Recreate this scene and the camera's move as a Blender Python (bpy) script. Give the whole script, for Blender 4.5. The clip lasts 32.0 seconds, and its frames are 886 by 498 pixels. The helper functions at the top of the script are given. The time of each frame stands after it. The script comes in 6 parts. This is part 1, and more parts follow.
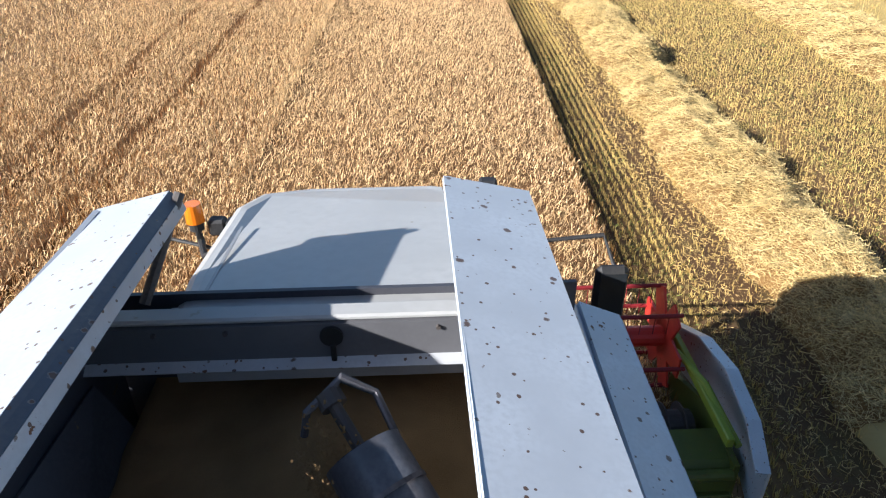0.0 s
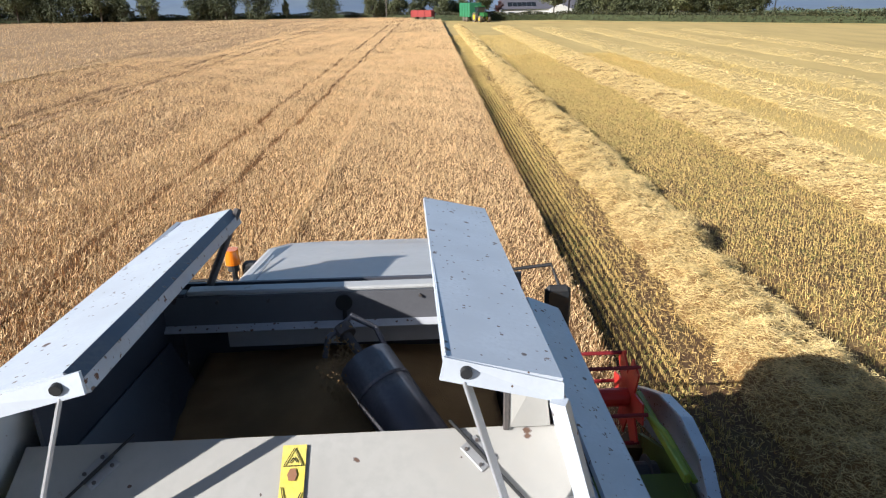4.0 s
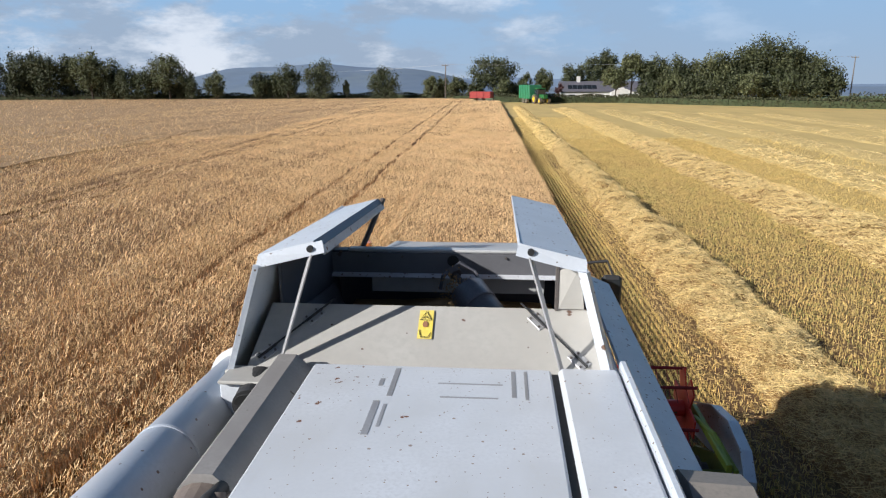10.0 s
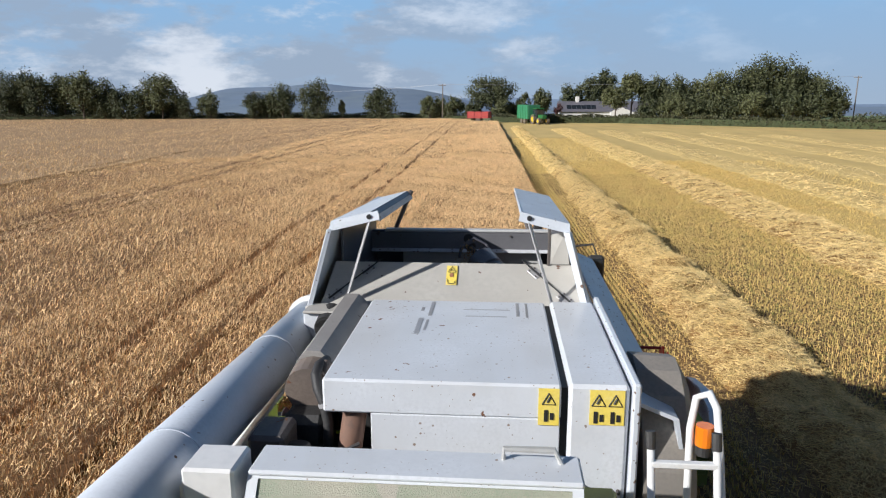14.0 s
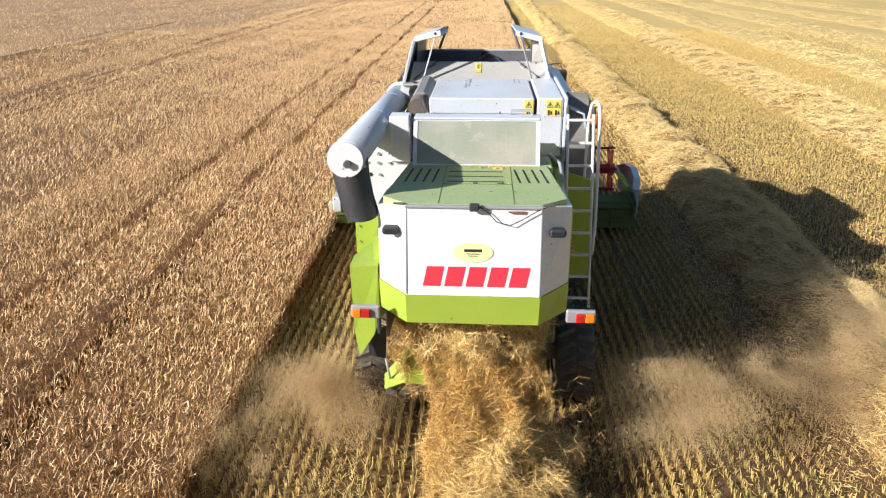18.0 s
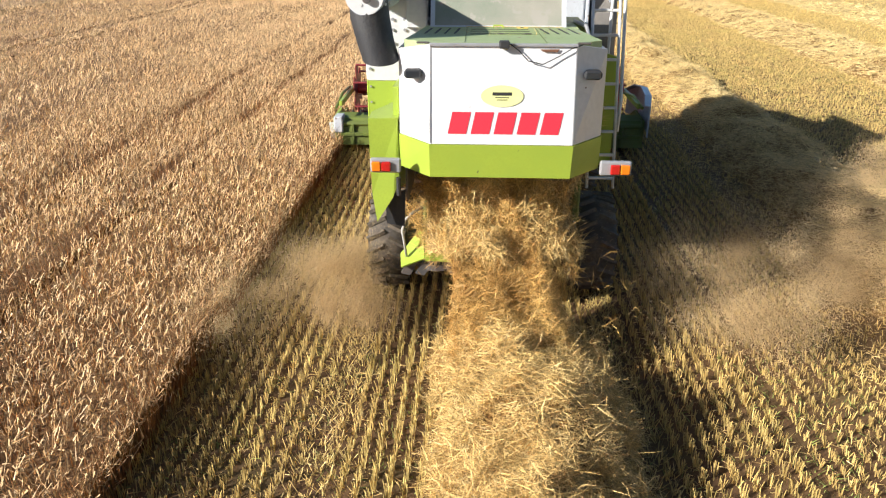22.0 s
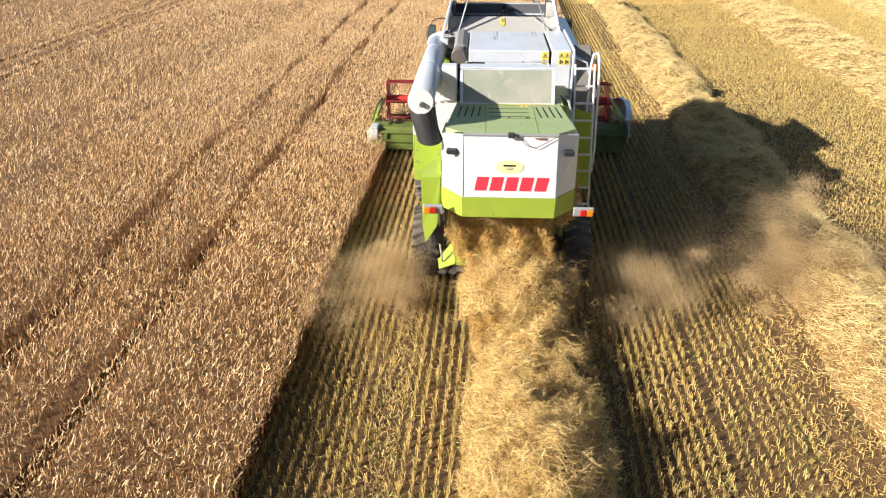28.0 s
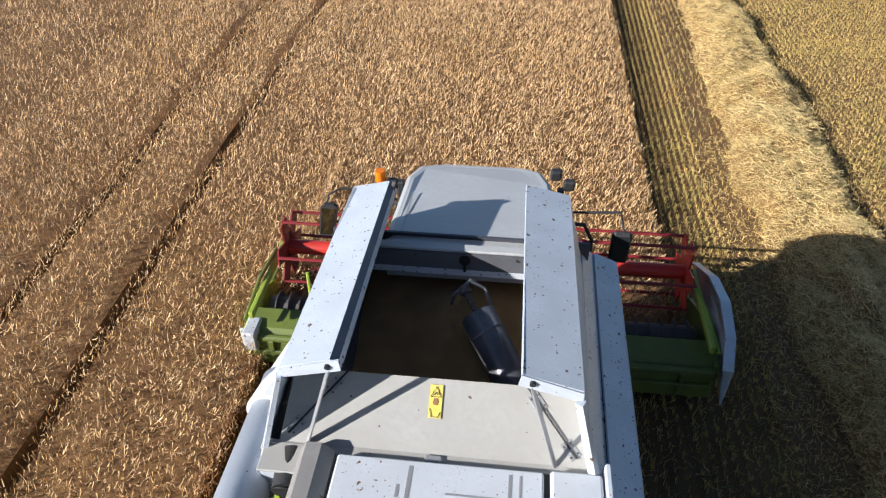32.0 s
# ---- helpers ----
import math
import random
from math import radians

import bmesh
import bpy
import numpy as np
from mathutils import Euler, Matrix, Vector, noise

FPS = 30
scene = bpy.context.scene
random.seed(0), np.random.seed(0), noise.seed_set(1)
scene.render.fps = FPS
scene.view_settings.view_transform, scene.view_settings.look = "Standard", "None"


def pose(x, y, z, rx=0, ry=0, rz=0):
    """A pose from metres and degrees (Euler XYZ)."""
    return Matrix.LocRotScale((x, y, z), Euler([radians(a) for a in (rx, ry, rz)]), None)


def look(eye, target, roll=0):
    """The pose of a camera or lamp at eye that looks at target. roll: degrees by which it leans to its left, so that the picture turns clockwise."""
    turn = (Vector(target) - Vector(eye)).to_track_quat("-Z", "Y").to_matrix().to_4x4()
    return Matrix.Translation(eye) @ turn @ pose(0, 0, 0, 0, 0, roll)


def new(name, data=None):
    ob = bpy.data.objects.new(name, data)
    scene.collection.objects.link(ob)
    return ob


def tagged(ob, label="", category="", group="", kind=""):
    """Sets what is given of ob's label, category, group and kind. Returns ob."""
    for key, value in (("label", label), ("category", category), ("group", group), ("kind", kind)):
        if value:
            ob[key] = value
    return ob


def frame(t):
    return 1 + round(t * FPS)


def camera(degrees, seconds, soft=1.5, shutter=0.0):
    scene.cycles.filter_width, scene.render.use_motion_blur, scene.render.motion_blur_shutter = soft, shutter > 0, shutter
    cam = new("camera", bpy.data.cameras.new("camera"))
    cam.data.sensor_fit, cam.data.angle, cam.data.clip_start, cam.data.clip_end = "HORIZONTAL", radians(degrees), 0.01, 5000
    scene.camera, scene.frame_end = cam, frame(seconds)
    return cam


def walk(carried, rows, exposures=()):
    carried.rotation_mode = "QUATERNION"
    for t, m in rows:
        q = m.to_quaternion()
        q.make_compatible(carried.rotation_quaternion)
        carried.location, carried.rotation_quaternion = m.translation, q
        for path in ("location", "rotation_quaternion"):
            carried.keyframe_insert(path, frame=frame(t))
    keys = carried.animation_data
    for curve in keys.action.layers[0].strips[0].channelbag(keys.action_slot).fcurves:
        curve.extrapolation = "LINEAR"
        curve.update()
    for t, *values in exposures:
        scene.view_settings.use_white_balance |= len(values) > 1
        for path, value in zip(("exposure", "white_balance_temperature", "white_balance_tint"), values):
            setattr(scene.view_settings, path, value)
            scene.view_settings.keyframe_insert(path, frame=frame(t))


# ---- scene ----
cam = camera(65.58, 32.0, soft=1.2)

# where the harvester stands: seconds, x, y, heading and lean in degrees
DRIVE = (
    (0.0, 0.015, 0.000, 1.43, 0.00),
    (1.0, -0.000, 1.140, 1.63, 0.00),
    (2.0, -0.020, 2.280, 1.86, 0.00),
    (3.0, -0.040, 3.420, 2.09, 0.00),
    (4.0, -0.068, 4.560, 1.96, 0.00),
    (5.0, -0.110, 5.700, 1.14, 0.00),
    (6.0, -0.160, 6.840, 0.27, 0.00),
    (7.0, -0.210, 7.980, -0.23, 0.00),
    (8.0, -0.260, 9.120, -0.67, 0.00),
    (9.0, -0.294, 10.260, -1.05, 0.00),
    (10.0, -0.298, 11.400, -1.15, 0.00),
    (11.0, -0.285, 12.540, -1.20, 0.00),
    (12.0, -0.272, 13.680, -1.25, 0.00),
    (13.0, -0.248, 14.820, -1.29, 0.00),
    (14.0, -0.200, 15.960, -1.30, 0.00),
    (15.0, -0.140, 17.100, -1.30, 0.03),
    (16.0, -0.080, 18.240, -1.15, 0.10),
    (17.0, -0.020, 19.380, -0.85, 0.20),
    (18.0, 0.040, 20.520, -0.52, 0.30),
    (19.0, 0.085, 21.660, -0.03, 0.40),
    (20.0, 0.100, 22.800, 0.44, 0.50),
    (21.0, 0.100, 23.940, 0.55, 0.60),
    (22.0, 0.100, 25.080, 0.60, 0.69),
    (23.0, 0.095, 26.220, 0.65, 0.74),
    (24.0, 0.080, 27.360, 0.70, 0.79),
    (25.0, 0.060, 28.500, 0.77, 0.82),
    (26.0, 0.040, 29.640, 0.93, 0.77),
    (27.0, 0.020, 30.780, 1.12, 0.64),
    (28.0, 0.002, 31.920, 1.25, 0.50),
    (29.0, -0.013, 33.060, 1.12, 0.35),
    (30.0, -0.025, 34.200, 0.91, 0.21),
    (31.0, -0.038, 35.340, 0.47, 0.10),
    (32.0, -0.047, 36.480, 0.06, 0.03),
)
PATH = (
    (0.0, 0.284, 3.308, 5.138, -0.87, -31.98, 0.44),
    (0.5, 0.274, 3.605, 5.127, -1.02, -29.41, 0.43),
    (1.0, 0.263, 3.763, 5.069, -1.03, -29.33, 0.39),
    (1.5, 0.268, 4.088, 5.094, -0.91, -29.45, 0.35),
    (2.0, 0.254, 4.631, 5.068, -1.08, -29.40, 0.47),
    (2.5, 0.226, 5.265, 5.059, -1.25, -27.78, 0.64),
    (3.0, 0.225, 5.796, 5.048, -1.29, -21.37, 0.81),
    (3.5, 0.233, 6.225, 5.024, -1.49, -20.38, 0.86),
    (4.0, 0.235, 6.653, 5.014, -0.84, -20.27, 0.89),
    (4.5, 0.239, 7.075, 5.016, 0.23, -20.88, 0.91),
    (5.0, 0.237, 7.473, 5.028, 1.59, -21.26, 0.76),
    (5.5, 0.226, 7.825, 5.044, 2.71, -20.45, 0.52),
    (6.0, 0.209, 8.130, 5.068, 3.57, -18.30, 0.19),
    (6.5, 0.178, 8.484, 5.080, 3.60, -15.33, 0.25),
    (7.0, 0.139, 8.869, 5.007, 3.59, -14.09, 0.17),
    (7.5, 0.091, 9.311, 4.872, 3.58, -14.05, 0.19),
    (8.0, 0.042, 9.877, 4.850, 3.61, -14.03, 0.17),
    (8.5, 0.002, 10.495, 4.843, 3.64, -13.99, 0.32),
    (9.0, -0.018, 11.074, 4.861, 3.63, -13.96, 0.21),
    (9.5, 0.018, 11.516, 4.868, 3.63, -13.96, 0.26),
    (10.0, 0.067, 11.831, 4.866, 3.62, -13.96, 0.26),
    (10.5, 0.095, 12.118, 4.854, 3.62, -13.92, 0.28),
    (11.0, 0.118, 12.427, 4.851, 3.56, -13.89, 0.15),
    (11.5, 0.120, 12.784, 4.858, 3.57, -13.83, 0.25),
    (12.0, 0.085, 13.310, 4.858, 3.52, -12.45, 0.18),
    (12.5, 0.052, 14.001, 4.844, 3.49, -12.04, 0.18),
    (13.0, 0.057, 14.620, 4.846, 3.49, -12.04, 0.18),
    (13.5, 0.073, 14.891, 4.834, 3.46, -12.03, 0.18),
    (14.0, 0.088, 15.035, 4.836, 3.45, -12.38, 0.21),
    (14.5, 0.097, 15.016, 4.842, 3.36, -15.78, 0.09),
    (15.0, 0.108, 14.865, 4.868, 3.38, -19.56, 0.18),
    (15.5, 0.120, 14.719, 4.898, 3.34, -20.02, 0.22),
    (16.0, 0.126, 14.675, 4.925, 3.34, -20.78, 0.30),
    (16.5, 0.129, 14.724, 4.942, 3.40, -21.70, 0.40),
    (17.0, 0.125, 14.815, 4.941, 3.46, -22.45, 0.55),
    (17.5, 0.116, 14.897, 4.929, 3.45, -22.80, 0.71),
    (18.0, 0.105, 14.962, 4.907, 3.30, -22.74, 0.67),
    (18.5, 0.106, 15.123, 4.868, 3.35, -22.68, 0.75),
    (19.0, 0.071, 15.525, 4.855, 3.24, -22.62, 0.80),
    (19.5, 0.046, 16.178, 4.811, 3.23, -22.52, 0.83),
    (20.0, -0.005, 17.105, 4.880, 3.15, -22.58, 0.91),
    (20.5, -0.056, 18.140, 5.287, 3.14, -22.84, 0.92),
    (21.0, -0.043, 18.841, 5.209, 3.36, -28.17, 0.95),
    (21.5, -0.017, 19.233, 4.562, 3.49, -29.33, 0.90),
    (22.0, 0.002, 19.433, 3.821, 3.66, -24.68, 0.79),
    (22.5, 0.032, 19.439, 3.510, 3.55, -12.12, 0.63),
    (23.0, 0.038, 19.420, 3.003, 3.55, -9.14, 0.80),
    (23.5, 0.028, 19.515, 2.616, 3.62, -10.83, 0.89),
    (24.0, 0.019, 19.745, 2.571, 3.71, -14.38, 0.94),
    (24.5, -0.019, 20.257, 2.531, 3.76, -14.36, 0.93),
    (25.0, -0.069, 21.174, 2.503, 3.79, -14.34, 0.92),
    (25.5, -0.112, 22.221, 2.763, 3.87, -14.34, 0.87),
    (26.0, -0.125, 22.765, 3.395, 3.98, -15.25, 0.89),
    (26.5, -0.090, 22.866, 4.350, 4.27, -17.31, 0.88),
    (27.0, -0.044, 22.896, 5.266, 4.65, -20.35, 0.85),
    (27.5, -0.056, 23.221, 5.757, 4.85, -24.13, 0.83),
    (28.0, -0.139, 23.903, 5.760, 4.77, -28.64, 0.83),
    (28.5, -0.250, 24.877, 5.693, 4.75, -32.65, 0.84),
    (29.0, -0.354, 26.147, 5.711, 4.79, -33.22, 0.70),
    (29.5, -0.479, 27.701, 6.270, 4.72, -32.82, 0.39),
    (30.0, -0.580, 29.396, 6.857, 3.88, -32.37, 0.24),
    (30.5, -0.724, 31.201, 6.993, 3.45, -33.87, 0.04),
    (31.0, -0.636, 33.472, 6.957, 3.34, -35.61, 0.04),
    (31.5, -0.260, 35.697, 6.915, 3.50, -37.57, 0.42),
    (32.0, 0.280, 37.856, 6.904, 6.83, -39.75, 0.62),
)


def drive(t):
    d = np.array(DRIVE)
    return tuple(float(np.interp(t, d[:, 0], d[:, k])) for k in (1, 2, 3, 4))


def drive_pose(t):
    x, y, h, lean = drive(t)
    return pose(x, y, 0, 0, lean, h)


EXPOSE = ((0.0, 1.02, 5930, 10), (2.0, 0.86, 5936, 10), (3.5, 0.78, 5941, 10), (6.0, 0.52, 5950, 10), (12.0, 0.42, 5969, 10), (14.0, 0.38, 5976, 10), (16.5, 0.72, 6005, 10), (20.0, 0.88, 6080, 10), (21.0, 0.84, 6105, 10), (22.0, 0.88, 6130, 10), (24.0, 0.78, 6330, 10), (25.0, 0.86, 6330, 10), (28.0, 0.98, 6330, 10), (29.0, 1.14, 6230, 10), (30.0, 1.02, 6130, 10), (31.0, 0.78, 6005, 10), (32.0, 0.68, 5880, 10))
walk(cam, [(t, pose(x, y, z, 90 + p, 0, w) @ pose(0, 0, 0, 0, 0, -r)) for t, x, y, z, w, p, r in PATH], EXPOSE)
HALVES = [k * 0.5 for k in range(65)]

# ---- light ----
SUN_EL, SUN_AZ = 25.5, 31.5          # the light travels towards +x, swung by SUN_AZ towards +y
to_sun = Vector((-math.cos(radians(SUN_EL)) * math.cos(radians(SUN_AZ)), -math.cos(radians(SUN_EL)) * math.sin(radians(SUN_AZ)), math.sin(radians(SUN_EL))))
world = bpy.data.worlds.new("world")
scene.world = world
world.use_nodes = True
wn = world.node_tree.nodes
sky = wn.new("ShaderNodeTexSky")
sky.sky_type, sky.sun_disc, sky.sun_elevation = "NISHITA", False, radians(SUN_EL)
sky.air_density, sky.dust_density = 0.75, 0.6
sky.sun_rotation = math.atan2(to_sun.x, to_sun.y)
world.node_tree.links.new(sky.outputs[0], wn["Background"].inputs[0])
wn["Background"].inputs[1].default_value = 0.05
sun_data = bpy.data.lights.new("sun", "SUN")
sun_data.energy, sun_data.angle, sun_data.color = 5.0, radians(0.55), (1.0, 0.93, 0.84)
sun = new("sun", sun_data)
sun.matrix_world = look((-40, -15, 40), Vector((-40, -15, 40)) - to_sun)


# ---- materials ----
def mat(name, base, rough=0.6, metal=0.0, vary=None, scale=8.0, fine=60.0, bump=0.0, bump_scale=80.0, island=0.0, chips=None, chip_at=0.66, chip_scale=14.0, coat=0.0, emit=None, streak=0.0, spots=0.0, spot_col=(0.13, 0.075, 0.05), spot_scale=1.0):
    """A surface with variation at two scales; chips: colour of worn spots; island: spread of brightness from piece to piece."""
    m = bpy.data.materials.new(name)
    m.use_nodes = True
    n, l = m.node_tree.nodes, m.node_tree.links
    b = n["Principled BSDF"]
    b.inputs["Roughness"].default_value, b.inputs["Metallic"].default_value = rough, metal
    b.inputs["Coat Weight"].default_value = coat
    co = n.new("ShaderNodeTexCoord")

    def noisy(s, detail=4.0, stretch=None):
        t = n.new("ShaderNodeTexNoise")
        t.inputs["Scale"].default_value, t.inputs["Detail"].default_value = s, detail
        if stretch:
            mp = n.new("ShaderNodeMapping")
            mp.inputs["Scale"].default_value = stretch
            l.new(co.outputs["Object"], mp.inputs[0])
            l.new(mp.outputs[0], t.inputs["Vector"])
        else:
            l.new(co.outputs["Object"], t.inputs["Vector"])
        return t.outputs["Fac"]

    def mix(fac, a, c, kind="MIX"):
        x = n.new("ShaderNodeMix")
        x.data_type, x.blend_type = "RGBA", kind
        for src, sock in ((fac, x.inputs[0]), (a, x.inputs[6]), (c, x.inputs[7])):
            if isinstance(src, (int, float)):
                sock.default_value = src
            elif isinstance(src, tuple):
                sock.default_value = (*src, 1)
            else:
                l.new(src, sock)
        return x.outputs[2]

    def ramp(src, lo, hi):
        r = n.new("ShaderNodeMapRange")
        r.inputs["From Min"].default_value, r.inputs["From Max"].default_value = lo, hi
        l.new(src, r.inputs["Value"])
        return r.outputs["Result"]

    other = vary or tuple(c * 0.72 for c in base)
    col = mix(ramp(noisy(scale), 0.35, 0.68), base, other)
    col = mix(ramp(noisy(fine, 2.0), 0.4, 0.75), col, tuple((a * 0.8 + b2 * 0.2) * 0.9 for a, b2 in zip(base, other)))
    if streak:
        col = mix(ramp(noisy(5.0, 3.0, (1.0, 0.12, 1.0)), 0.5, 0.75), col, tuple(c * (1 - streak) for c in base))
    if island:
        g = n.new("ShaderNodeNewGeometry")
        r = n.new("ShaderNodeMapRange")
        r.inputs["To Min"].default_value, r.inputs["To Max"].default_value = 1 - island, 1 + island
        l.new(g.outputs["Random Per Island"], r.inputs["Value"])
        v = n.new("ShaderNodeHueSaturation")
        l.new(r.outputs["Result"], v.inputs["Value"])
        l.new(col, v.inputs["Color"])
        col = v.outputs[0]
    if chips:
        f = noisy(chip_scale, 6.0)
        big = noisy(2.2, 2.0)
        mul = n.new("ShaderNodeMath")
        mul.operation = "ADD"
        l.new(f, mul.inputs[0])
        sc = n.new("ShaderNodeMath")
        sc.operation = "MULTIPLY"
        sc.inputs[1].default_value = 0.35
        l.new(big, sc.inputs[0])
        l.new(sc.outputs[0], mul.inputs[1])
        k = ramp(mul.outputs[0], chip_at + 0.19, chip_at + 0.215)
        col = mix(k, col, chips)
        rr = n.new("ShaderNodeMapRange")
        rr.inputs["To Min"].default_value, rr.inputs["To Max"].default_value = rough, 0.9
        l.new(k, rr.inputs["Value"])
        l.new(rr.outputs["Result"], b.inputs["Roughness"])
    if spots:
        # flaked paint: ragged round spots of many sizes, thick in some places
        wob = n.new("ShaderNodeTexNoise")
        wob.inputs["Scale"].default_value = 60.0
        l.new(co.outputs["Object"], wob.inputs["Vector"])
        for size, seed in ((14.0 * spot_scale, 0.0), (31.0 * spot_scale, 3.7)):
            off = n.new("ShaderNodeMapping")
            off.inputs["Location"].default_value = (seed, seed, seed)
            l.new(co.outputs["Object"], off.inputs[0])
            vo = n.new("ShaderNodeTexVoronoi")
            vo.inputs["Scale"].default_value = size
            l.new(off.outputs[0], vo.inputs["Vector"])
            sp = n.new("ShaderNodeSeparateColor")
            l.new(vo.outputs["Color"], sp.inputs[0])
            lim = n.new("ShaderNodeMapRange")
            lim.inputs["From Min"].default_value, lim.inputs["From Max"].default_value = 1 - spots, 1.0
            lim.inputs["To Min"].default_value, lim.inputs["To Max"].default_value = -0.05, 0.26
            l.new(sp.outputs[0], lim.inputs["Value"])
            dd = n.new("ShaderNodeMath")
            dd.operation = "MULTIPLY_ADD"
            l.new(wob.outputs["Fac"], dd.inputs[0])
            dd.inputs[1].default_value = 0.32
            l.new(vo.outputs["Distance"], dd.inputs[2])
            df = n.new("ShaderNodeMath")
            df.operation = "SUBTRACT"
            l.new(lim.outputs["Result"], df.inputs[0])
            l.new(dd.outputs[0], df.inputs[1])
            rim = ramp(df.outputs[0], -0.17, -0.15)
            core = ramp(df.outputs[0], -0.13, -0.10)
            col = mix(rim, col, tuple(c * 0.55 + 0.02 for c in spot_col) if seed else tuple(0.5 * c + 0.16 for c in spot_col))
            col = mix(core, col, spot_col)
    l.new(col, b.inputs["Base Color"])
    if bump:
        bp = n.new("ShaderNodeBump")
        bp.inputs["Strength"].default_value, bp.inputs["Distance"].default_value = bump, 0.02
        l.new(noisy(bump_scale, 5.0), bp.inputs["Height"])
        l.new(bp.outputs[0], b.inputs["Normal"])
    if emit:
        b.inputs["Emission Color"].default_value = (*emit[:3], 1)
        b.inputs["Emission Strength"].default_value = emit[3]
    return m


RUST = (0.16, 0.075, 0.04)
M_WHITE = mat("white_paint", (0.62, 0.645, 0.68), 0.38, vary=(0.54, 0.555, 0.57), scale=3.0, chips=RUST, chip_at=0.72, chip_scale=16, bump=0.05, bump_scale=9, streak=0.06, spots=0.17, spot_scale=2.3, spot_col=(0.26, 0.20, 0.16))
M_WHITE2 = mat("white_paint_lids", (0.58, 0.62, 0.67), 0.36, vary=(0.50, 0.53, 0.57), scale=4.0, chips=(0.16, 0.10, 0.07), chip_at=0.69, chip_scale=26, bump=0.05, bump_scale=9, spots=0.45, spot_scale=1.25)
M_CREAM = mat("tank_panel_paint", (0.44, 0.425, 0.39), 0.5, vary=(0.38, 0.36, 0.325), scale=2.6, fine=25, chips=(0.33, 0.28, 0.22), chip_at=0.73, chip_scale=9, spots=0.03)
M_HOOD = mat("hood_white_paint", (0.68, 0.677, 0.67), 0.36, vary=(0.645, 0.637, 0.62), scale=1.6, fine=20, chips=(0.55, 0.50, 0.42), chip_at=0.76, chip_scale=12, spots=0.015)
M_GREEN = mat("seed_green_paint", (0.36, 0.46, 0.05), 0.42, vary=(0.30, 0.40, 0.05), scale=2.5, chips=(0.12, 0.13, 0.05), chip_at=0.73, chip_scale=14)
M_DECK = mat("faded_green_paint", (0.32, 0.41, 0.165), 0.55, vary=(0.39, 0.45, 0.23), scale=2.0, fine=30, chips=(0.45, 0.38, 0.22), chip_at=0.70, chip_scale=8, spots=0.13, spot_col=(0.20, 0.13, 0.06))
# dull dirty green of the header; doubles as painted shade on right-hand panels
M_DGREEN = mat("dull_green_paint_and_shade", (0.15, 0.19, 0.033), 0.5, vary=(0.10, 0.12, 0.03), scale=3, chips=(0.2, 0.15, 0.08), chip_at=0.68)
M_RED = mat("reel_red_paint", (0.62, 0.045, 0.025), 0.42, vary=(0.45, 0.03, 0.025), scale=4, chips=(0.2, 0.1, 0.06), chip_at=0.7)
M_DARKRED = mat("reel_dark_red_paint", (0.26, 0.02, 0.025), 0.5, vary=(0.18, 0.02, 0.02), scale=4)
M_BLACK = mat("black_rubber", (0.022, 0.022, 0.024), 0.62, vary=(0.04, 0.038, 0.035), scale=6, bump=0.2, bump_scale=40)
M_TYRE = mat("dusty_tyre", (0.07, 0.06, 0.05), 0.85, vary=(0.22, 0.17, 0.115), scale=3, bump=0.3, bump_scale=30)
M_IRON = mat("dirty_dark_iron", (0.09, 0.085, 0.085), 0.55, metal=0.3, vary=(0.16, 0.13, 0.11), scale=5, chips=RUST, chip_at=0.68)
M_GREY = mat("grey_steel_sheet", (0.42, 0.42, 0.43), 0.45, metal=0.35, vary=(0.33, 0.32, 0.31), scale=4, streak=0.15)
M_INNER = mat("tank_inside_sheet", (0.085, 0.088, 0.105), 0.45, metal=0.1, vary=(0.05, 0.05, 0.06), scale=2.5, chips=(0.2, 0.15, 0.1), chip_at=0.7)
M_GALV = mat("galvanised_tube", (0.62, 0.62, 0.60), 0.4, metal=0.5, vary=(0.5, 0.49, 0.46), scale=8)
M_ROOF = mat("cab_roof_plastic", (0.50, 0.50, 0.49), 0.38, vary=(0.44, 0.44, 0.43), scale=2, fine=18, chips=(0.4, 0.38, 0.33), chip_at=0.73)
M_TUBE = mat("auger_tube_paint", (0.54, 0.58, 0.64), 0.4, vary=(0.46, 0.49, 0.54), scale=2.2, chips=(0.2, 0.17, 0.15), chip_at=0.72, chip_scale=18, spots=0.14)
M_YELLOW = mat("warning_yellow", (0.80, 0.62, 0.09), 0.5, vary=(0.76, 0.62, 0.20), scale=12)
M_PRINT = mat("black_print", (0.02, 0.02, 0.02), 0.6)
M_BRAND = mat("brand_red", (0.72, 0.03, 0.05), 0.4, vary=(0.66, 0.03, 0.05))
M_LIME = mat("badge_yellow_green", (0.74, 0.74, 0.32), 0.45, vary=(0.68, 0.68, 0.28))
M_TAIL = mat("red_lens", (0.55, 0.02, 0.015), 0.15, coat=0.5)
M_AMBER = mat("amber_lens", (0.80, 0.22, 0.01), 0.15, coat=0.5, vary=(0.7, 0.17, 0.01))
M_GLASS = mat("dark_cab_glass", (0.03, 0.035, 0.04), 0.06, coat=0.6)
M_MIRROR = mat("mirror_glass", (0.3, 0.33, 0.3), 0.05, metal=1.0)
M_GRAIN = mat("barley_grain", (0.44, 0.28, 0.12), 0.85, vary=(0.30, 0.18, 0.07), scale=5, fine=190, bump=0.8, bump_scale=300)
M_BARLEY = mat("ripe_barley_ears", (0.72, 0.495, 0.25), 0.6, vary=(0.66, 0.435, 0.20), scale=0.30, fine=1.6, island=0.5)
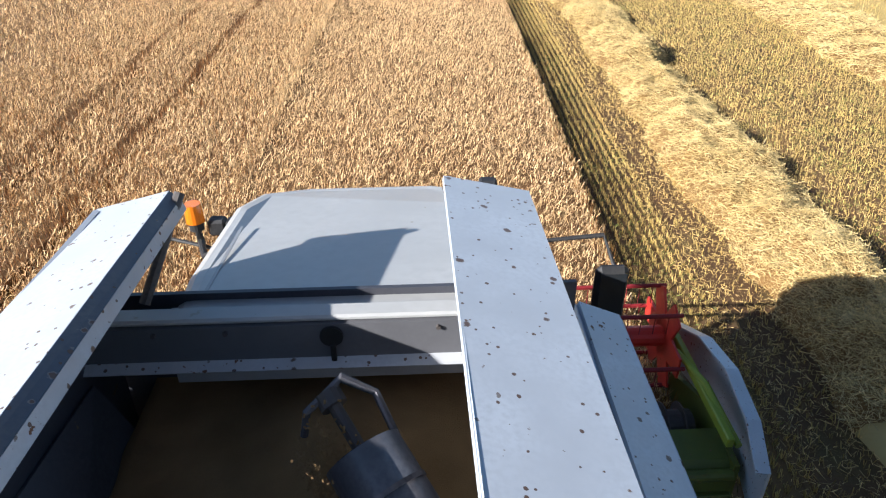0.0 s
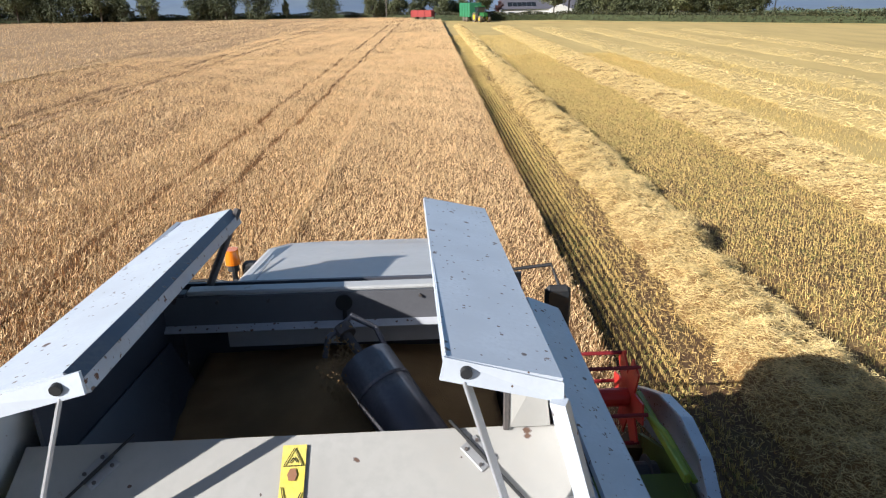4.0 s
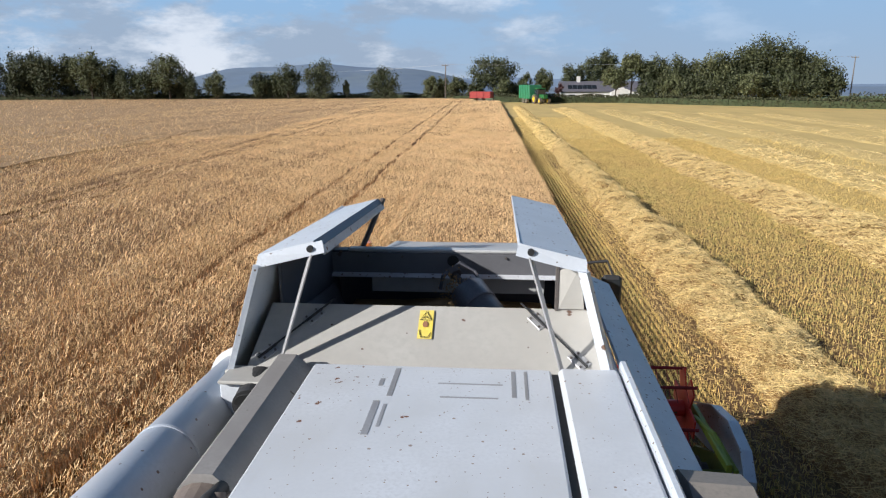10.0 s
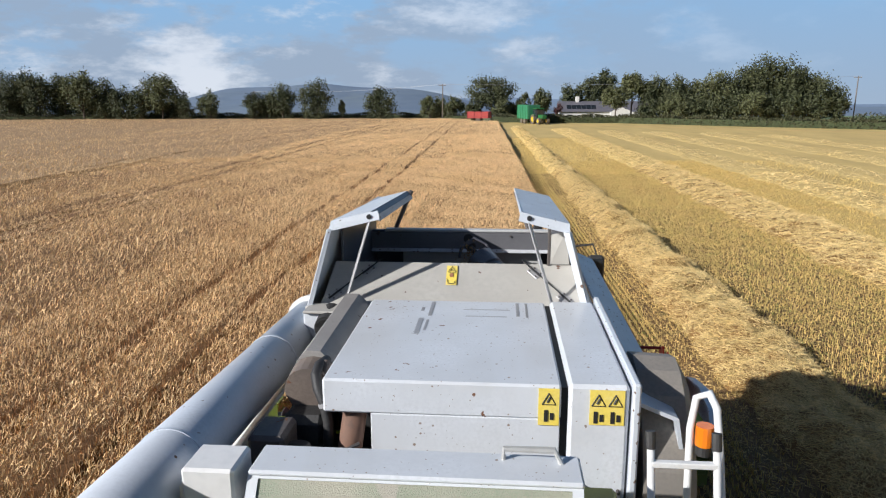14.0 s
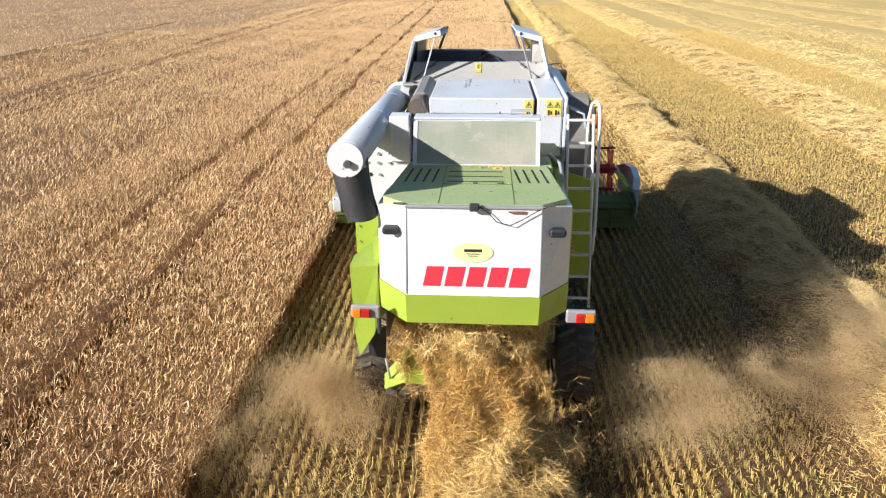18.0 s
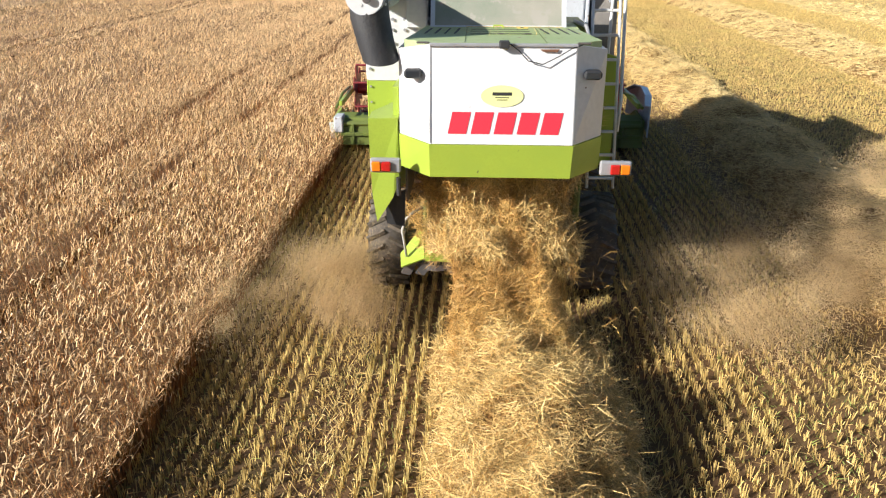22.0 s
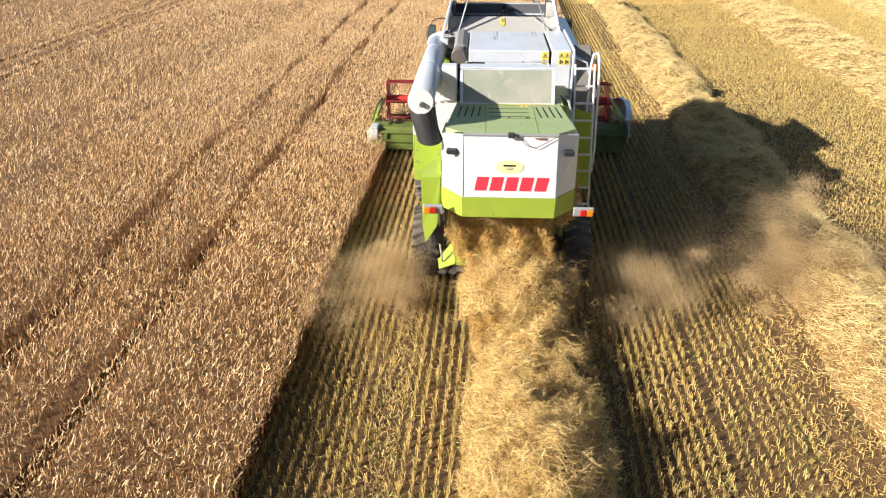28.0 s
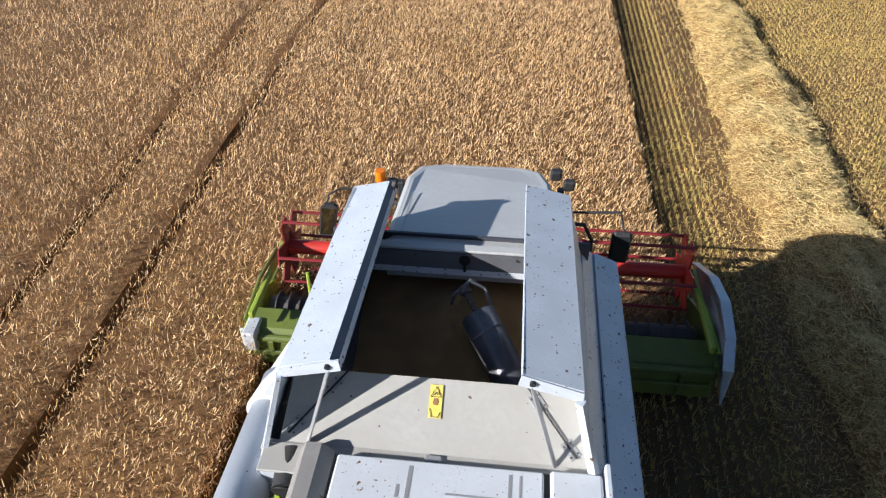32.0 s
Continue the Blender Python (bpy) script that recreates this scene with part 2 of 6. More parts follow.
# dark brown holds the shade that lies between the ears
M_CANOPY = mat("shaded_barley_canopy", (0.17, 0.085, 0.029), 0.9, vary=(0.22, 0.115, 0.04), scale=0.3, fine=14.0, bump=1.0, bump_scale=9)
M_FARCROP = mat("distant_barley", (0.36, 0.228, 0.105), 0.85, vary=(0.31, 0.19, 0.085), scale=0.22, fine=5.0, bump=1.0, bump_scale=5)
M_STALK = mat("barley_stalks", (0.40, 0.195, 0.062), 0.8, vary=(0.26, 0.115, 0.034), scale=1.0, fine=40, island=0.35)
M_STRAW = mat("golden_straw", (0.72, 0.51, 0.195), 0.55, vary=(0.62, 0.41, 0.135), scale=1.2, fine=9, island=0.5)
M_BLEACHED = mat("bleached_straw", (0.76, 0.58, 0.26), 0.55, vary=(0.67, 0.49, 0.195), scale=0.8, fine=9, island=0.4)
# straw darkened to stand for the shade down between loose straws
M_STRAWBED = mat("shaded_straw_bed", (0.27, 0.15, 0.045), 0.85, vary=(0.17, 0.09, 0.027), scale=3, fine=35, bump=1.0, bump_scale=28)
# golden straw made darker and browner, as shade under the hood
M_CURTAIN_SHADED = mat("falling_straw", (0.64, 0.41, 0.12), 0.6, vary=(0.48, 0.27, 0.075), scale=2.0, fine=9, island=0.5)
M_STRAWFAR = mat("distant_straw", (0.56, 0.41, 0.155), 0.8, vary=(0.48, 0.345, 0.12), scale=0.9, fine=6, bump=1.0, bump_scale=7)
M_STUB = mat("stubble_stalks", (0.59, 0.405, 0.135), 0.6, vary=(0.50, 0.38, 0.115), scale=0.9, fine=4, island=0.5)
M_WEED = mat("green_regrowth", (0.20, 0.24, 0.05), 0.7, vary=(0.26, 0.27, 0.07), scale=2, island=0.4)
M_DUST = mat("chaff_dust", (0.69, 0.51, 0.275), 0.9, vary=(0.60, 0.435, 0.225), scale=3, island=0.25)
dn, dl = M_DUST.node_tree.nodes, M_DUST.node_tree.links
thin, both = dn.new("ShaderNodeBsdfTranslucent"), dn.new("ShaderNodeMixShader")
thin.inputs["Color"].default_value = (0.69, 0.51, 0.275, 1)
both.inputs[0].default_value = 0.45
dl.new(dn["Principled BSDF"].outputs[0], both.inputs[1])
dl.new(thin.outputs[0], both.inputs[2])
dl.new(both.outputs[0], dn["Material Output"].inputs[0])
M_MESH = mat("dusty_screen_mesh", (0.40, 0.37, 0.30), 0.6, metal=0.2, vary=(0.25, 0.29, 0.21), scale=2.6, fine=160, chips=(0.41, 0.385, 0.325), chip_at=0.60, chip_scale=5, bump=0.4, bump_scale=220)


# ---- builders ----
def part(name, bm, material, parent=None, label="", smooth=False):
    """One mesh object from a bmesh, under a thing or a part."""
    me = bpy.data.meshes.new(name)
    bm.normal_update()
    bm.to_mesh(me)
    bm.free()
    if smooth:
        for p in me.polygons:
            p.use_smooth = True
    me.materials.append(material)
    ob = new(name, me)
    if parent:
        ob.parent = parent
    if label:
        ob["label"] = label
    return ob


def box(x0, x1, y0, y1, z0, z1, bevel=0.008, bm=None):
    bm = bm or bmesh.new()
    m = Matrix.Translation(((x0 + x1) / 2, (y0 + y1) / 2, (z0 + z1) / 2)) @ Matrix.Diagonal((abs(x1 - x0), abs(y1 - y0), abs(z1 - z0), 1))
    r = bmesh.ops.create_cube(bm, size=1, matrix=m)
    if bevel:
        es = list({e for v in r["verts"] for e in v.link_edges})
        bmesh.ops.bevel(bm, geom=es, offset=min(bevel, abs(x1 - x0) * 0.4, abs(y1 - y0) * 0.4, abs(z1 - z0) * 0.4), segments=1, affect="EDGES")
    return bm


def rod(p, q, r, bm=None, seg=10, r2=None):
    """A round bar from p to q."""
    bm = bm or bmesh.new()
    p, q = Vector(p), Vector(q)
    m = Matrix.Translation((p + q) / 2) @ (q - p).to_track_quat("Z", "Y").to_matrix().to_4x4()
    bmesh.ops.create_cone(bm, cap_ends=True, segments=seg, radius1=r, radius2=r if r2 is None else r2, depth=(q - p).length, matrix=m)
    return bm


def pipe(points, r, bm=None, seg=8):
    """One round bar swept along points, its ring carried on from bend to bend."""
    pts = [Vector(p) for p in points]
    way = [(pts[min(i + 1, len(pts) - 1)] - pts[max(i - 1, 0)]).normalized() for i in range(len(pts))]
    u = way[0].orthogonal().normalized()
    rings = []
    for i, p in enumerate(pts):
        if i:
            u = way[i - 1].rotation_difference(way[i]) @ u
        u = (u - way[i] * u.dot(way[i])).normalized()
        w = way[i].cross(u)
        k = 1.0
        if 0 < i < len(pts) - 1:
            k = 1 / max(0.6, (pts[i + 1] - p).normalized().dot(way[i]))
        rings.append([p + (u * math.cos(t) + w * math.sin(t)) * r * (1 + (k - 1) * 0.5) for t in [j * math.tau / seg for j in range(seg)]])
    return loft(rings, bm)


def plate(pts, thick, bm=None):
    """A flat sheet with corners pts, thickened against its normal."""
    bm = bm or bmesh.new()
    pts = [Vector(p) for p in pts]
    n = Vector((0, 0, 0))
    for i in range(len(pts)):
        n += pts[i].cross(pts[(i + 1) % len(pts)])
    n.normalize()
    top = [bm.verts.new(p) for p in pts]
    low = [bm.verts.new(p - n * thick) for p in pts]
    bm.faces.new(top)
    bm.faces.new(low[::-1])
    k = len(pts)
    for i in range(k):
        bm.faces.new((top[i], low[i], low[(i + 1) % k], top[(i + 1) % k]))
    return bm


def loft(rings, bm=None, caps=True):
    """A skin over rings of points of equal count."""
    bm = bm or bmesh.new()
    vs = [[bm.verts.new(p) for p in r] for r in rings]
    k = len(vs[0])
    for a, b in zip(vs, vs[1:]):
        for i in range(k):
            bm.faces.new((a[i], a[(i + 1) % k], b[(i + 1) % k], b[i]))
    if caps:
        bm.faces.new(vs[0][::-1])
        bm.faces.new(vs[-1])
    bmesh.ops.recalc_face_normals(bm, faces=bm.faces)
    return bm


def bar_mesh(name, verts, quads, materials, index=None, smooth=False):
    """A mesh from arrays: verts (n, 3), quads (m, 4) or triangles (m, 3)."""
    me = bpy.data.meshes.new(name)
    k = quads.shape[1]
    me.vertices.add(len(verts))
    me.vertices.foreach_set("co", np.ascontiguousarray(verts, dtype=np.float32).ravel())
    me.loops.add(quads.size)
    me.loops.foreach_set("vertex_index", np.ascontiguousarray(quads, dtype=np.int32).ravel())
    me.polygons.add(len(quads))
    me.polygons.foreach_set("loop_start", np.arange(0, quads.size, k, dtype=np.int32))
    for m in materials:
        me.materials.append(m)
    if index is not None:
        me.polygons.foreach_set("material_index", np.asarray(index, dtype=np.int32))
    if smooth:
        me.polygons.foreach_set("use_smooth", np.ones(len(quads), dtype=bool))
    me.update(calc_edges=True)
    return me


def blade_arrays(base, tip, width, rng):
    """Thin blades from base to a pointed tip, turned at random about their length."""
    n = len(base)
    d = tip - base
    a = rng.normal(size=(n, 3))
    side = np.cross(d, a)
    side /= np.linalg.norm(side, axis=1, keepdims=True) + 1e-9
    w = np.broadcast_to(np.asarray(width).reshape(-1, 1), (n, 1))
    v = np.stack([base - side * w * 0.62, base + side * w * 0.62, tip], 1).reshape(-1, 3)
    q = np.arange(3 * n).reshape(n, 3)
    return v, q


def joined(*pairs):
    vs, qs, k = [], [], 0
    for v, q in pairs:
        vs.append(v)
        qs.append(q + k)
        k += len(v)
    return np.concatenate(vs), np.concatenate(qs)


# ---- ground ----
CUT_L, CUT_R = -2.78, 2.52           # edges of the strip that is being cut
FIELD_END = 150.0


def ground_material(name, low, mid, high, green):
    m = bpy.data.materials.new(name)
    m.use_nodes = True
    n, l = m.node_tree.nodes, m.node_tree.links
    b = n["Principled BSDF"]
    b.inputs["Roughness"].default_value = 0.9
    co = n.new("ShaderNodeTexCoord")
    parts = []
    for s, st in ((0.35, (1, 0.25, 1)), (9.0, (1, 0.15, 1)), (45.0, (1, 1, 1))):
        mp = n.new("ShaderNodeMapping")
        mp.inputs["Scale"].default_value = st
        t = n.new("ShaderNodeTexNoise")
        t.inputs["Scale"].default_value, t.inputs["Detail"].default_value = s, 4
        l.new(co.outputs["Object"], mp.inputs[0])
        l.new(mp.outputs[0], t.inputs["Vector"])
        parts.append(t.outputs["Fac"])
    r = n.new("ShaderNodeValToRGB")
    e = r.color_ramp.elements
    e[0].position, e[0].color = 0.30, (*low, 1)
    e[1].position, e[1].color = 0.72, (*high, 1)
    k = e.new(0.5)
    k.color = (*mid, 1)
    mx = n.new("ShaderNodeMath")
    mx.operation = "MULTIPLY_ADD"
    l.new(parts[0], mx.inputs[0])
    mx.inputs[1].default_value = 0.55
    m2 = n.new("ShaderNodeMath")
    m2.operation = "MULTIPLY_ADD"
    l.new(parts[1], m2.inputs[0])
    m2.inputs[1].default_value = 0.3
    m3 = n.new("ShaderNodeMath")
    m3.operation = "MULTIPLY"
    l.new(parts[2], m3.inputs[0])
    m3.inputs[1].default_value = 0.2
    l.new(m3.outputs[0], m2.inputs[2])
    l.new(m2.outputs[0], mx.inputs[2])
    l.new(mx.outputs[0], r.inputs[0])
    g = n.new("ShaderNodeMix")
    g.data_type = "RGBA"
    t = n.new("ShaderNodeTexNoise")
    t.inputs["Scale"].default_value = 1.6
    l.new(co.outputs["Object"], t.inputs["Vector"])
    mr = n.new("ShaderNodeMapRange")
    mr.inputs["From Min"].default_value, mr.inputs["From Max"].default_value, mr.inputs["To Max"].default_value = 0.52, 0.8, 0.55
    l.new(t.outputs["Fac"], mr.inputs["Value"])
    l.new(mr.outputs["Result"], g.inputs[0])
    l.new(r.outputs[0], g.inputs[6])
    g.inputs[7].default_value = (*green, 1)
    l.new(g.outputs[2], b.inputs["Base Color"])
    bp = n.new("ShaderNodeBump")
    bp.inputs["Strength"].default_value, bp.inputs["Distance"].default_value = 0.9, 0.03
    l.new(m2.outputs[0], bp.inputs["Height"])
    l.new(bp.outputs[0], b.inputs["Normal"])
    return m


M_SOIL = ground_material("soil_under_stubble", (0.040, 0.020, 0.009), (0.125, 0.066, 0.025), (0.28, 0.165, 0.06), (0.11, 0.10, 0.028))
M_GROUND = ground_material("distant_stubble", (0.34, 0.24, 0.08), (0.52, 0.37, 0.125), (0.63, 0.455, 0.16), (0.46, 0.36, 0.105))
xs = np.concatenate([np.linspace(-3000, -150, 12), np.linspace(-120, -5, 24), [CUT_L, CUT_R, 4.5, 7.5, 10.4, 12.5], np.linspace(15, 120, 22), np.linspace(150, 3000, 12)])
ys = np.concatenate([np.linspace(-1500, -80, 8), [-60, -40, -20, 0, 10, 20, 30, 40, 50, 60], np.linspace(65, 170, 22), np.linspace(200, 3400, 20)])
gx, gy = np.meshgrid(xs, ys, indexing="ij")
gz = np.zeros_like(gx) - np.clip(gy - 170, 0, 900) * 0.05
v = np.stack([gx, gy, gz], -1).reshape(-1, 3)
ii, jj = np.meshgrid(np.arange(len(xs) - 1), np.arange(len(ys) - 1), indexing="ij")
a = (ii * len(ys) + jj).ravel()
quads = np.stack([a, a + len(ys), a + len(ys) + 1, a + 1], 1)
M_VALLEY = mat("far_pasture", (0.10, 0.16, 0.06), 0.9, vary=(0.20, 0.20, 0.08), scale=0.01, fine=0.06)
far_face = (v[quads].mean(1)[:, 1] > 168) | (np.abs(v[quads].mean(1)[:, 0]) > 130)
mid = v[quads].mean(1)
near_face = (mid[:, 0] < CUT_R) & (mid[:, 0] > -120) & (mid[:, 1] < 168) & (mid[:, 1] > -60) | (mid[:, 0] < 4.5) & (mid[:, 0] > CUT_R) & (mid[:, 1] < 60) & (mid[:, 1] > -60) | (mid[:, 0] > 4.5) & (mid[:, 0] < 10.4) & (mid[:, 1] > -20) & (mid[:, 1] < 60)
tagged(new("ground", bar_mesh("ground", v, quads, [M_GROUND, M_VALLEY, M_SOIL], np.where(near_face, 2, far_face.astype(int)))), "stubble field of pale gold and green over brown soil", "ground", kind="structure")

rng = np.random.default_rng(5)


# ---- standing barley ----
def sway(x, y):
    return 0.045 * np.sin(x * 1.7 + y * 0.6) * np.sin(y * 0.9 - x * 0.4) + 0.03 * np.sin(x * 0.55 - y * 0.31)


def ears(n_per_m2, x0, x1, y0, y1, top, size, r, gaps=(), wave=1.0, thin=0.0):
    """Bowed barley heads scattered over a rectangle, each a neck and a drooping ear; none in the wheel tracks."""
    n = int(n_per_m2 * (x1 - x0) * (y1 - y0))
    x, y = r.uniform(x0, x1, n), r.uniform(y0, y1, n)
    keep = r.random(n) > thin * (y - y0) / (y1 - y0)
    for g in gaps:
        keep &= np.abs(x - g - 0.05 * np.sin(y * 0.8) - 0.03 * np.sin(y * 2.9)) > (0.19 if -20 < g < -10 else 0.10) + 0.04 * np.sin(y * 1.7 + g)
    x, y = x[keep], y[keep]
    n = len(x)
    z = top + r.normal(0, 0.045, n) + wave * sway(x, y)
    # most ears stand or lean with the wind, some hang over
    lean = np.stack([r.normal(0.022, 0.034, n), r.normal(0.012, 0.034, n), r.uniform(0.06, 0.125, n)], 1)
    hang = r.random(n) < 0.28
    a = r.normal(0.35, 1.1, n)
    droop = np.stack([np.cos(a) * 0.06, np.sin(a) * 0.06, r.normal(-0.012, 0.03, n)], 1)
    d = np.where(hang[:, None], droop, lean) * size * r.uniform(0.7, 1.25, (n, 1))
    base = np.stack([x, y, z - 0.055 * size], 1)
    tip = base + d
    flip = (r.random(n) < 0.55)[:, None]
    base, tip = np.where(flip, tip, base), np.where(flip, base, tip)
    return blade_arrays(base, tip, 0.0092 * size * r.uniform(0.65, 1.3, n), r)


def stalks(n_per_m2, x0, x1, y0, y1, top, r, low=0.0):
    n = int(n_per_m2 * (x1 - x0) * (y1 - y0))
    base = np.stack([r.uniform(x0, x1, n), r.uniform(y0, y1, n), np.full(n, low)], 1)
    tip = base + np.stack([r.normal(0, 0.05, n), r.normal(0, 0.05, n), top - low + r.normal(0, 0.05, n)], 1)
    return blade_arrays(base, tip, 0.012, r)


def slab(x0, x1, y0, y1, top, step, wave=1.0):
    """The closed body of the canopy between two gaps, with an uneven top."""
    nx, ny = max(2, int((x1 - x0) / step) + 1), max(2, int((y1 - y0) / (step * 2)) + 1)
    X, Y = np.meshgrid(np.linspace(x0, x1, nx), np.linspace(y0, y1, ny), indexing="ij")
    Z = top + wave * sway(X, Y)
    v = np.stack([X, Y, Z], -1).reshape(-1, 3)
    i, j = np.meshgrid(np.arange(nx - 1), np.arange(ny - 1), indexing="ij")
    a = (i * ny + j).ravel()
    q = [np.stack([a, a + ny, a + ny + 1, a + 1], 1)]
    rim = np.concatenate([np.arange(ny), np.arange(1, nx) * ny + ny - 1, (nx - 1) * ny + np.arange(ny - 1)[::-1], np.arange(1, nx - 1)[::-1] * ny])
    low = v[rim].copy()
    low[:, 2] = 0.004
    k = len(v)
    m = len(rim)
    # the sides have corners of their own, so that the top keeps its even shading
    w = k + np.arange(m)
    q.append(np.stack([w, np.roll(w, -1), m + np.roll(w, -1), m + w], 1))
    return np.concatenate([v, v[rim], low]), np.concatenate(q)


TOP = 0.52
CROP = ("ripe standing barley with bowed golden-brown ears", "barley crop", "standing crop", "stuff")
EARS = ("countless bowed barley ears above the standing crop", "barley crop", "standing crop", "stuff")
GAPS = [-4.93, -6.48, -15.75, -17.1, -25.2, -26.4, -35.2, -36.5, -44.4, -45.9, -54.8, -56.3, -65, -66.5, -76, -77.5]
edges = [CUT_L] + [g for c in GAPS for g in ((c + 0.11, c - 0.11) if c > -10 else (c + 0.17, c - 0.17) if c > -20 else (c + 0.07, c - 0.07))] + [-118.0]
for k in range(0, len(edges) - 1, 2):
    hi, lo = edges[k], edges[k + 1]
    if hi > -20:
        # near canopy body in its painted-in shade colour, under the ears
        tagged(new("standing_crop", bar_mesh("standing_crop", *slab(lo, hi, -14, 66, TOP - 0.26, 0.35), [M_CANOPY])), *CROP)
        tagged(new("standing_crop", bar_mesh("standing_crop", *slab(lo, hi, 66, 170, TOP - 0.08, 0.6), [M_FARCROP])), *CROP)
    else:
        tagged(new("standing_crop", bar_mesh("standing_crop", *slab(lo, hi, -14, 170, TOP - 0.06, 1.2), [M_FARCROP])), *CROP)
near_gaps = GAPS[:4]
for x0, x1, y0, y1, n, size in ((-9.0, CUT_L, 5, 40, 900, 0.96), (-9.0, CUT_L, 40, 66, 760, 1.02), (-19.0, -9.0, 10, 66, 330, 1.25), (-19.0, CUT_L, 66, 100, 170, 1.6), (-19.0, CUT_L, 100, 168, 46, 2.2), (-25.0, -19.0, 14, 66, 150, 1.5), (-46.0, -25.0, 20, 66, 56, 1.9), (-46.0, -19.0, 66, 168, 22, 2.3), (-118.0, -46.0, 25, 168, 8, 2.8)):
    tagged(new("barley_ears", bar_mesh("barley_ears", *ears(n, x0, x1, y0, y1, TOP, size, rng, GAPS), [M_BARLEY])), *EARS)
# a ragged fringe of bowed ears along the cut edge
fringe = ears(2600, CUT_L - 0.06, CUT_L + 0.10, 14, 48, TOP - 0.10, 0.95, rng, (), 1.0)
fringe[0][:, 2] -= np.repeat(rng.exponential(0.07, len(fringe[0]) // 3), 3)
tagged(new("barley_ears", bar_mesh("barley_ears", *fringe, [M_BARLEY])), *EARS)
tagged(new("barley_ears", bar_mesh("barley_ears", *ears(300, -9, CUT_L, -6, 3, TOP, 1.2, rng, near_gaps), [M_BARLEY])), *EARS)
walls = [stalks(1500, CUT_L - 0.07, CUT_L + 0.07, -4, 48, TOP - 0.10, rng), stalks(130, -8.5, CUT_L - 0.1, 4, 40, TOP - 0.06, rng, TOP - 0.3)]
for g in GAPS[:2]:
    for e in (g - 0.15, g + 0.15):
        walls.append(stalks(520, e - 0.04, e + 0.04, 0, 60, TOP - 0.05, rng))
tagged(new("barley_stalks", bar_mesh("barley_stalks", *joined(*walls), [M_STALK])), "dry upright barley stalks along the cut edges", "barley crop", "standing crop", "stuff")

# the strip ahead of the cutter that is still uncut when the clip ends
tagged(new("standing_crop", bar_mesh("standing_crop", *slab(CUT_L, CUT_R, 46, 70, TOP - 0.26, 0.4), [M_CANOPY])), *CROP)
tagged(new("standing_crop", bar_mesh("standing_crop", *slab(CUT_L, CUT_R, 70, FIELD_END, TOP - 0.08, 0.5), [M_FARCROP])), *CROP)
tagged(new("barley_ears", bar_mesh("barley_ears", *joined(ears(900, CUT_L, CUT_R, 46, 70, TOP, 1.0, rng), ears(190, CUT_L, CUT_R, 70, 100, TOP, 1.7, rng), ears(40, CUT_L, CUT_R, 100, FIELD_END, TOP, 2.6, rng)), [M_BARLEY])), *EARS)
tagged(new("barley_stalks", bar_mesh("barley_stalks", *stalks(450, CUT_R - 0.06, CUT_R + 0.05, 46, 100, TOP - 0.02, rng), [M_STALK])), "dry upright barley stalks along the cut edges", "barley crop", "standing crop", "stuff")

# strips of crop that fall to the cutter one after another
KNIFE = 8.1
STRIP = 0.5
crop_strips = []
for k in range(76):
    y = 8.0 + k * STRIP
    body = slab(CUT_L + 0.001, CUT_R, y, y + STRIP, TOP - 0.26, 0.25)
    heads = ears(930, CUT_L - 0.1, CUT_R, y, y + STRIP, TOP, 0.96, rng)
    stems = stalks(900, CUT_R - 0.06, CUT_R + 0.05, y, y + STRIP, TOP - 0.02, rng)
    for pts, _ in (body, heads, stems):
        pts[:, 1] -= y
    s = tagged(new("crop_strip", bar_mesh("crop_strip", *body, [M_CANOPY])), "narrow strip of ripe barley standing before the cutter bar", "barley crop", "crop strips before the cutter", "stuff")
    tagged(new("ears", bar_mesh("ears", *heads, [M_BARLEY])), kind="stuff").parent = s
    tagged(new("stalks", bar_mesh("stalks", *stems, [M_STALK])), kind="stuff").parent = s
    s.location = (0, y, 0)
    crop_strips.append((s, y))


# ---- stubble and straw ----
ROW = 0.125


def stubble(x0, x1, y0, y1, per_m, r, height=0.12, width=0.0058):
    """Upright cut stems in drilled rows, bunched along the row and flattened in the wheel ruts."""
    rows = np.arange(x0 + 0.05, x1, ROW)
    n = int(len(rows) * (y1 - y0) * per_m)
    X = rows[r.integers(0, len(rows), n)]
    Y = r.uniform(y0, y1, n)
    Y += 0.028 * np.sin(Y * 41 + X * 77)
    rut = np.exp(-((np.abs(X) - 1.3) / 0.2) ** 2) * (np.abs(X) < 2.6)
    X = X + r.normal(0, 0.013, n) + rut * r.normal(0, 0.03, n) + 0.012 * np.sin(Y * 0.5 + X * 3)
    base = np.stack([X, Y, np.zeros(n)], 1)
    high = height * r.uniform(0.55, 1.2, n) * (1 - 0.45 * rut)
    tip = base + np.stack([r.normal(0.0, 0.014 + 0.03 * rut, n), r.normal(0.005, 0.016 + 0.03 * rut, n), high], 1)
    side = np.stack([np.cos(a := r.normal(0, 0.6, n)), np.sin(a), np.zeros(n)], 1) * width * 0.5
    v = np.stack([base - side, base + side, tip + side, tip - side], 1).reshape(-1, 3)
    return v, np.arange(4 * n).reshape(n, 4)


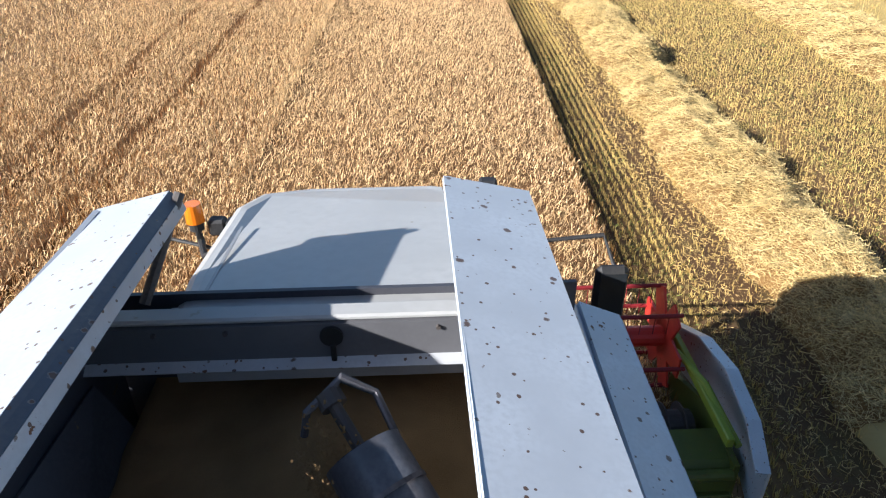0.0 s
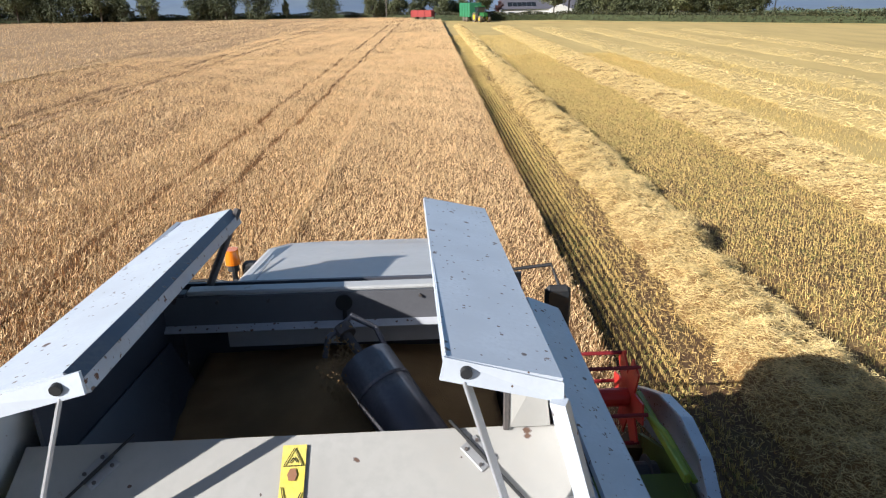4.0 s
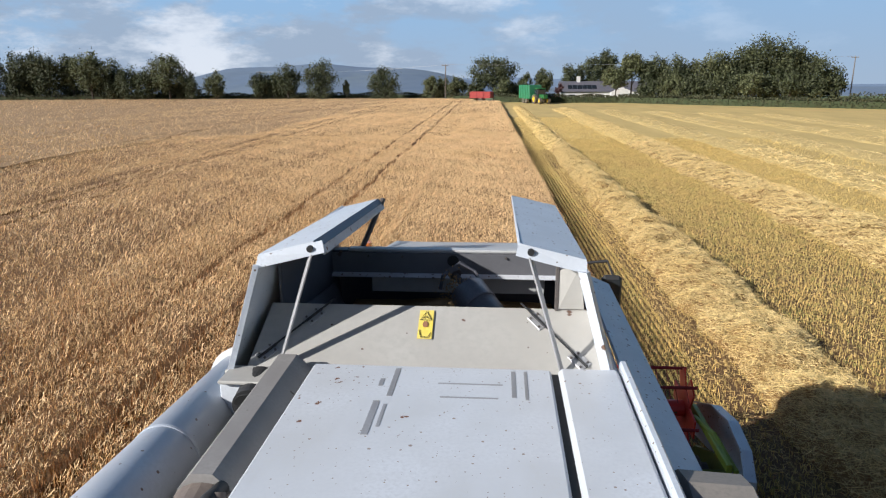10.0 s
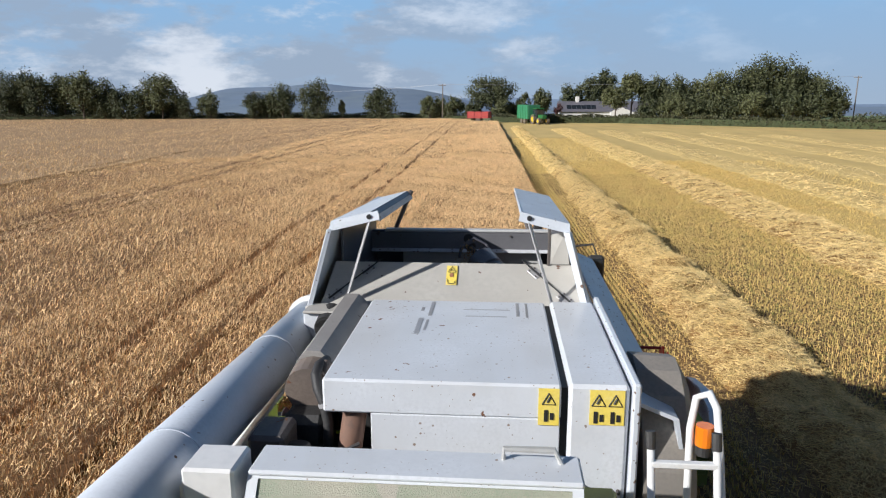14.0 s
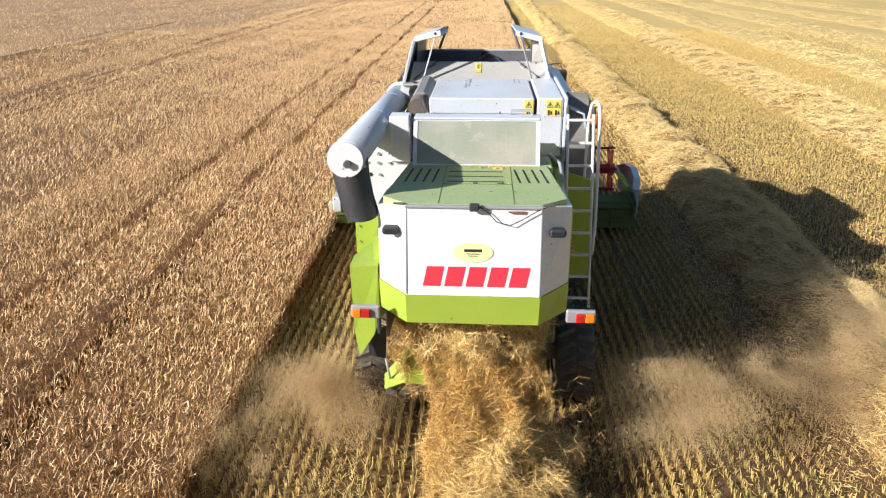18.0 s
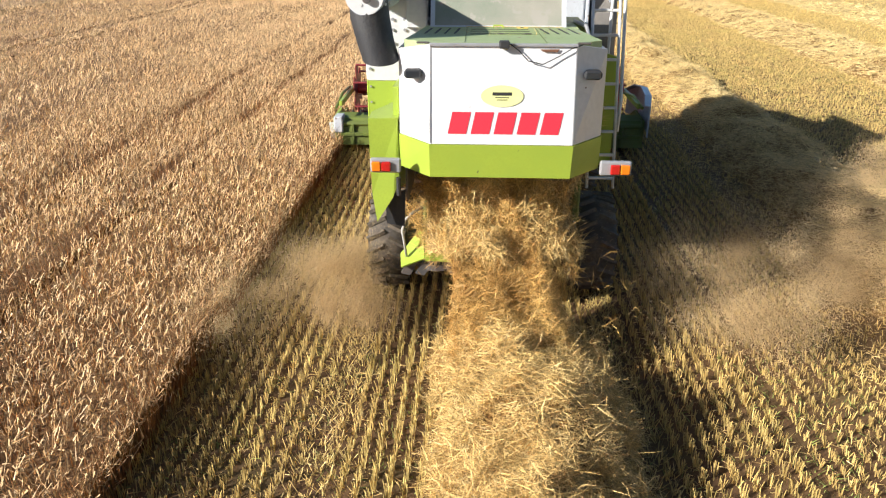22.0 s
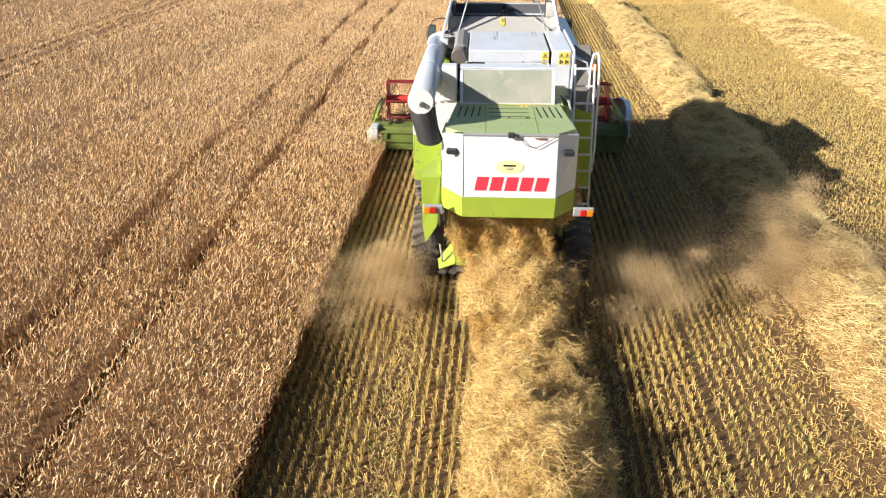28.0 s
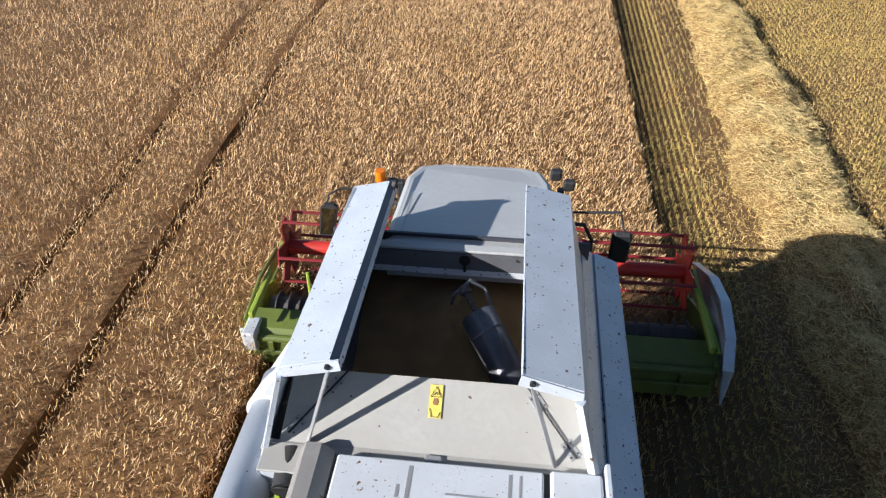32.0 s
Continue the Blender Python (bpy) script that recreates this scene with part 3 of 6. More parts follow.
for x0, x1, y0, y1, per_m, wd in ((CUT_L + 0.05, CUT_R, 18, 39, 135, 0.006), (CUT_L + 0.05, CUT_R, 39, 46, 40, 0.007), (CUT_R + 0.08, 3.7, 5, 60, 85, 0.0068), (3.7, 4.4, 5, 60, 22, 0.0075), (6.0, 10.4, 5, 60, 38, 0.0078), (CUT_R + 0.08, 4.3, 60, 100, 13, 0.016), (6.0, 10.4, 60, 100, 7, 0.018), (13.2, 16.4, 14, 70, 7, 0.014), (19.2, 22.6, 20, 70, 4, 0.018)):
    tagged(new("stubble", bar_mesh("stubble", *stubble(x0, x1, y0, y1, per_m, rng, 0.12 if x0 < 2 else 0.085, wd), [M_STUB])), "short drilled rows of cut straw stubble", "stubble", "stubble rows", "stuff")


def litter(x0, x1, y0, y1, per_m2, r):
    """Short broken straws lying flat between the rows."""
    n = int((x1 - x0) * (y1 - y0) * per_m2)
    c = np.stack([r.uniform(x0, x1, n), r.uniform(y0, y1, n), r.uniform(0.004, 0.03, n)], 1)
    a = r.uniform(0, math.tau, n)
    d = np.stack([np.cos(a), np.sin(a), r.normal(0, 0.15, n)], 1) * r.uniform(0.02, 0.07, (n, 1))
    return blade_arrays(c - d, c + d, 0.007, r)


tagged(new("straw_litter", bar_mesh("straw_litter", *joined(litter(CUT_L, CUT_R, 17, 44, 150, rng), litter(CUT_R, 3.5, 5, 50, 60, rng), litter(3.5, 4.5, 5, 50, 420, rng), litter(5.8, 7.0, 5, 50, 260, rng), litter(7.0, 10.4, 5, 50, 330, rng)), [M_STRAW])), "short broken straws lying between the stubble rows", "straw", kind="stuff")


# litter added thicker with distance, to blend dark near soil into brighter far ground
far_litter = []
for x0, x1 in ((CUT_R + 0.1, 4.3), (5.9, 10.5), (13.0, 16.6)):
    for y0, dense in ((30, 160), (38, 280), (46, 420), (54, 560), (60, 640)):
        far_litter.append(litter(x0, x1, y0, y0 + 9, dense * (0.25 if x0 < 5 else 1), rng))
tagged(new("straw_litter", bar_mesh("straw_litter", *joined(*far_litter), [M_STUB])), "short broken straws lying between the stubble rows", "straw", kind="stuff")


def weeds(x0, x1, y0, y1, n, r):
    """Low green regrowth in loose patches between the rows."""
    c = np.stack([r.uniform(x0, x1, n // 7), r.uniform(y0, y1, n // 7)], 1)
    p = c[r.integers(0, len(c), n)] + r.normal(0, 0.10, (n, 2)) * np.array([0.8, 1.8])
    base = np.column_stack([p, np.zeros(n)])
    tip = base + np.stack([r.normal(0, 0.04, n), r.normal(0, 0.04, n), r.uniform(0.02, 0.07, n)], 1)
    return blade_arrays(base, tip, 0.009, r)


tagged(new("green_regrowth", bar_mesh("green_regrowth", *joined(weeds(CUT_L, CUT_R, 17, 42, 12000, rng), weeds(CUT_R, 3.6, 5, 50, 9000, rng), weeds(6.4, 10.4, 5, 50, 24000, rng)), [M_WEED])), "low green weeds between the stubble rows", "weeds", kind="stuff")


def heap(x_of, half, high, y0, y1, step, r, seed):
    """A long low mound of straw along y."""
    ys = np.arange(y0, y1 + step, step)
    us = np.linspace(-1, 1, 17)
    V = []
    for y in ys:
        wl = half * (1 + 0.26 * noise.noise((y * 0.6, seed, 0)) + 0.22 * noise.noise((y * 1.7, seed, 4)))
        hh = high * (1 + 0.4 * noise.noise((y * 0.55, seed, 9)) + 0.5 * noise.noise((y * 1.5, seed, 2)))
        for u in us:
            z = hh * max(0.0, 1 - abs(u) ** 2.6) * (1 + 0.5 * noise.noise((u * 2.2, y * 1.5, seed))) + 0.13 * noise.noise((u * 4, y * 3.3, seed))
            V.append((x_of + 0.12 * noise.noise((y * 0.4, seed, 30)) + u * wl * (1.0 if u < 0 else 1 + 0.35 * noise.noise((y * 1.15, seed, 50))), y, max(z, -0.02) if abs(u) < 1 else -0.03))
    V = np.array(V)
    k = len(us)
    i, j = np.meshgrid(np.arange(len(ys) - 1), np.arange(k - 1), indexing="ij")
    a = (i * k + j).ravel()
    return V, np.stack([a, a + 1, a + k + 1, a + k], 1)


def bent(c, d, width, r, kink=0.55):
    """Straws of two lengths with a kink between them."""
    e = d + r.normal(0, kink, d.shape) * np.linalg.norm(d, axis=1, keepdims=True)
    e *= np.linalg.norm(d, axis=1, keepdims=True) / np.linalg.norm(e, axis=1, keepdims=True)
    return joined(blade_arrays(c, c - d / 2, width, r), blade_arrays(c, c + e / 2, width, r))


def straws(V, q, per_face, r, length=0.16, width=0.008, lift=0.05, curled=False):
    """Loose straws lying on a mound."""
    f = V[q]
    n = len(q) * per_face
    k = np.repeat(np.arange(len(q)), per_face)
    if curled:
        # tufts with hollows between them
        m = f.mean(1)
        tuft = 0.55 + np.maximum(0, np.sin(m[:, 0] * 13 + 3 * np.sin(m[:, 1] * 5 + len(q))) + np.sin(m[:, 1] * 12 + 2 * np.sin(m[:, 0] * 7))) ** 1.3
        k = r.choice(len(q), n, p=tuft / tuft.sum())
        lift = lift * np.minimum(1.5, 0.35 + tuft[k])
    u, w = r.uniform(0, 1, (n, 1)), r.uniform(0, 1, (n, 1))
    c = (f[k, 0] * (1 - u) + f[k, 1] * u) * (1 - w) + (f[k, 3] * (1 - u) + f[k, 2] * u) * w
    d = np.stack([r.normal(0, 1, n), r.normal(0, 1, n), r.normal(0.12, 0.38, n)], 1)
    d *= (length * r.uniform(0.4, 1.3, (n, 1))) / np.linalg.norm(d, axis=1, keepdims=True)
    c[:, 2] += np.abs(r.normal(0, lift, n))
    return bent(c, d, width, r) if curled else blade_arrays(c - d / 2, c + d / 2, width, r)


def windrow(name, x, half, high, y0, y1, seed, near, label):
    V, q = heap(x, half, high, y0, y1, 0.2 if x < 14 else 0.4, rng, seed)
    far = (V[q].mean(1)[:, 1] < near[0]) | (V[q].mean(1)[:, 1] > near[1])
    # near bed has shade painted in; far bed keeps the brighter straw colour
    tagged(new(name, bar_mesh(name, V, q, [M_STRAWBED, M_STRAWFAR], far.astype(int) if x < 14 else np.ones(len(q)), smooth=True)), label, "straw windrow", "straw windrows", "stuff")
    sel = q[(V[q].mean(1)[:, 1] > near[0]) & (V[q].mean(1)[:, 1] < near[1])]
    tagged(new("loose_straw", bar_mesh("loose_straw", *straws(V, sel, near[2], rng, near[3], near[4]), [M_BLEACHED if x > 2 else M_STRAW])), "loose golden straws lying on the windrow", "straw", "straw windrows", "stuff")
    tagged(new("loose_straw", bar_mesh("loose_straw", *straws(V, q[far & (V[q].mean(1)[:, 1] > 14)], 4 if x < 14 else 2, rng, 0.30, 0.015, 0.05), [M_BLEACHED])), "loose golden straws lying on the windrow", "straw", "straw windrows", "stuff")


windrow("straw_windrow", 5.2, 0.86, 0.36, -30, 128, 1.3, (8, 60, 50, 0.20, 0.0068), "long raised windrow of bright golden straw")
windrow("straw_windrow", 11.8, 1.5, 0.24, -20, 122, 7.7, (14, 64, 30, 0.24, 0.012), "long raised windrow of bright golden straw")
windrow("straw_windrow", 18.0, 1.75, 0.17, -20, 118, 12.1, (20, 60, 5, 0.35, 0.018), "long raised windrow of bright golden straw")
windrow("straw_windrow", 23.8, 1.7, 0.14, -20, 114, 15.9, (30, 32, 1, 0.3, 0.02), "long raised windrow of bright golden straw")
windrow("straw_windrow", 30.0, 1.7, 0.13, -20, 110, 18.4, (30, 32, 1, 0.3, 0.02), "long raised windrow of bright golden straw")
windrow("straw_windrow", 36.4, 1.7, 0.12, -20, 106, 25.2, (30, 32, 1, 0.3, 0.02), "long raised windrow of bright golden straw")
windrow("straw_windrow", 0.28, 0.85, 0.42, -14, 12.0, 31.0, (6, 12, 60, 0.22, 0.005), "fresh windrow of golden straw behind the harvester")

# the fresh windrow, laid piece by piece behind the harvester
PIECE = 0.55
piece_meshes = []
for k in range(5):
    V, q = heap(0, 0.80, 0.42, 0, PIECE + 0.25, 0.08, rng, 40.0 + k * 3.7)
    V[:, 1] -= (PIECE + 0.25) / 2
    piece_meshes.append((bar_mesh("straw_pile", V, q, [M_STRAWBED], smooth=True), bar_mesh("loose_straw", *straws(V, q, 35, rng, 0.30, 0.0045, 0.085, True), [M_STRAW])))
straw_piles = []
for k in range(48):
    y = 12.0 + k * PIECE
    s = tagged(new("straw_pile", piece_meshes[k % 5][0]), "heap of fresh golden straw dropped behind the harvester", "straw", "fresh straw heaps", "stuff")
    e = tagged(new("loose_straw", piece_meshes[k % 5][1]), kind="stuff")
    e.parent = s
    straw_piles.append((s, 0.38 + 0.07 * math.sin(k * 1.3), y, (k * 37) % 11 - 5))


# ---- combine harvester ----
harvester = tagged(new("combine_harvester"), "dusty white and lime-green combine harvester with open grain tank lids", "combine harvester")


BASE = Vector((0, 0, 0))
M_PANEL = mat("grey_tank_panel", (0.15, 0.15, 0.16), 0.5, vary=(0.11, 0.11, 0.12), scale=3, streak=0.2, chips=(0.1, 0.08, 0.07), chip_at=0.72)
M_RUST = mat("rust", RUST, 0.9)
M_RIM = mat("dark_blue_rim", (0.09, 0.10, 0.125), 0.5, vary=(0.14, 0.13, 0.13), scale=4, spots=0.5, spot_col=(0.15, 0.08, 0.05))
M_LIP = mat("rusty_white_lip", (0.55, 0.57, 0.60), 0.5, vary=(0.45, 0.45, 0.46), scale=5, chips=RUST, chip_at=0.66, chip_scale=34, spots=0.8, spot_scale=1.2)


def smooth_sides(ob):
    """Round shading on the sides of a tube, flat ends."""
    for p in ob.data.polygons:
        p.use_smooth = len(p.vertices) == 4


def hp(name, bm, material, label="", smooth=False, parent=None):
    """A part of the harvester, set off by BASE where it hangs on the machine itself."""
    ob = part(name, bm, material, parent or harvester, label, smooth)
    if not parent:
        ob.location = BASE
    return ob


def side_ring(xs, ys, z):
    return [(x, y, z) for x, y in zip(xs, ys)]


# rear hood: white above, a lime band below, with chamfered corners
def hood_ring(z, y_mid, y_cor, w=0.83, m=0.56):
    return [(-w, y_cor + 0.55, z), (-w, y_cor, z), (-m, y_mid, z), (m, y_mid, z), (w, y_cor, z), (w, y_cor + 0.55, z)]


top = [(-0.80, 0.55, 2.98), (-0.83, 0.0, 2.98), (-0.56, -0.20, 3.04), (0.56, -0.20, 3.04), (0.83, 0.0, 2.98), (0.80, 0.55, 2.98)]
rear_hood = hp("rear_hood", loft([hood_ring(2.30, -0.365, -0.05), top]), M_HOOD, "white rear hood with chamfered corners")
hp("hood_band", loft([hood_ring(2.015, -0.33, -0.04, 0.835, 0.565), hood_ring(2.296, -0.372, -0.055, 0.837, 0.567)]), M_GREEN, "lime-green band under the hood")
for x in (-0.56, 0.56):
    hp("seam", plate([(x - 0.004, -0.372, 2.31), (x + 0.004, -0.372, 2.31), (x + 0.004, -0.206, 3.03), (x - 0.004, -0.206, 3.03)], 0.003), M_GREY, parent=rear_hood)
hp("top_lip", box(-0.57, 0.57, -0.225, -0.19, 3.025, 3.05, 0.006), M_GREY, parent=rear_hood)
# brand mark as five slanted red blocks
for k in range(5):
    x = -0.42 + k * 0.18
    hp("brand_mark", plate([(x, -0.351, 2.38), (x + 0.145, -0.351, 2.38), (x + 0.18, -0.314, 2.545), (x + 0.035, -0.314, 2.545)], 0.004), M_BRAND, "slanted red block of the maker's mark", parent=rear_hood)
bm = bmesh.new()
bmesh.ops.create_circle(bm, cap_ends=True, segments=32, radius=1, matrix=Matrix.Translation((0.0, -0.291, 2.665)) @ Matrix.Rotation(radians(77.4), 4, "X") @ Matrix.Diagonal((0.165, 0.082, 1, 1)))
r = bmesh.ops.extrude_face_region(bm, geom=list(bm.faces))
bmesh.ops.translate(bm, verts=[g for g in r["geom"] if isinstance(g, bmesh.types.BMVert)], vec=(0, 0.012, 0))
hp("dealer_badge", bm, M_LIME, "oval yellow-green dealer badge", parent=rear_hood)
for z, w, h in ((2.682, 0.075, 0.024), (2.655, 0.055, 0.007), (2.638, 0.04, 0.006)):
    yy = -0.293 + (z - 2.665) * 0.223
    hp("badge_print", plate([(-w, yy - h * 0.11, z - h / 2), (w, yy - h * 0.11, z - h / 2), (w, yy + h * 0.11, z + h / 2), (-w, yy + h * 0.11, z + h / 2)], 0.003), M_PRINT, parent=rear_hood)
for s in (-1, 1):
    b = box(s * 0.70 - 0.07, s * 0.70 + 0.07, -0.23, -0.13, 2.78, 2.85, 0.02)
    lamp = hp("work_lamp", b, M_BLACK, "black work lamp")
    hp("lens", box(s * 0.70 - 0.055, s * 0.70 + 0.055, -0.237, -0.228, 2.79, 2.84, 0.004), M_GLASS, parent=lamp)
hp("camera_box", box(-0.035, 0.045, -0.28, -0.21, 3.02, 3.075, 0.008), M_BLACK)
hp("cable", pipe([(0.05, -0.24, 3.05), (0.12, -0.24, 3.0), (0.19, -0.265, 2.93), (0.30, -0.275, 2.905), (0.42, -0.25, 2.96), (0.52, -0.24, 3.02), (0.60, -0.2, 3.04)], 0.0045, seg=6), M_PRINT, "loose black cable across the hood")
hp("rust_patch", plate([(0.30, -0.232, 2.995), (0.41, -0.232, 2.99), (0.43, -0.222, 3.012), (0.28, -0.224, 3.01)], 0.003), M_RUST, "patch of rust", parent=rear_hood)
# tail lamps on brackets
for s in (-1, 1):
    br = hp("lamp_bracket", box(min(s * 0.80, s * 1.05), max(s * 0.80, s * 1.05), -0.33, -0.28, 2.04, 2.16, 0.012), M_GREY)
    hp("tail_lens", box(min(s * 0.88, s * 0.955), max(s * 0.88, s * 0.955), -0.362, -0.33, 2.06, 2.14, 0.008), M_TAIL, parent=br)
    hp("turn_lens", box(min(s * 0.96, s * 1.035), max(s * 0.96, s * 1.035), -0.362, -0.33, 2.06, 2.14, 0.008), M_AMBER, parent=br)
# deck behind the engine
dz = lambda y: 3.049 - 0.03 * (y + 0.17)
deck = hp("engine_deck", plate([(-0.56, -0.17, dz(-0.17)), (0.56, -0.17, dz(-0.17)), (0.785, 0.03, dz(0.03)), (0.69, 1.25, dz(1.25)), (-0.68, 1.25, dz(1.25)), (-0.785, 0.03, dz(0.03))], 0.10), M_DECK, "sun-bleached green engine deck with louvre slots")
for x, lean in [(-0.66 + 0.085 * k, 0.03) for k in range(4)] + [(0.40 + 0.085 * k, -0.04) for k in range(4)]:
    hp("slot", plate([(x, 0.50, dz(0.50) + 0.002), (x + 0.02, 0.50, dz(0.50) + 0.002), (x + 0.02 + lean, 0.98, dz(0.98) + 0.002), (x + lean, 0.98, dz(0.98) + 0.002)], 0.004), M_PRINT, parent=deck)
for y in (0.52, 0.70, 0.88):
    hp("slot", plate([(-0.26, y, dz(y) + 0.002), (0.26, y, dz(y) + 0.002), (0.26, y + 0.018, dz(y) + 0.002), (-0.26, y + 0.018, dz(y) + 0.002)], 0.004), M_PRINT, parent=deck)
for x in (-0.30, 0.33):
    hp("seam", plate([(x, -0.16, dz(-0.16) + 0.002), (x + 0.007, -0.16, dz(-0.16) + 0.002), (x + 0.007, 1.1, dz(1.1) + 0.002), (x, 1.1, dz(1.1) + 0.002)], 0.003), M_DGREEN, parent=deck)
hp("seam", plate([(-0.30, 0.44, dz(0.44) + 0.002), (0.33, 0.44, dz(0.44) + 0.002), (0.33, 0.446, dz(0.44) + 0.002), (-0.30, 0.446, dz(0.44) + 0.002)], 0.003), M_DGREEN, parent=deck)
for x in (-0.62, 0.62):
    hp("deck_hinge", box(x - 0.05, x + 0.05, -0.185, -0.165, 3.04, 3.056, 0.004), M_IRON, parent=deck)
hp("deck_catch", box(-0.02, 0.02, 0.455, 0.475, dz(0.46), dz(0.46) + 0.01, 0.003), M_IRON, parent=deck)
hp("deck_catch", box(0.20, 0.26, 0.455, 0.475, dz(0.46), dz(0.46) + 0.01, 0.003), M_IRON, parent=deck)
hp("deck_handle", pipe([(-0.055, 1.03, dz(1.03)), (-0.05, 1.05, dz(1.05) + 0.022), (0.03, 1.045, dz(1.05) + 0.022), (0.045, 1.02, dz(1.02))], 0.007, seg=6), M_GREEN, "bent green handle", parent=deck)
hp("warning_plate", box(0.165, 0.265, 0.985, 1.05, dz(1.0) + 0.001, dz(1.0) + 0.005, 0), M_YELLOW, "small yellow warning plate", parent=deck)
hp("warning_mark", plate([(0.19, 1.0, dz(1.0) + 0.007), (0.23, 1.0, dz(1.0) + 0.007), (0.21, 1.035, dz(1.0) + 0.007)], 0.002), M_PRINT, parent=deck)
rr = random.Random(4)
chaff = bmesh.new()
for k in range(900):
    x = rr.uniform(-0.3, 0.6) if k % 3 else rr.gauss(0.22, 0.09)
    y = 1.13 - abs(rr.gauss(0, 0.016 if k % 3 else 0.034))
    a, ln = rr.uniform(0, 6.2), rr.uniform(0.004, 0.016)
    z = dz(y) + 0.003
    rod((x, y, z), (x + math.cos(a) * ln, y + math.sin(a) * ln, z + 0.003), 0.0016, chaff, 3)
tagged(hp("chaff", chaff, M_STRAW, "chaff caught below the screen"), kind="stuff")
# radiator screen
scr = [(-0.645, 1.13, 3.005), (0.63, 1.13, 3.005), (0.64, 1.455, 3.40), (-0.655, 1.455, 3.40)]
screen_box = hp("screen_box", loft([[(-0.63, 1.17, 2.9), (0.62, 1.17, 2.9), (0.62, 1.47, 3.395), (-0.64, 1.47, 3.395)], [(-0.63, 1.64, 2.9), (0.62, 1.64, 2.9), (0.62, 1.64, 3.395), (-0.64, 1.64, 3.395)]]), M_WHITE)
hp("screen", plate(scr, 0.02), M_MESH, "dusty grey mesh radiator screen")
sv = [Vector(p) for p in scr]
nrm = (sv[1] - sv[0]).cross(sv[3] - sv[0]).normalized()
for i in range(4):
    a, b = sv[i] + nrm * 0.008, sv[(i + 1) % 4] + nrm * 0.008
    c = (sv[0] + sv[1] + sv[2] + sv[3]) / 4
    ia, ib = a + (c - a).normalized() * 0.045, b + (c - b).normalized() * 0.045
    hp("screen_frame", plate([a, b, ib, ia], 0.025), M_WHITE)
hp("screen_cap", box(-0.655, 0.645, 1.435, 1.65, 3.40, 3.425, 0.01), M_WHITE)
hp("grab_handle", pipe([(0.34, 1.60, 3.42), (0.34, 1.60, 3.47), (0.54, 1.60, 3.47), (0.57, 1.58, 3.42)], 0.012), M_GALV)
# engine covers
BASE = Vector((-0.035, -0.06, 0.02))
cov = box(-0.52, 0.655, 2.26, 3.64, 3.285, 3.465, 0.012)
box(-0.28, 0.652, 2.264, 3.63, 3.02, 3.287, 0.004, cov)
hp("engine_cover", cov, M_WHITE, "white engine cover with chipped paint")
hp("cover_back", box(-0.51, -0.27, 2.55, 3.6, 2.95, 3.28, 0), M_PRINT)
hp("side_cover", box(0.69, 0.98, 2.26, 3.66, 2.60, 3.47, 0.018), M_WHITE, "white side cover")
hp("cover_rail", box(0.99, 1.03, 2.24, 3.72, 2.55, 3.49, 0.01), M_WHITE2)
hp("cover_gap", box(0.652, 0.693, 2.30, 3.64, 3.0, 3.44, 0), M_PRINT)
hp("shelf", box(-0.75, 0.70, 1.60, 2.30, 2.85, 3.0, 0.01), M_IRON)
hp("corner_box", box(-0.87, -0.66, 1.455, 1.66, 2.94, 3.425, 0.012), M_HOOD, "white sheet corner box beside the screen")
hp("cover_side", box(0.66, 0.80, 1.20, 1.62, 2.6, 2.985, 0.02), M_DECK)
hp("cover_side", box(0.70, 0.92, 1.62, 2.2, 2.6, 2.98, 0.02), M_DGREEN)
hp("side_hose", pipe([(0.80, 1.62, 3.0), (0.88, 1.35, 2.98), (0.90, 1.15, 2.85), (0.88, 1.05, 2.6)], 0.018, seg=10), M_GREY, "grey bent hose")
for x0, y0, x1, y1 in ((-0.10, 3.30, -0.075, 3.60), (-0.155, 3.40, -0.135, 3.48), (-0.15, 2.95, -0.12, 3.25), (-0.10, 3.02, -0.085, 3.22), (0.12, 3.44, 0.42, 3.452), (0.46, 3.32, 0.48, 3.60), (0.52, 3.30, 0.535, 3.60), (0.14, 3.30, 0.40, 3.312)):
    hp("scuff", plate([(x0, y0, 3.4665), (x1, y0, 3.4665), (x1, y1, 3.4665), (x0, y1, 3.4665)], 0.002), M_GREY, "grey scuff line")


def sign(x0, x1, z0, z1, y, marks):
    """A yellow warning plate on a rear-facing panel, with its pictures as plain shapes."""
    s = hp("warning_plate", box(x0, x1, y - 0.004, y, z0, z1, 0), M_YELLOW, "yellow warning plate with black pictures")
    for cx, cz, kind in marks:
        if kind == "tri":
            b = bmesh.new()
            for p, q in (((-1, -0.8), (1, -0.8)), ((1, -0.8), (0, 1)), ((0, 1), (-1, -0.8))):
                rod((cx + p[0] * 0.033, y - 0.006, cz + p[1] * 0.033), (cx + q[0] * 0.033, y - 0.006, cz + q[1] * 0.033), 0.0026, b, 4)
            rod((cx - 0.008, y - 0.006, cz - 0.015), (cx + 0.006, y - 0.006, cz + 0.014), 0.005, b, 4)
        else:
            b = box(cx - 0.022, cx - 0.004, y - 0.008, y - 0.003, cz - 0.03, cz + 0.03, 0)
            box(cx + 0.006, cx + 0.024, y - 0.008, y - 0.003, cz - 0.02, cz + 0.015, 0, b)
        hp("pictogram", b, M_PRINT, parent=s)


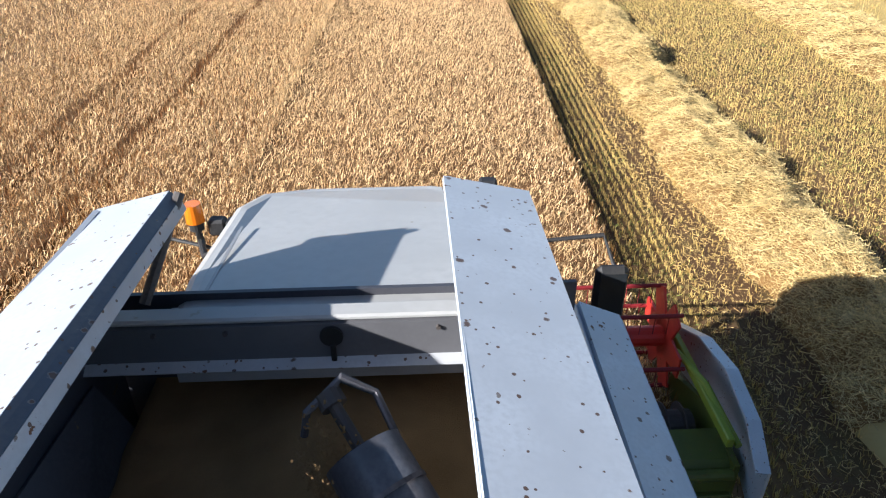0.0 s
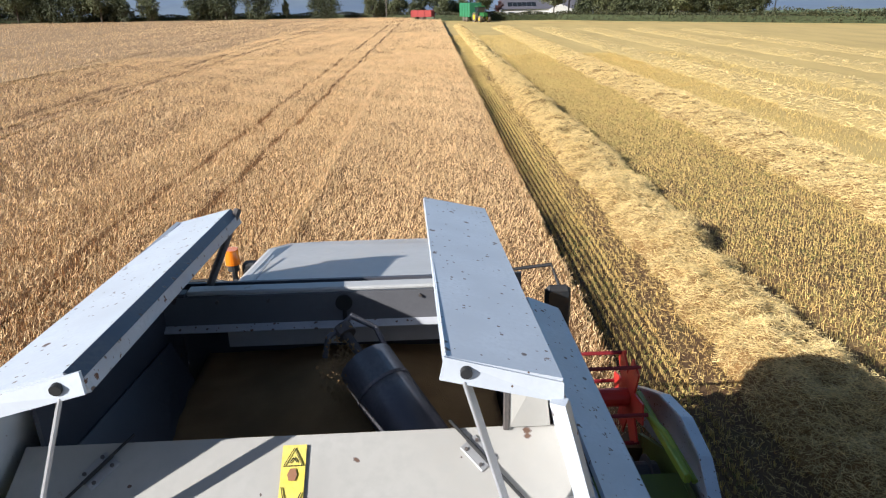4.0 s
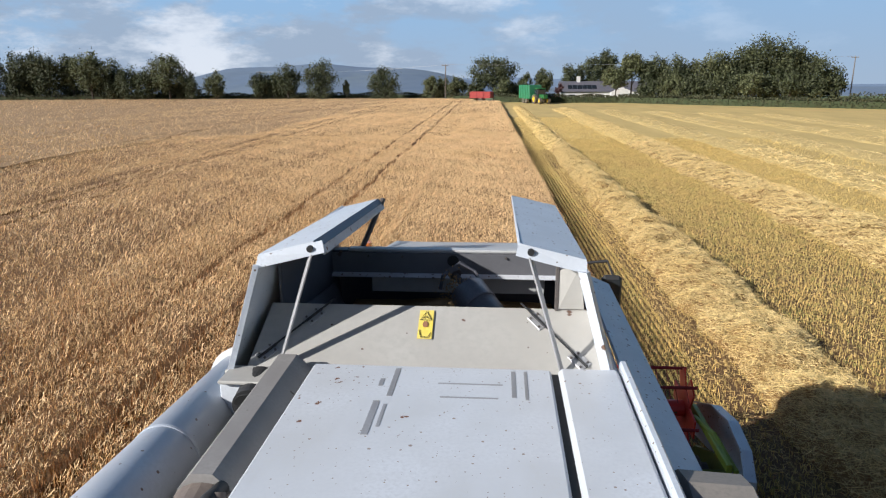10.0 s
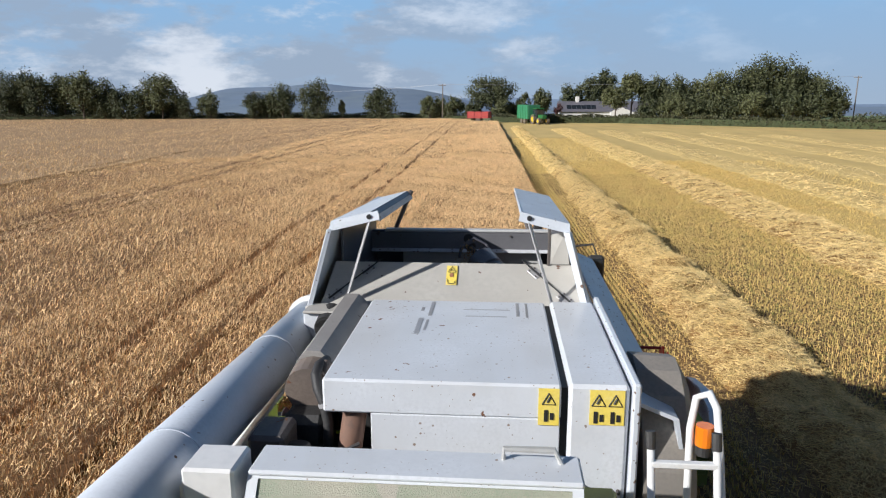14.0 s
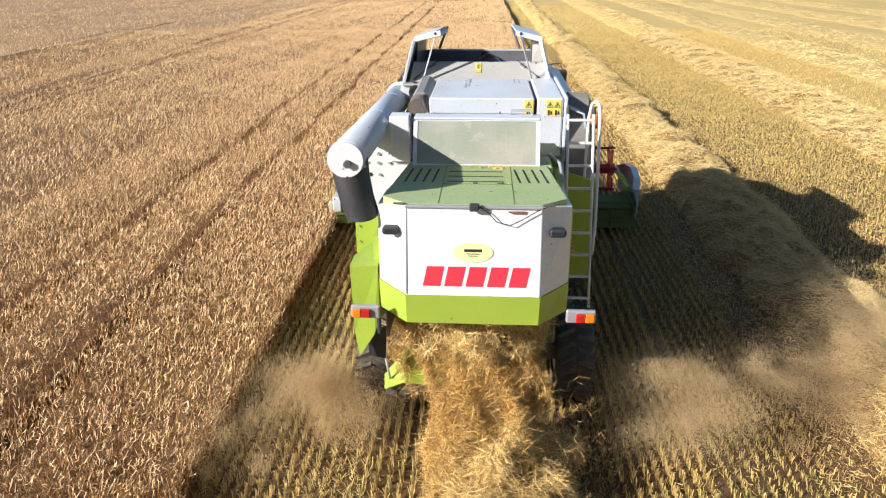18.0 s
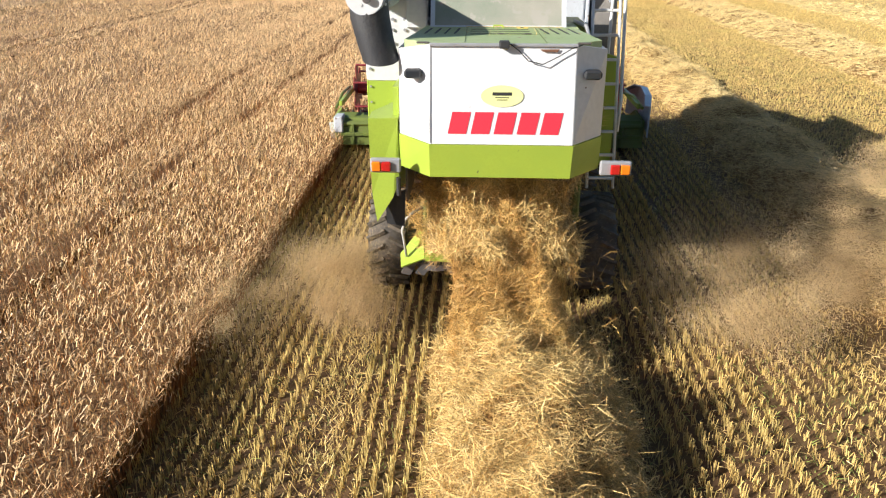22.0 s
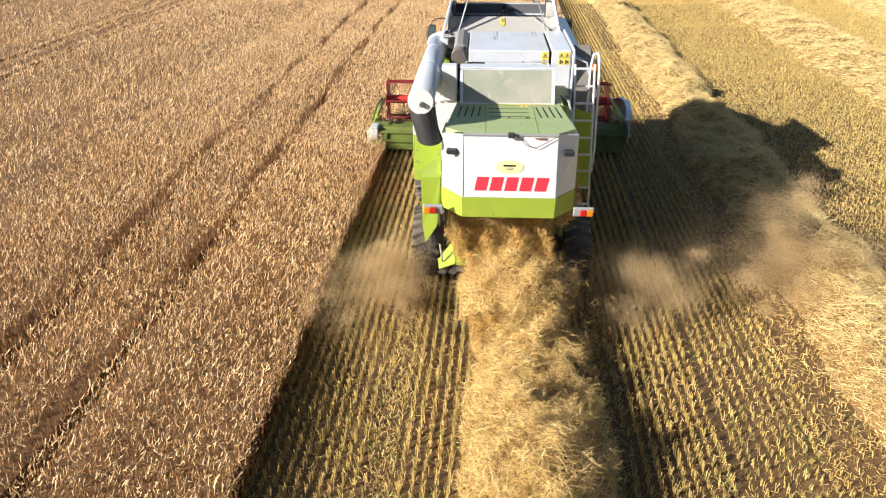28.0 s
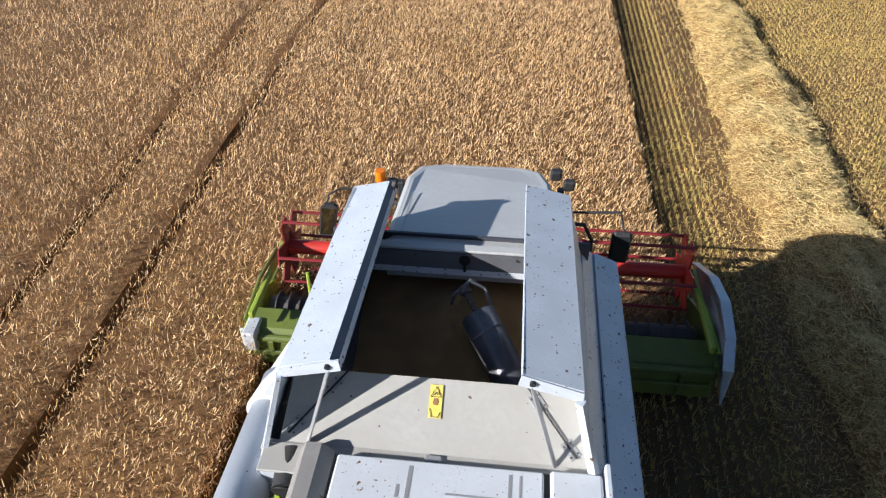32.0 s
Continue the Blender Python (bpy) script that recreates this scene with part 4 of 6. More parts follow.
sign(0.545, 0.645, 3.26, 3.45, 2.259, ((0.595, 3.395, "tri"), (0.595, 3.31, "bar")))
sign(0.79, 0.955, 3.27, 3.45, 2.259, ((0.832, 3.395, "tri"), (0.912, 3.395, "tri"), (0.832, 3.31, "bar"), (0.912, 3.31, "bar")))
for x, z in ((0.88, 2.92), (0.88, 2.86), (0.945, 2.92), (0.945, 2.86), (1.01, 2.87), (1.01, 2.84)):
    hp("bolt", rod((x, 2.262, z), (x, 2.232, z), 0.009, seg=8), M_IRON)
# exhaust side, left of the covers
hp("exhaust_hood", loft([[(-0.76, 2.62, 3.22), (-0.76, 2.62, 3.40), (-0.70, 2.62, 3.47), (-0.62, 2.62, 3.47), (-0.55, 2.62, 3.40), (-0.55, 2.62, 3.22)], [(-0.76, 3.68, 3.22), (-0.76, 3.68, 3.40), (-0.71, 3.68, 3.49), (-0.62, 3.68, 3.49), (-0.55, 3.68, 3.42), (-0.55, 3.68, 3.22)]]), mat("dusty_steel", (0.28, 0.265, 0.25), 0.6, vary=(0.21, 0.195, 0.185), scale=4, chips=(0.12, 0.1, 0.09), chip_at=0.68), "dusty grey dented exhaust hood")
cast = hp("exhaust_end", rod((-0.655, 2.63, 3.31), (-0.655, 2.50, 3.29), 0.135, seg=22), mat("brown_cast_iron", (0.13, 0.105, 0.09), 0.65, vary=(0.20, 0.16, 0.13), scale=6, chips=RUST, chip_at=0.66), "rounded brown exhaust casting", smooth=False)
hp("exhaust_foot", box(-0.78, -0.54, 2.36, 2.62, 2.95, 3.20, 0.04), M_BLACK)
hp("hose", pipe([(-0.585, 2.62, 3.42), (-0.60, 2.52, 3.43), (-0.605, 2.46, 3.40), (-0.585, 2.42, 3.34), (-0.55, 2.39, 3.28), (-0.525, 2.37, 3.18), (-0.525, 2.36, 3.06), (-0.53, 2.35, 2.96)], 0.027, seg=12), M_BLACK, "black bent hose", smooth=True)
hp("hose", pipe([(-0.57, 2.56, 3.44), (-0.565, 2.50, 3.36), (-0.56, 2.47, 3.25)], 0.022, seg=10), M_IRON, smooth=True)
hp("hose_clip", rod((-0.55, 2.39, 3.275), (-0.543, 2.386, 3.255), 0.031, seg=12), M_GREY)
hp("filler_neck", rod((-0.74, 2.30, 3.02), (-0.74, 2.30, 3.17), 0.035, seg=14), M_IRON, smooth=False)
hp("filler_cap", rod((-0.74, 2.30, 3.17), (-0.74, 2.30, 3.20), 0.05, seg=16), M_IRON)
for p, q in (((-0.86, 2.1, 3.0), (-0.60, 2.2, 3.02)), ((-0.85, 2.0, 2.98), (-0.70, 2.5, 3.0)), ((-0.5, 2.2, 3.02), (-0.35, 2.3, 3.1))):
    hp("thin_pipe", pipe([p, ((p[0] + q[0]) / 2, (p[1] + q[1]) / 2, p[2] + 0.06), q], 0.011, seg=6), M_IRON)
hp("intake_housing", box(-0.985, -0.70, 3.555, 3.70, 3.20, 3.384, 0.008), M_WHITE, "white sheet housing round the air intake")
intake = hp("air_intake", rod((-0.80, 3.46, 3.31), (-0.82, 3.70, 3.33), 0.085, seg=28), M_BLACK, "black round air intake")
hp("intake_mouth", rod((-0.80, 3.456, 3.309), (-0.80, 3.462, 3.311), 0.074, seg=24), M_PRINT, parent=intake)
hp("intake_shelf", box(-0.98, -0.66, 3.52, 3.72, 3.385, 3.405, 0.006), M_CREAM)
for k in range(9):
    x, y, z = rr.uniform(-0.85, -0.52), rr.uniform(2.05, 3.4), rr.uniform(2.95, 3.15)
    hp("engine_block", box(x - 0.09, x + 0.09, y - 0.12, y + 0.12, z - 0.12, z + rr.uniform(0.0, 0.1), 0.02), M_IRON if k % 2 else M_BLACK)
hp("engine_canister", rod((-0.62, 2.12, 2.95), (-0.62, 2.12, 3.17), 0.07, seg=14), M_BLACK)
hp("rusty_pipe", rod((-0.42, 2.30, 2.93), (-0.38, 2.40, 3.28), 0.062, seg=18), mat("rusty_pipe", (0.20, 0.11, 0.075), 0.8, vary=(0.13, 0.08, 0.06), scale=9), "rusty exhaust pipe", smooth=True)
BASE = Vector((0, 0, 0))
# left rear corner: white bolted panel over a lime one, and the pointed skirt by the tail lamp
fair = hp("rear_fairing", plate([(-1.31, 1.45, 2.442), (-0.70, 1.45, 2.442), (-0.70, 1.45, 3.42), (-0.88, 1.45, 3.42), (-1.30, 1.45, 2.84)], 0.03), M_HOOD, "white fairing plate with bolts")
for x, z in ((-1.04, 3.04), (-0.92, 3.04), (-1.04, 2.94), (-0.92, 2.94), (-1.285, 2.56), (-1.285, 2.74), (-1.03, 2.81)):
    hp("bolt", rod((x, 1.452, z), (x, 1.432, z), 0.015, seg=8), M_GREY, parent=fair)
hp("hole", rod((-1.13, 1.447, 2.81), (-1.13, 1.444, 2.81), 0.022, seg=12), M_PRINT, parent=fair)
hp("rust_patch", plate([(-0.735, 1.446, 2.98), (-0.705, 1.446, 2.98), (-0.705, 1.446, 3.10), (-0.73, 1.446, 3.11)], 0.003), M_RUST, parent=fair)
low = hp("rear_panel", plate([(-1.31, 1.452, 1.74), (-0.84, 1.452, 1.74), (-0.84, 1.452, 2.438), (-1.31, 1.452, 2.438)], 0.03), M_GREEN, "lime-green rear side panel")
for z in (1.86, 2.04, 2.22, 2.38):
    hp("bolt", rod((-1.285, 1.454, z), (-1.285, 1.436, z), 0.011, seg=8), M_GREY, parent=low)
hp("side_panel", box(-1.33, -1.31, 1.47, 3.7, 1.74, 2.438, 0.01), M_GREEN, "lime-green side panel")
hp("side_panel", box(-1.33, -1.31, 1.47, 3.7, 2.442, 2.84, 0.01), M_HOOD, "white side panel")
hp("side_panel", plate([(-1.32, 1.47, 2.845), (-1.32, 3.7, 2.845), (-0.98, 3.7, 3.12), (-0.98, 1.47, 3.12)][::-1], 0.02), M_HOOD, "white side panel")
hp("side_panel", box(0.78, 0.86, 0.12, 2.2, 1.98, 2.88, 0.02), M_GREEN, "lime-green side panel")
hp("side_panel", box(0.76, 0.84, 0.75, 2.2, 1.20, 1.975, 0.02), M_DGREEN, "dull green lower side panel")
hp("side_panel", box(-1.09, -0.86, 3.72, 5.2, 1.35, 2.9, 0.02), M_GREEN, "lime-green side panel")
# lime like the left panel, its shaded side put in as darker green
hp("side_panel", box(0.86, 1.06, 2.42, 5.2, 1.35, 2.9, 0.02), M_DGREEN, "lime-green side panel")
skirt = hp("rear_skirt", plate([(-1.09, -0.08, 2.42), (-1.08, -0.08, 1.76), (-1.045, -0.09, 1.51), (-0.90, -0.08, 1.74), (-0.845, -0.06, 1.90), (-0.845, -0.05, 2.42)], 0.03), M_GREEN, "pointed green skirt")
hp("skirt_top", plate([(-1.09, -0.07, 2.424), (-0.845, -0.05, 2.424), (-0.845, 0.80, 2.43), (-1.09, 0.15, 2.43)], 0.02), M_GREEN, parent=skirt)
hp("skirt_side", plate([(-1.088, 0.15, 2.41), (-0.85, 0.80, 2.41), (-0.85, 0.80, 1.60), (-1.07, 0.15, 1.60)], 0.02), M_GREEN, parent=skirt)
hp("skirt_hinge", rod((-0.85, -0.085, 1.76), (-0.85, -0.085, 1.92), 0.02, seg=8), M_BLACK, parent=skirt)
hp("rubber_flap", plate([(-0.98, 0.02, 1.72), (-0.80, 0.02, 1.78), (-0.82, 0.05, 1.42), (-0.98, 0.05, 1.45)], 0.02), M_BLACK)
hp("hood_side_sheet", box(-0.80, -0.78, 0.02, 1.3, 1.66, 2.012, 0.004), M_IRON, "dark inner side sheet of the straw hood")
hp("inner_body", box(-0.66, 0.66, 0.7, 5.2, 1.1, 2.84, 0.03), M_IRON)
hp("deck_side", plate([(-0.845, 0.06, 2.0), (-0.845, 0.06, 2.66), (-0.78, 1.44, 2.66), (-0.80, 1.44, 2.0)][::-1], 0.05), M_GREEN, "lime-green side panel")
hp("deck_side", box(-0.68, -0.60, 0.10, 1.44, 2.84, 2.90, 0.01), M_IRON)
hp("chassis", box(-0.75, 0.75, 1.2, 5.6, 0.75, 1.15, 0.03), M_DGREEN)
# unloading auger along the left side
a0, a1 = Vector((-1.075, -0.06, 3.385)), Vector((-1.13, 4.30, 3.16))
auger = hp("unloading_auger", rod(a0, a1, 0.155, seg=48), M_TUBE, "long pale bluish-white unloading auger tube", smooth=False)
smooth_sides(auger)
for k in (0.012, 0.40, 0.72):
    p = a0.lerp(a1, k)
    hp("collar", rod(p, p + (a1 - a0).normalized() * 0.018, 0.159, seg=48), M_TUBE, parent=auger)
hp("end_cap", rod(a0 + Vector((0, -0.012, 0)), a0 + Vector((0, 0.02, 0)), 0.150, seg=36), M_HOOD, parent=auger)
hp("cap_knob", rod(a0 + Vector((0.02, -0.05, -0.03)), a0 + Vector((0.02, 0, -0.03)), 0.032, seg=12), M_IRON, parent=auger)
ring = lambda c, ax, r: [c + Vector((math.cos(t) * r, math.sin(t) * r * ax[0], math.sin(t) * r * ax[1])) for t in [k * math.tau / 24 for k in range(24)]]
spout = hp("rubber_spout", loft([ring(Vector((-1.07, 0.105, 3.36)), (1.08, 0.1), 0.152), ring(Vector((-1.06, 0.085, 3.20)), (1.05, 0.1), 0.158), ring(Vector((-1.02, 0.05, 3.03)), (1.0, 0.16), 0.15), ring(Vector((-0.975, 0.02, 2.89)), (0.95, 0.25), 0.148)], caps=False), M_BLACK, "black rubber discharge spout", smooth=True)
hp("spout_mouth", loft([ring(Vector((-0.975, 0.02, 2.905)), (0.95, 0.25), 0.140), ring(Vector((-1.0, 0.035, 2.98)), (0.97, 0.2), 0.135)]), M_PRINT, parent=spout)
for k in range(7):
    t = -2.4 + k * 0.62
    p = Vector((-1.068 + math.cos(t) * 0.158, 0.10 + math.sin(t) * 0.165, 3.31))
    hp("bolt", rod(p, p + Vector((math.cos(t), math.sin(t), 0)) * 0.014, 0.012, seg=6), M_GALV, parent=spout)
hp("auger_elbow", rod((-1.12, 4.0, 3.18), (-1.04, 4.6, 3.10), 0.19, seg=28), M_HOOD, smooth=False)
hp("auger_cradle", pipe([(-0.80, 1.75, 3.25), (-0.84, 1.75, 3.10), (-0.95, 1.75, 3.05)], 0.03), M_BLACK)
# grain tank
BASE = Vector((-0.04, -0.045, 0.01))
hp("tank_rear_panel", plate([(-0.90, 3.70, 3.395), (0.97, 3.70, 3.395), (0.885, 4.10, 3.625), (-0.875, 4.10, 3.625)], 0.02), M_CREAM, "cream sloping rear panel of the grain tank")
hp("tank_sill", box(-1.0, 1.05, 3.655, 3.73, 3.36, 3.405, 0.008), M_CREAM)
hp("latch", box(-0.02, 0.075, 3.655, 3.70, 3.405, 3.425, 0.004), M_GREY)
for s in (-1, 1):
    hp("tank_corner", plate([(s * 1.01, 3.64, 3.30), (s * 0.965, 3.66, 3.30), (s * 0.805, 3.80, 3.93), (s * 0.845, 3.78, 3.93)] if s > 0 else [(-0.99, 3.68, 3.30), (-1.02, 3.67, 3.30), (-0.86, 3.80, 3.93), (-0.835, 3.81, 3.93)], 0.05), M_WHITE2)
hp("tank_gusset", plate([(0.725, 4.085, 3.63), (0.865, 4.085, 3.63), (0.83, 4.06, 3.88), (0.725, 4.085, 3.85)], 0.012), M_CREAM, "cream gusset plate inside the tank")
hp("gusset_post", box(0.705, 0.725, 4.08, 4.10, 3.62, 3.98, 0.003), M_IRON)
hp("tank_side", plate([(-1.02, 3.70, 3.30), (-0.84, 3.80, 3.95), (-0.82, 5.66, 3.90), (-1.02, 5.40, 3.25)], 0.02), M_WHITE, "sloping white tank side")
hp("tank_side", plate([(0.84, 3.80, 3.93), (0.95, 3.70, 3.42), (0.96, 5.55, 3.42), (0.82, 5.66, 3.90)], 0.02), M_WHITE, "sloping white tank side")
hp("side_wing", plate([(0.93, 3.72, 3.50), (1.03, 3.62, 3.36), (1.06, 5.68, 3.36), (0.95, 5.68, 3.50)], 0.02), M_WHITE2, "bluish-white side wing panel")
hp("side_wing", plate([(1.035, 2.30, 3.38), (1.23, 2.30, 3.30), (1.25, 5.69, 3.30), (1.065, 5.69, 3.38)], 0.02), M_WHITE2, "bluish-white side wing panel")
hp("side_wing", plate([(1.235, 2.30, 3.296), (1.31, 2.35, 2.95), (1.33, 5.72, 3.0), (1.255, 5.69, 3.296)], 0.02), M_WHITE2, "bluish-white side wing panel")
hp("side_wing", plate([(-1.02, 4.0, 3.24), (-1.02, 5.55, 3.24), (-1.14, 5.45, 2.9), (-1.14, 4.1, 2.9)], 0.02), M_WHITE)
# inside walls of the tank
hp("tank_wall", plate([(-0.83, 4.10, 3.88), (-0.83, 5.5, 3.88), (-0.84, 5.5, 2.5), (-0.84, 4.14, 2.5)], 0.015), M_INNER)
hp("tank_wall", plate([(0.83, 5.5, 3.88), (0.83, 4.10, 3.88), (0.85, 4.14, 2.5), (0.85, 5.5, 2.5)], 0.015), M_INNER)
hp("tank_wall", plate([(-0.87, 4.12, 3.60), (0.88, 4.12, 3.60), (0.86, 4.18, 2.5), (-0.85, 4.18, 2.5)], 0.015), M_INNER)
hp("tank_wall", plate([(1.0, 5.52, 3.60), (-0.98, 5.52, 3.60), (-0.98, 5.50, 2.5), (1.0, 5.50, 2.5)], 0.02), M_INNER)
hp("tank_wall", box(-0.86, 0.88, 5.275, 5.295, 3.475, 3.625, 0), M_PANEL, "grey front panel inside the tank")
hp("panel_lip", plate([(-0.86, 5.275, 3.476), (0.88, 5.275, 3.476), (0.88, 5.235, 3.455), (-0.86, 5.235, 3.455)][::-1], 0.006), M_LIP)
hp("tank_beam", box(-0.70, 0.88, 5.285, 5.365, 3.627, 3.652, 0.008), M_ROOF, "pale cross beam at the front of the tank")
hp("beam_bracket", box(-0.86, -0.70, 5.28, 5.36, 3.60, 3.64, 0.01), M_INNER)
hp("beam_cover", box(-0.56, 0.72, 5.37, 5.50, 3.50, 3.552, 0), M_ROOF)
spy = hp("spy_hole", rod((0.07, 5.274, 3.575), (0.07, 5.262, 3.575), 0.042, seg=18), M_PRINT)
hp("drip", box(0.062, 0.082, 5.258, 5.272, 3.46, 3.54, 0.003), M_PRINT, parent=spy)
for x in (-0.55, -0.30, 0.45):
    hp("bolt", rod((x, 5.276, 3.60), (x, 5.262, 3.60), 0.009, seg=6), M_IRON)
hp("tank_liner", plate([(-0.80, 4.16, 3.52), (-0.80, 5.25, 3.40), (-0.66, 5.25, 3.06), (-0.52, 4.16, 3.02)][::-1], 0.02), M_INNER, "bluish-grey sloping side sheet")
# lids
for s in (-1, 1):
    o, i = s * 0.83, s * 0.495
    tops = [(o, 3.80, 3.985), (-0.545, 3.82, 4.055), (-0.545, 5.70, 3.95), (-0.83, 5.70, 3.88)] if s < 0 else [(o, 3.80, 3.985), (i, 3.82, 4.06), (0.49, 5.70, 3.985), (0.82, 5.70, 3.91)]
    lid = hp("tank_lid", plate(tops if s < 0 else tops[::-1], 0.018), M_WHITE2, "raised white tank lid speckled with rust")
    if s < 0:
        hp("lid_rim", plate([(-0.543, 3.82, 4.055), (-0.50, 3.83, 4.03), (-0.505, 5.69, 3.922), (-0.543, 5.70, 3.95)], 0.016), M_RIM, "dark rusty lid rim", parent=lid)
        hp("lid_lip", plate([(-0.50, 3.83, 4.028), (-0.485, 3.83, 3.985), (-0.49, 5.69, 3.876), (-0.505, 5.69, 3.920)], 0.012), M_LIP, "white lip with rusty scallops", parent=lid)
    else:
        hp("lid_rim", plate([(0.49, 3.82, 4.058), (0.515, 3.83, 4.01), (0.515, 5.69, 3.925), (0.485, 5.70, 3.973)][::-1], 0.012), M_WHITE2, parent=lid)
    end = [(o, 3.80, 3.975), (s * 0.83, 3.79, 3.915), (s * 0.48, 3.80, 4.0), (i, 3.82, 4.06)]
    hp("lid_end", plate(end if s > 0 else end[::-1], 0.014), M_WHITE2, parent=lid)
    hp("hinge_disc", rod((s * 0.555, 3.782, 4.02), (s * 0.555, 3.80, 4.022), 0.017, seg=14), M_PRINT, parent=lid)
    hp("lid_strut", box(-0.018, 0.018, -0.006, 0.006, 0, 0.74, 0.003), M_GREY, "flat grey steel lid strut").matrix_local = Matrix.Translation(BASE) @ look((s * 0.555, 3.80, 3.99), (s * 0.735, 3.71, 3.38)) @ pose(0, 0, 0, 0, 0, 0) @ Matrix.Translation((0, 0, -0.64)) @ Matrix.Diagonal((1, 1, 0.87, 1))
    hp("lid_strut", rod((s * 0.50, 5.68, 3.95), (s * 0.62, 5.42, 3.63), 0.02, seg=8), M_IRON)
    # sprung catches on the rear panel
    pts = ((s * 0.615, 4.012, 3.592), (s * 0.815, 3.79, 3.464))
    hp("catch_rod", rod(Vector(pts[0]) * 1.45 - Vector(pts[1]) * 0.45, pts[1], 0.0055, seg=6), M_PRINT)
    for p in pts:
        d = (Vector(pts[1]) - Vector(pts[0])).normalized()
        c = hp("catch", box(-0.036, 0.036, -0.055, 0.055, -0.018, -0.008, 0.003), M_GREY, "bolted steel catch plate")
        c.matrix_local = Matrix.Translation(BASE) @ Matrix.Translation(p) @ Matrix.Rotation(radians(29.9), 4, "X") @ Matrix.Rotation(math.atan2(-d.x, d.y / math.cos(radians(29.9))), 4, "Z")
        hp("pin", rod((0, -0.058, -0.002), (0, 0.058, -0.002), 0.007, seg=8), M_PRINT, parent=c)
        for u, w in ((-0.024, -0.035), (-0.024, 0.035), (0.024, -0.035), (0.024, 0.035)):
            hp("bolt", rod((u, w, -0.009), (u, w, -0.003), 0.007, seg=6), M_IRON, parent=c)
sgn = plate([(-0.030, 3.890, 3.515), (0.048, 3.890, 3.515), (0.048, 4.062, 3.614), (-0.030, 4.062, 3.614)], 0.003)
wp = hp("warning_plate", sgn, M_YELLOW, "tall yellow warning plate with black pictures")
up = Vector((0, 0.183, 0.105)).normalized()
for cz, pts in ((0.75, ((-0.03, -0.026), (0.03, -0.026), (0, 0.034), (-0.03, -0.026))), (0.3, ((-0.032, 0.0), (-0.02, -0.05), (0.02, -0.05), (0.032, -0.02))), (0.74, ((-0.012, -0.014), (0.0, 0.004), (0.012, -0.012)))):
    o = Vector((0.0085, 3.885, 3.512)) + up * 0.21 * cz + Vector((0, -0.003, 0.004))
    hp("pictogram", pipe([o + Vector((x, 0, 0)) + up * z for x, z in pts], 0.0019, seg=4), M_PRINT, parent=wp)
o = Vector((0.0085, 3.885, 3.512)) + up * 0.21 * 0.49 + Vector((0, -0.003, 0.004))
hp("pictogram", plate([o + Vector((x, 0, 0)) + up * z for x, z in ((-0.010, -0.02), (0.010, -0.02), (0.016, 0.0), (0.008, 0.02), (-0.008, 0.02), (-0.016, 0.0))], 0.002), mat("brown_print", (0.35, 0.17, 0.09), 0.6), parent=wp)
BASE = Vector((0, 0, 0))
# filling auger in the tank
fa, fb = Vector((0.62, 4.12, 3.10)), Vector((0.16, 4.76, 3.50))
ax = (fb - fa).normalized()
M_WORN = mat("dark_worn_steel", (0.10, 0.10, 0.115), 0.35, metal=0.3, vary=(0.17, 0.16, 0.17), scale=4, chips=(0.3, 0.2, 0.13), chip_at=0.72)
filler = hp("filling_auger", rod(fa, fb, 0.125, seg=32), M_WORN, "dark worn filling auger tube")
smooth_sides(filler)
hp("auger_band", rod(fb - ax * 0.16, fb - ax * 0.145, 0.129, seg=32), M_WORN, parent=filler)
hp("auger_mouth", rod(fb, fb + ax * 0.004, 0.112, seg=24), M_PRINT, parent=filler)
hp("auger_shaft", rod(fb - ax * 0.02, fb + ax * 0.20, 0.022, seg=10), M_IRON, parent=filler)
hp("auger_bearing", rod(fb + ax * 0.17, fb + ax * 0.22, 0.045, seg=12), M_IRON, parent=filler)
side = ax.cross(Vector((0, 0, 1))).normalized()
tip = fb + ax * 0.21
hp("auger_arm", pipe([fb + side * 0.12 - ax * 0.03, fb + side * 0.13 + ax * 0.13 + Vector((0, 0, 0.03)), tip + side * 0.05 + Vector((0, 0, 0.05)), tip + Vector((0, 0, 0.02)), tip - side * 0.08 + Vector((0, 0, -0.02)), tip - side * 0.10 + Vector((0, 0, -0.11))], 0.013), M_WORN, "bent steel arm over the auger mouth")
spill = bmesh.new()
for k in range(240):
    u = rr.random() ** 0.8
    c = fb + ax * (0.05 + 0.05 * rr.gauss(0, 1)) - side * (0.05 + 0.10 * u) + Vector((rr.gauss(0, 0.03), rr.gauss(0, 0.03), 0.06 - 0.26 * u * u + rr.gauss(0, 0.02)))
    d = Vector((rr.gauss(0, 1), rr.gauss(0, 1), rr.gauss(0, 1))).normalized() * 0.006
    rod(c - d, c + d, 0.004, spill, 3)
tagged(hp("falling_grain", spill, M_GRAIN, "grains spilling from the filling auger"), kind="stuff")
# cab
roof_plan = [(-0.58, 5.30), (-0.62, 5.7), (-0.62, 6.55), (-0.54, 6.86), (-0.30, 6.97), (0.45, 6.97), (0.62, 6.86), (0.70, 6.55), (0.73, 5.7), (0.69, 5.30)]
roof_top = lambda y: 3.58 - 0.13 * (y - 5.47) - 0.11 * max(0.0, y - 6.2) ** 2
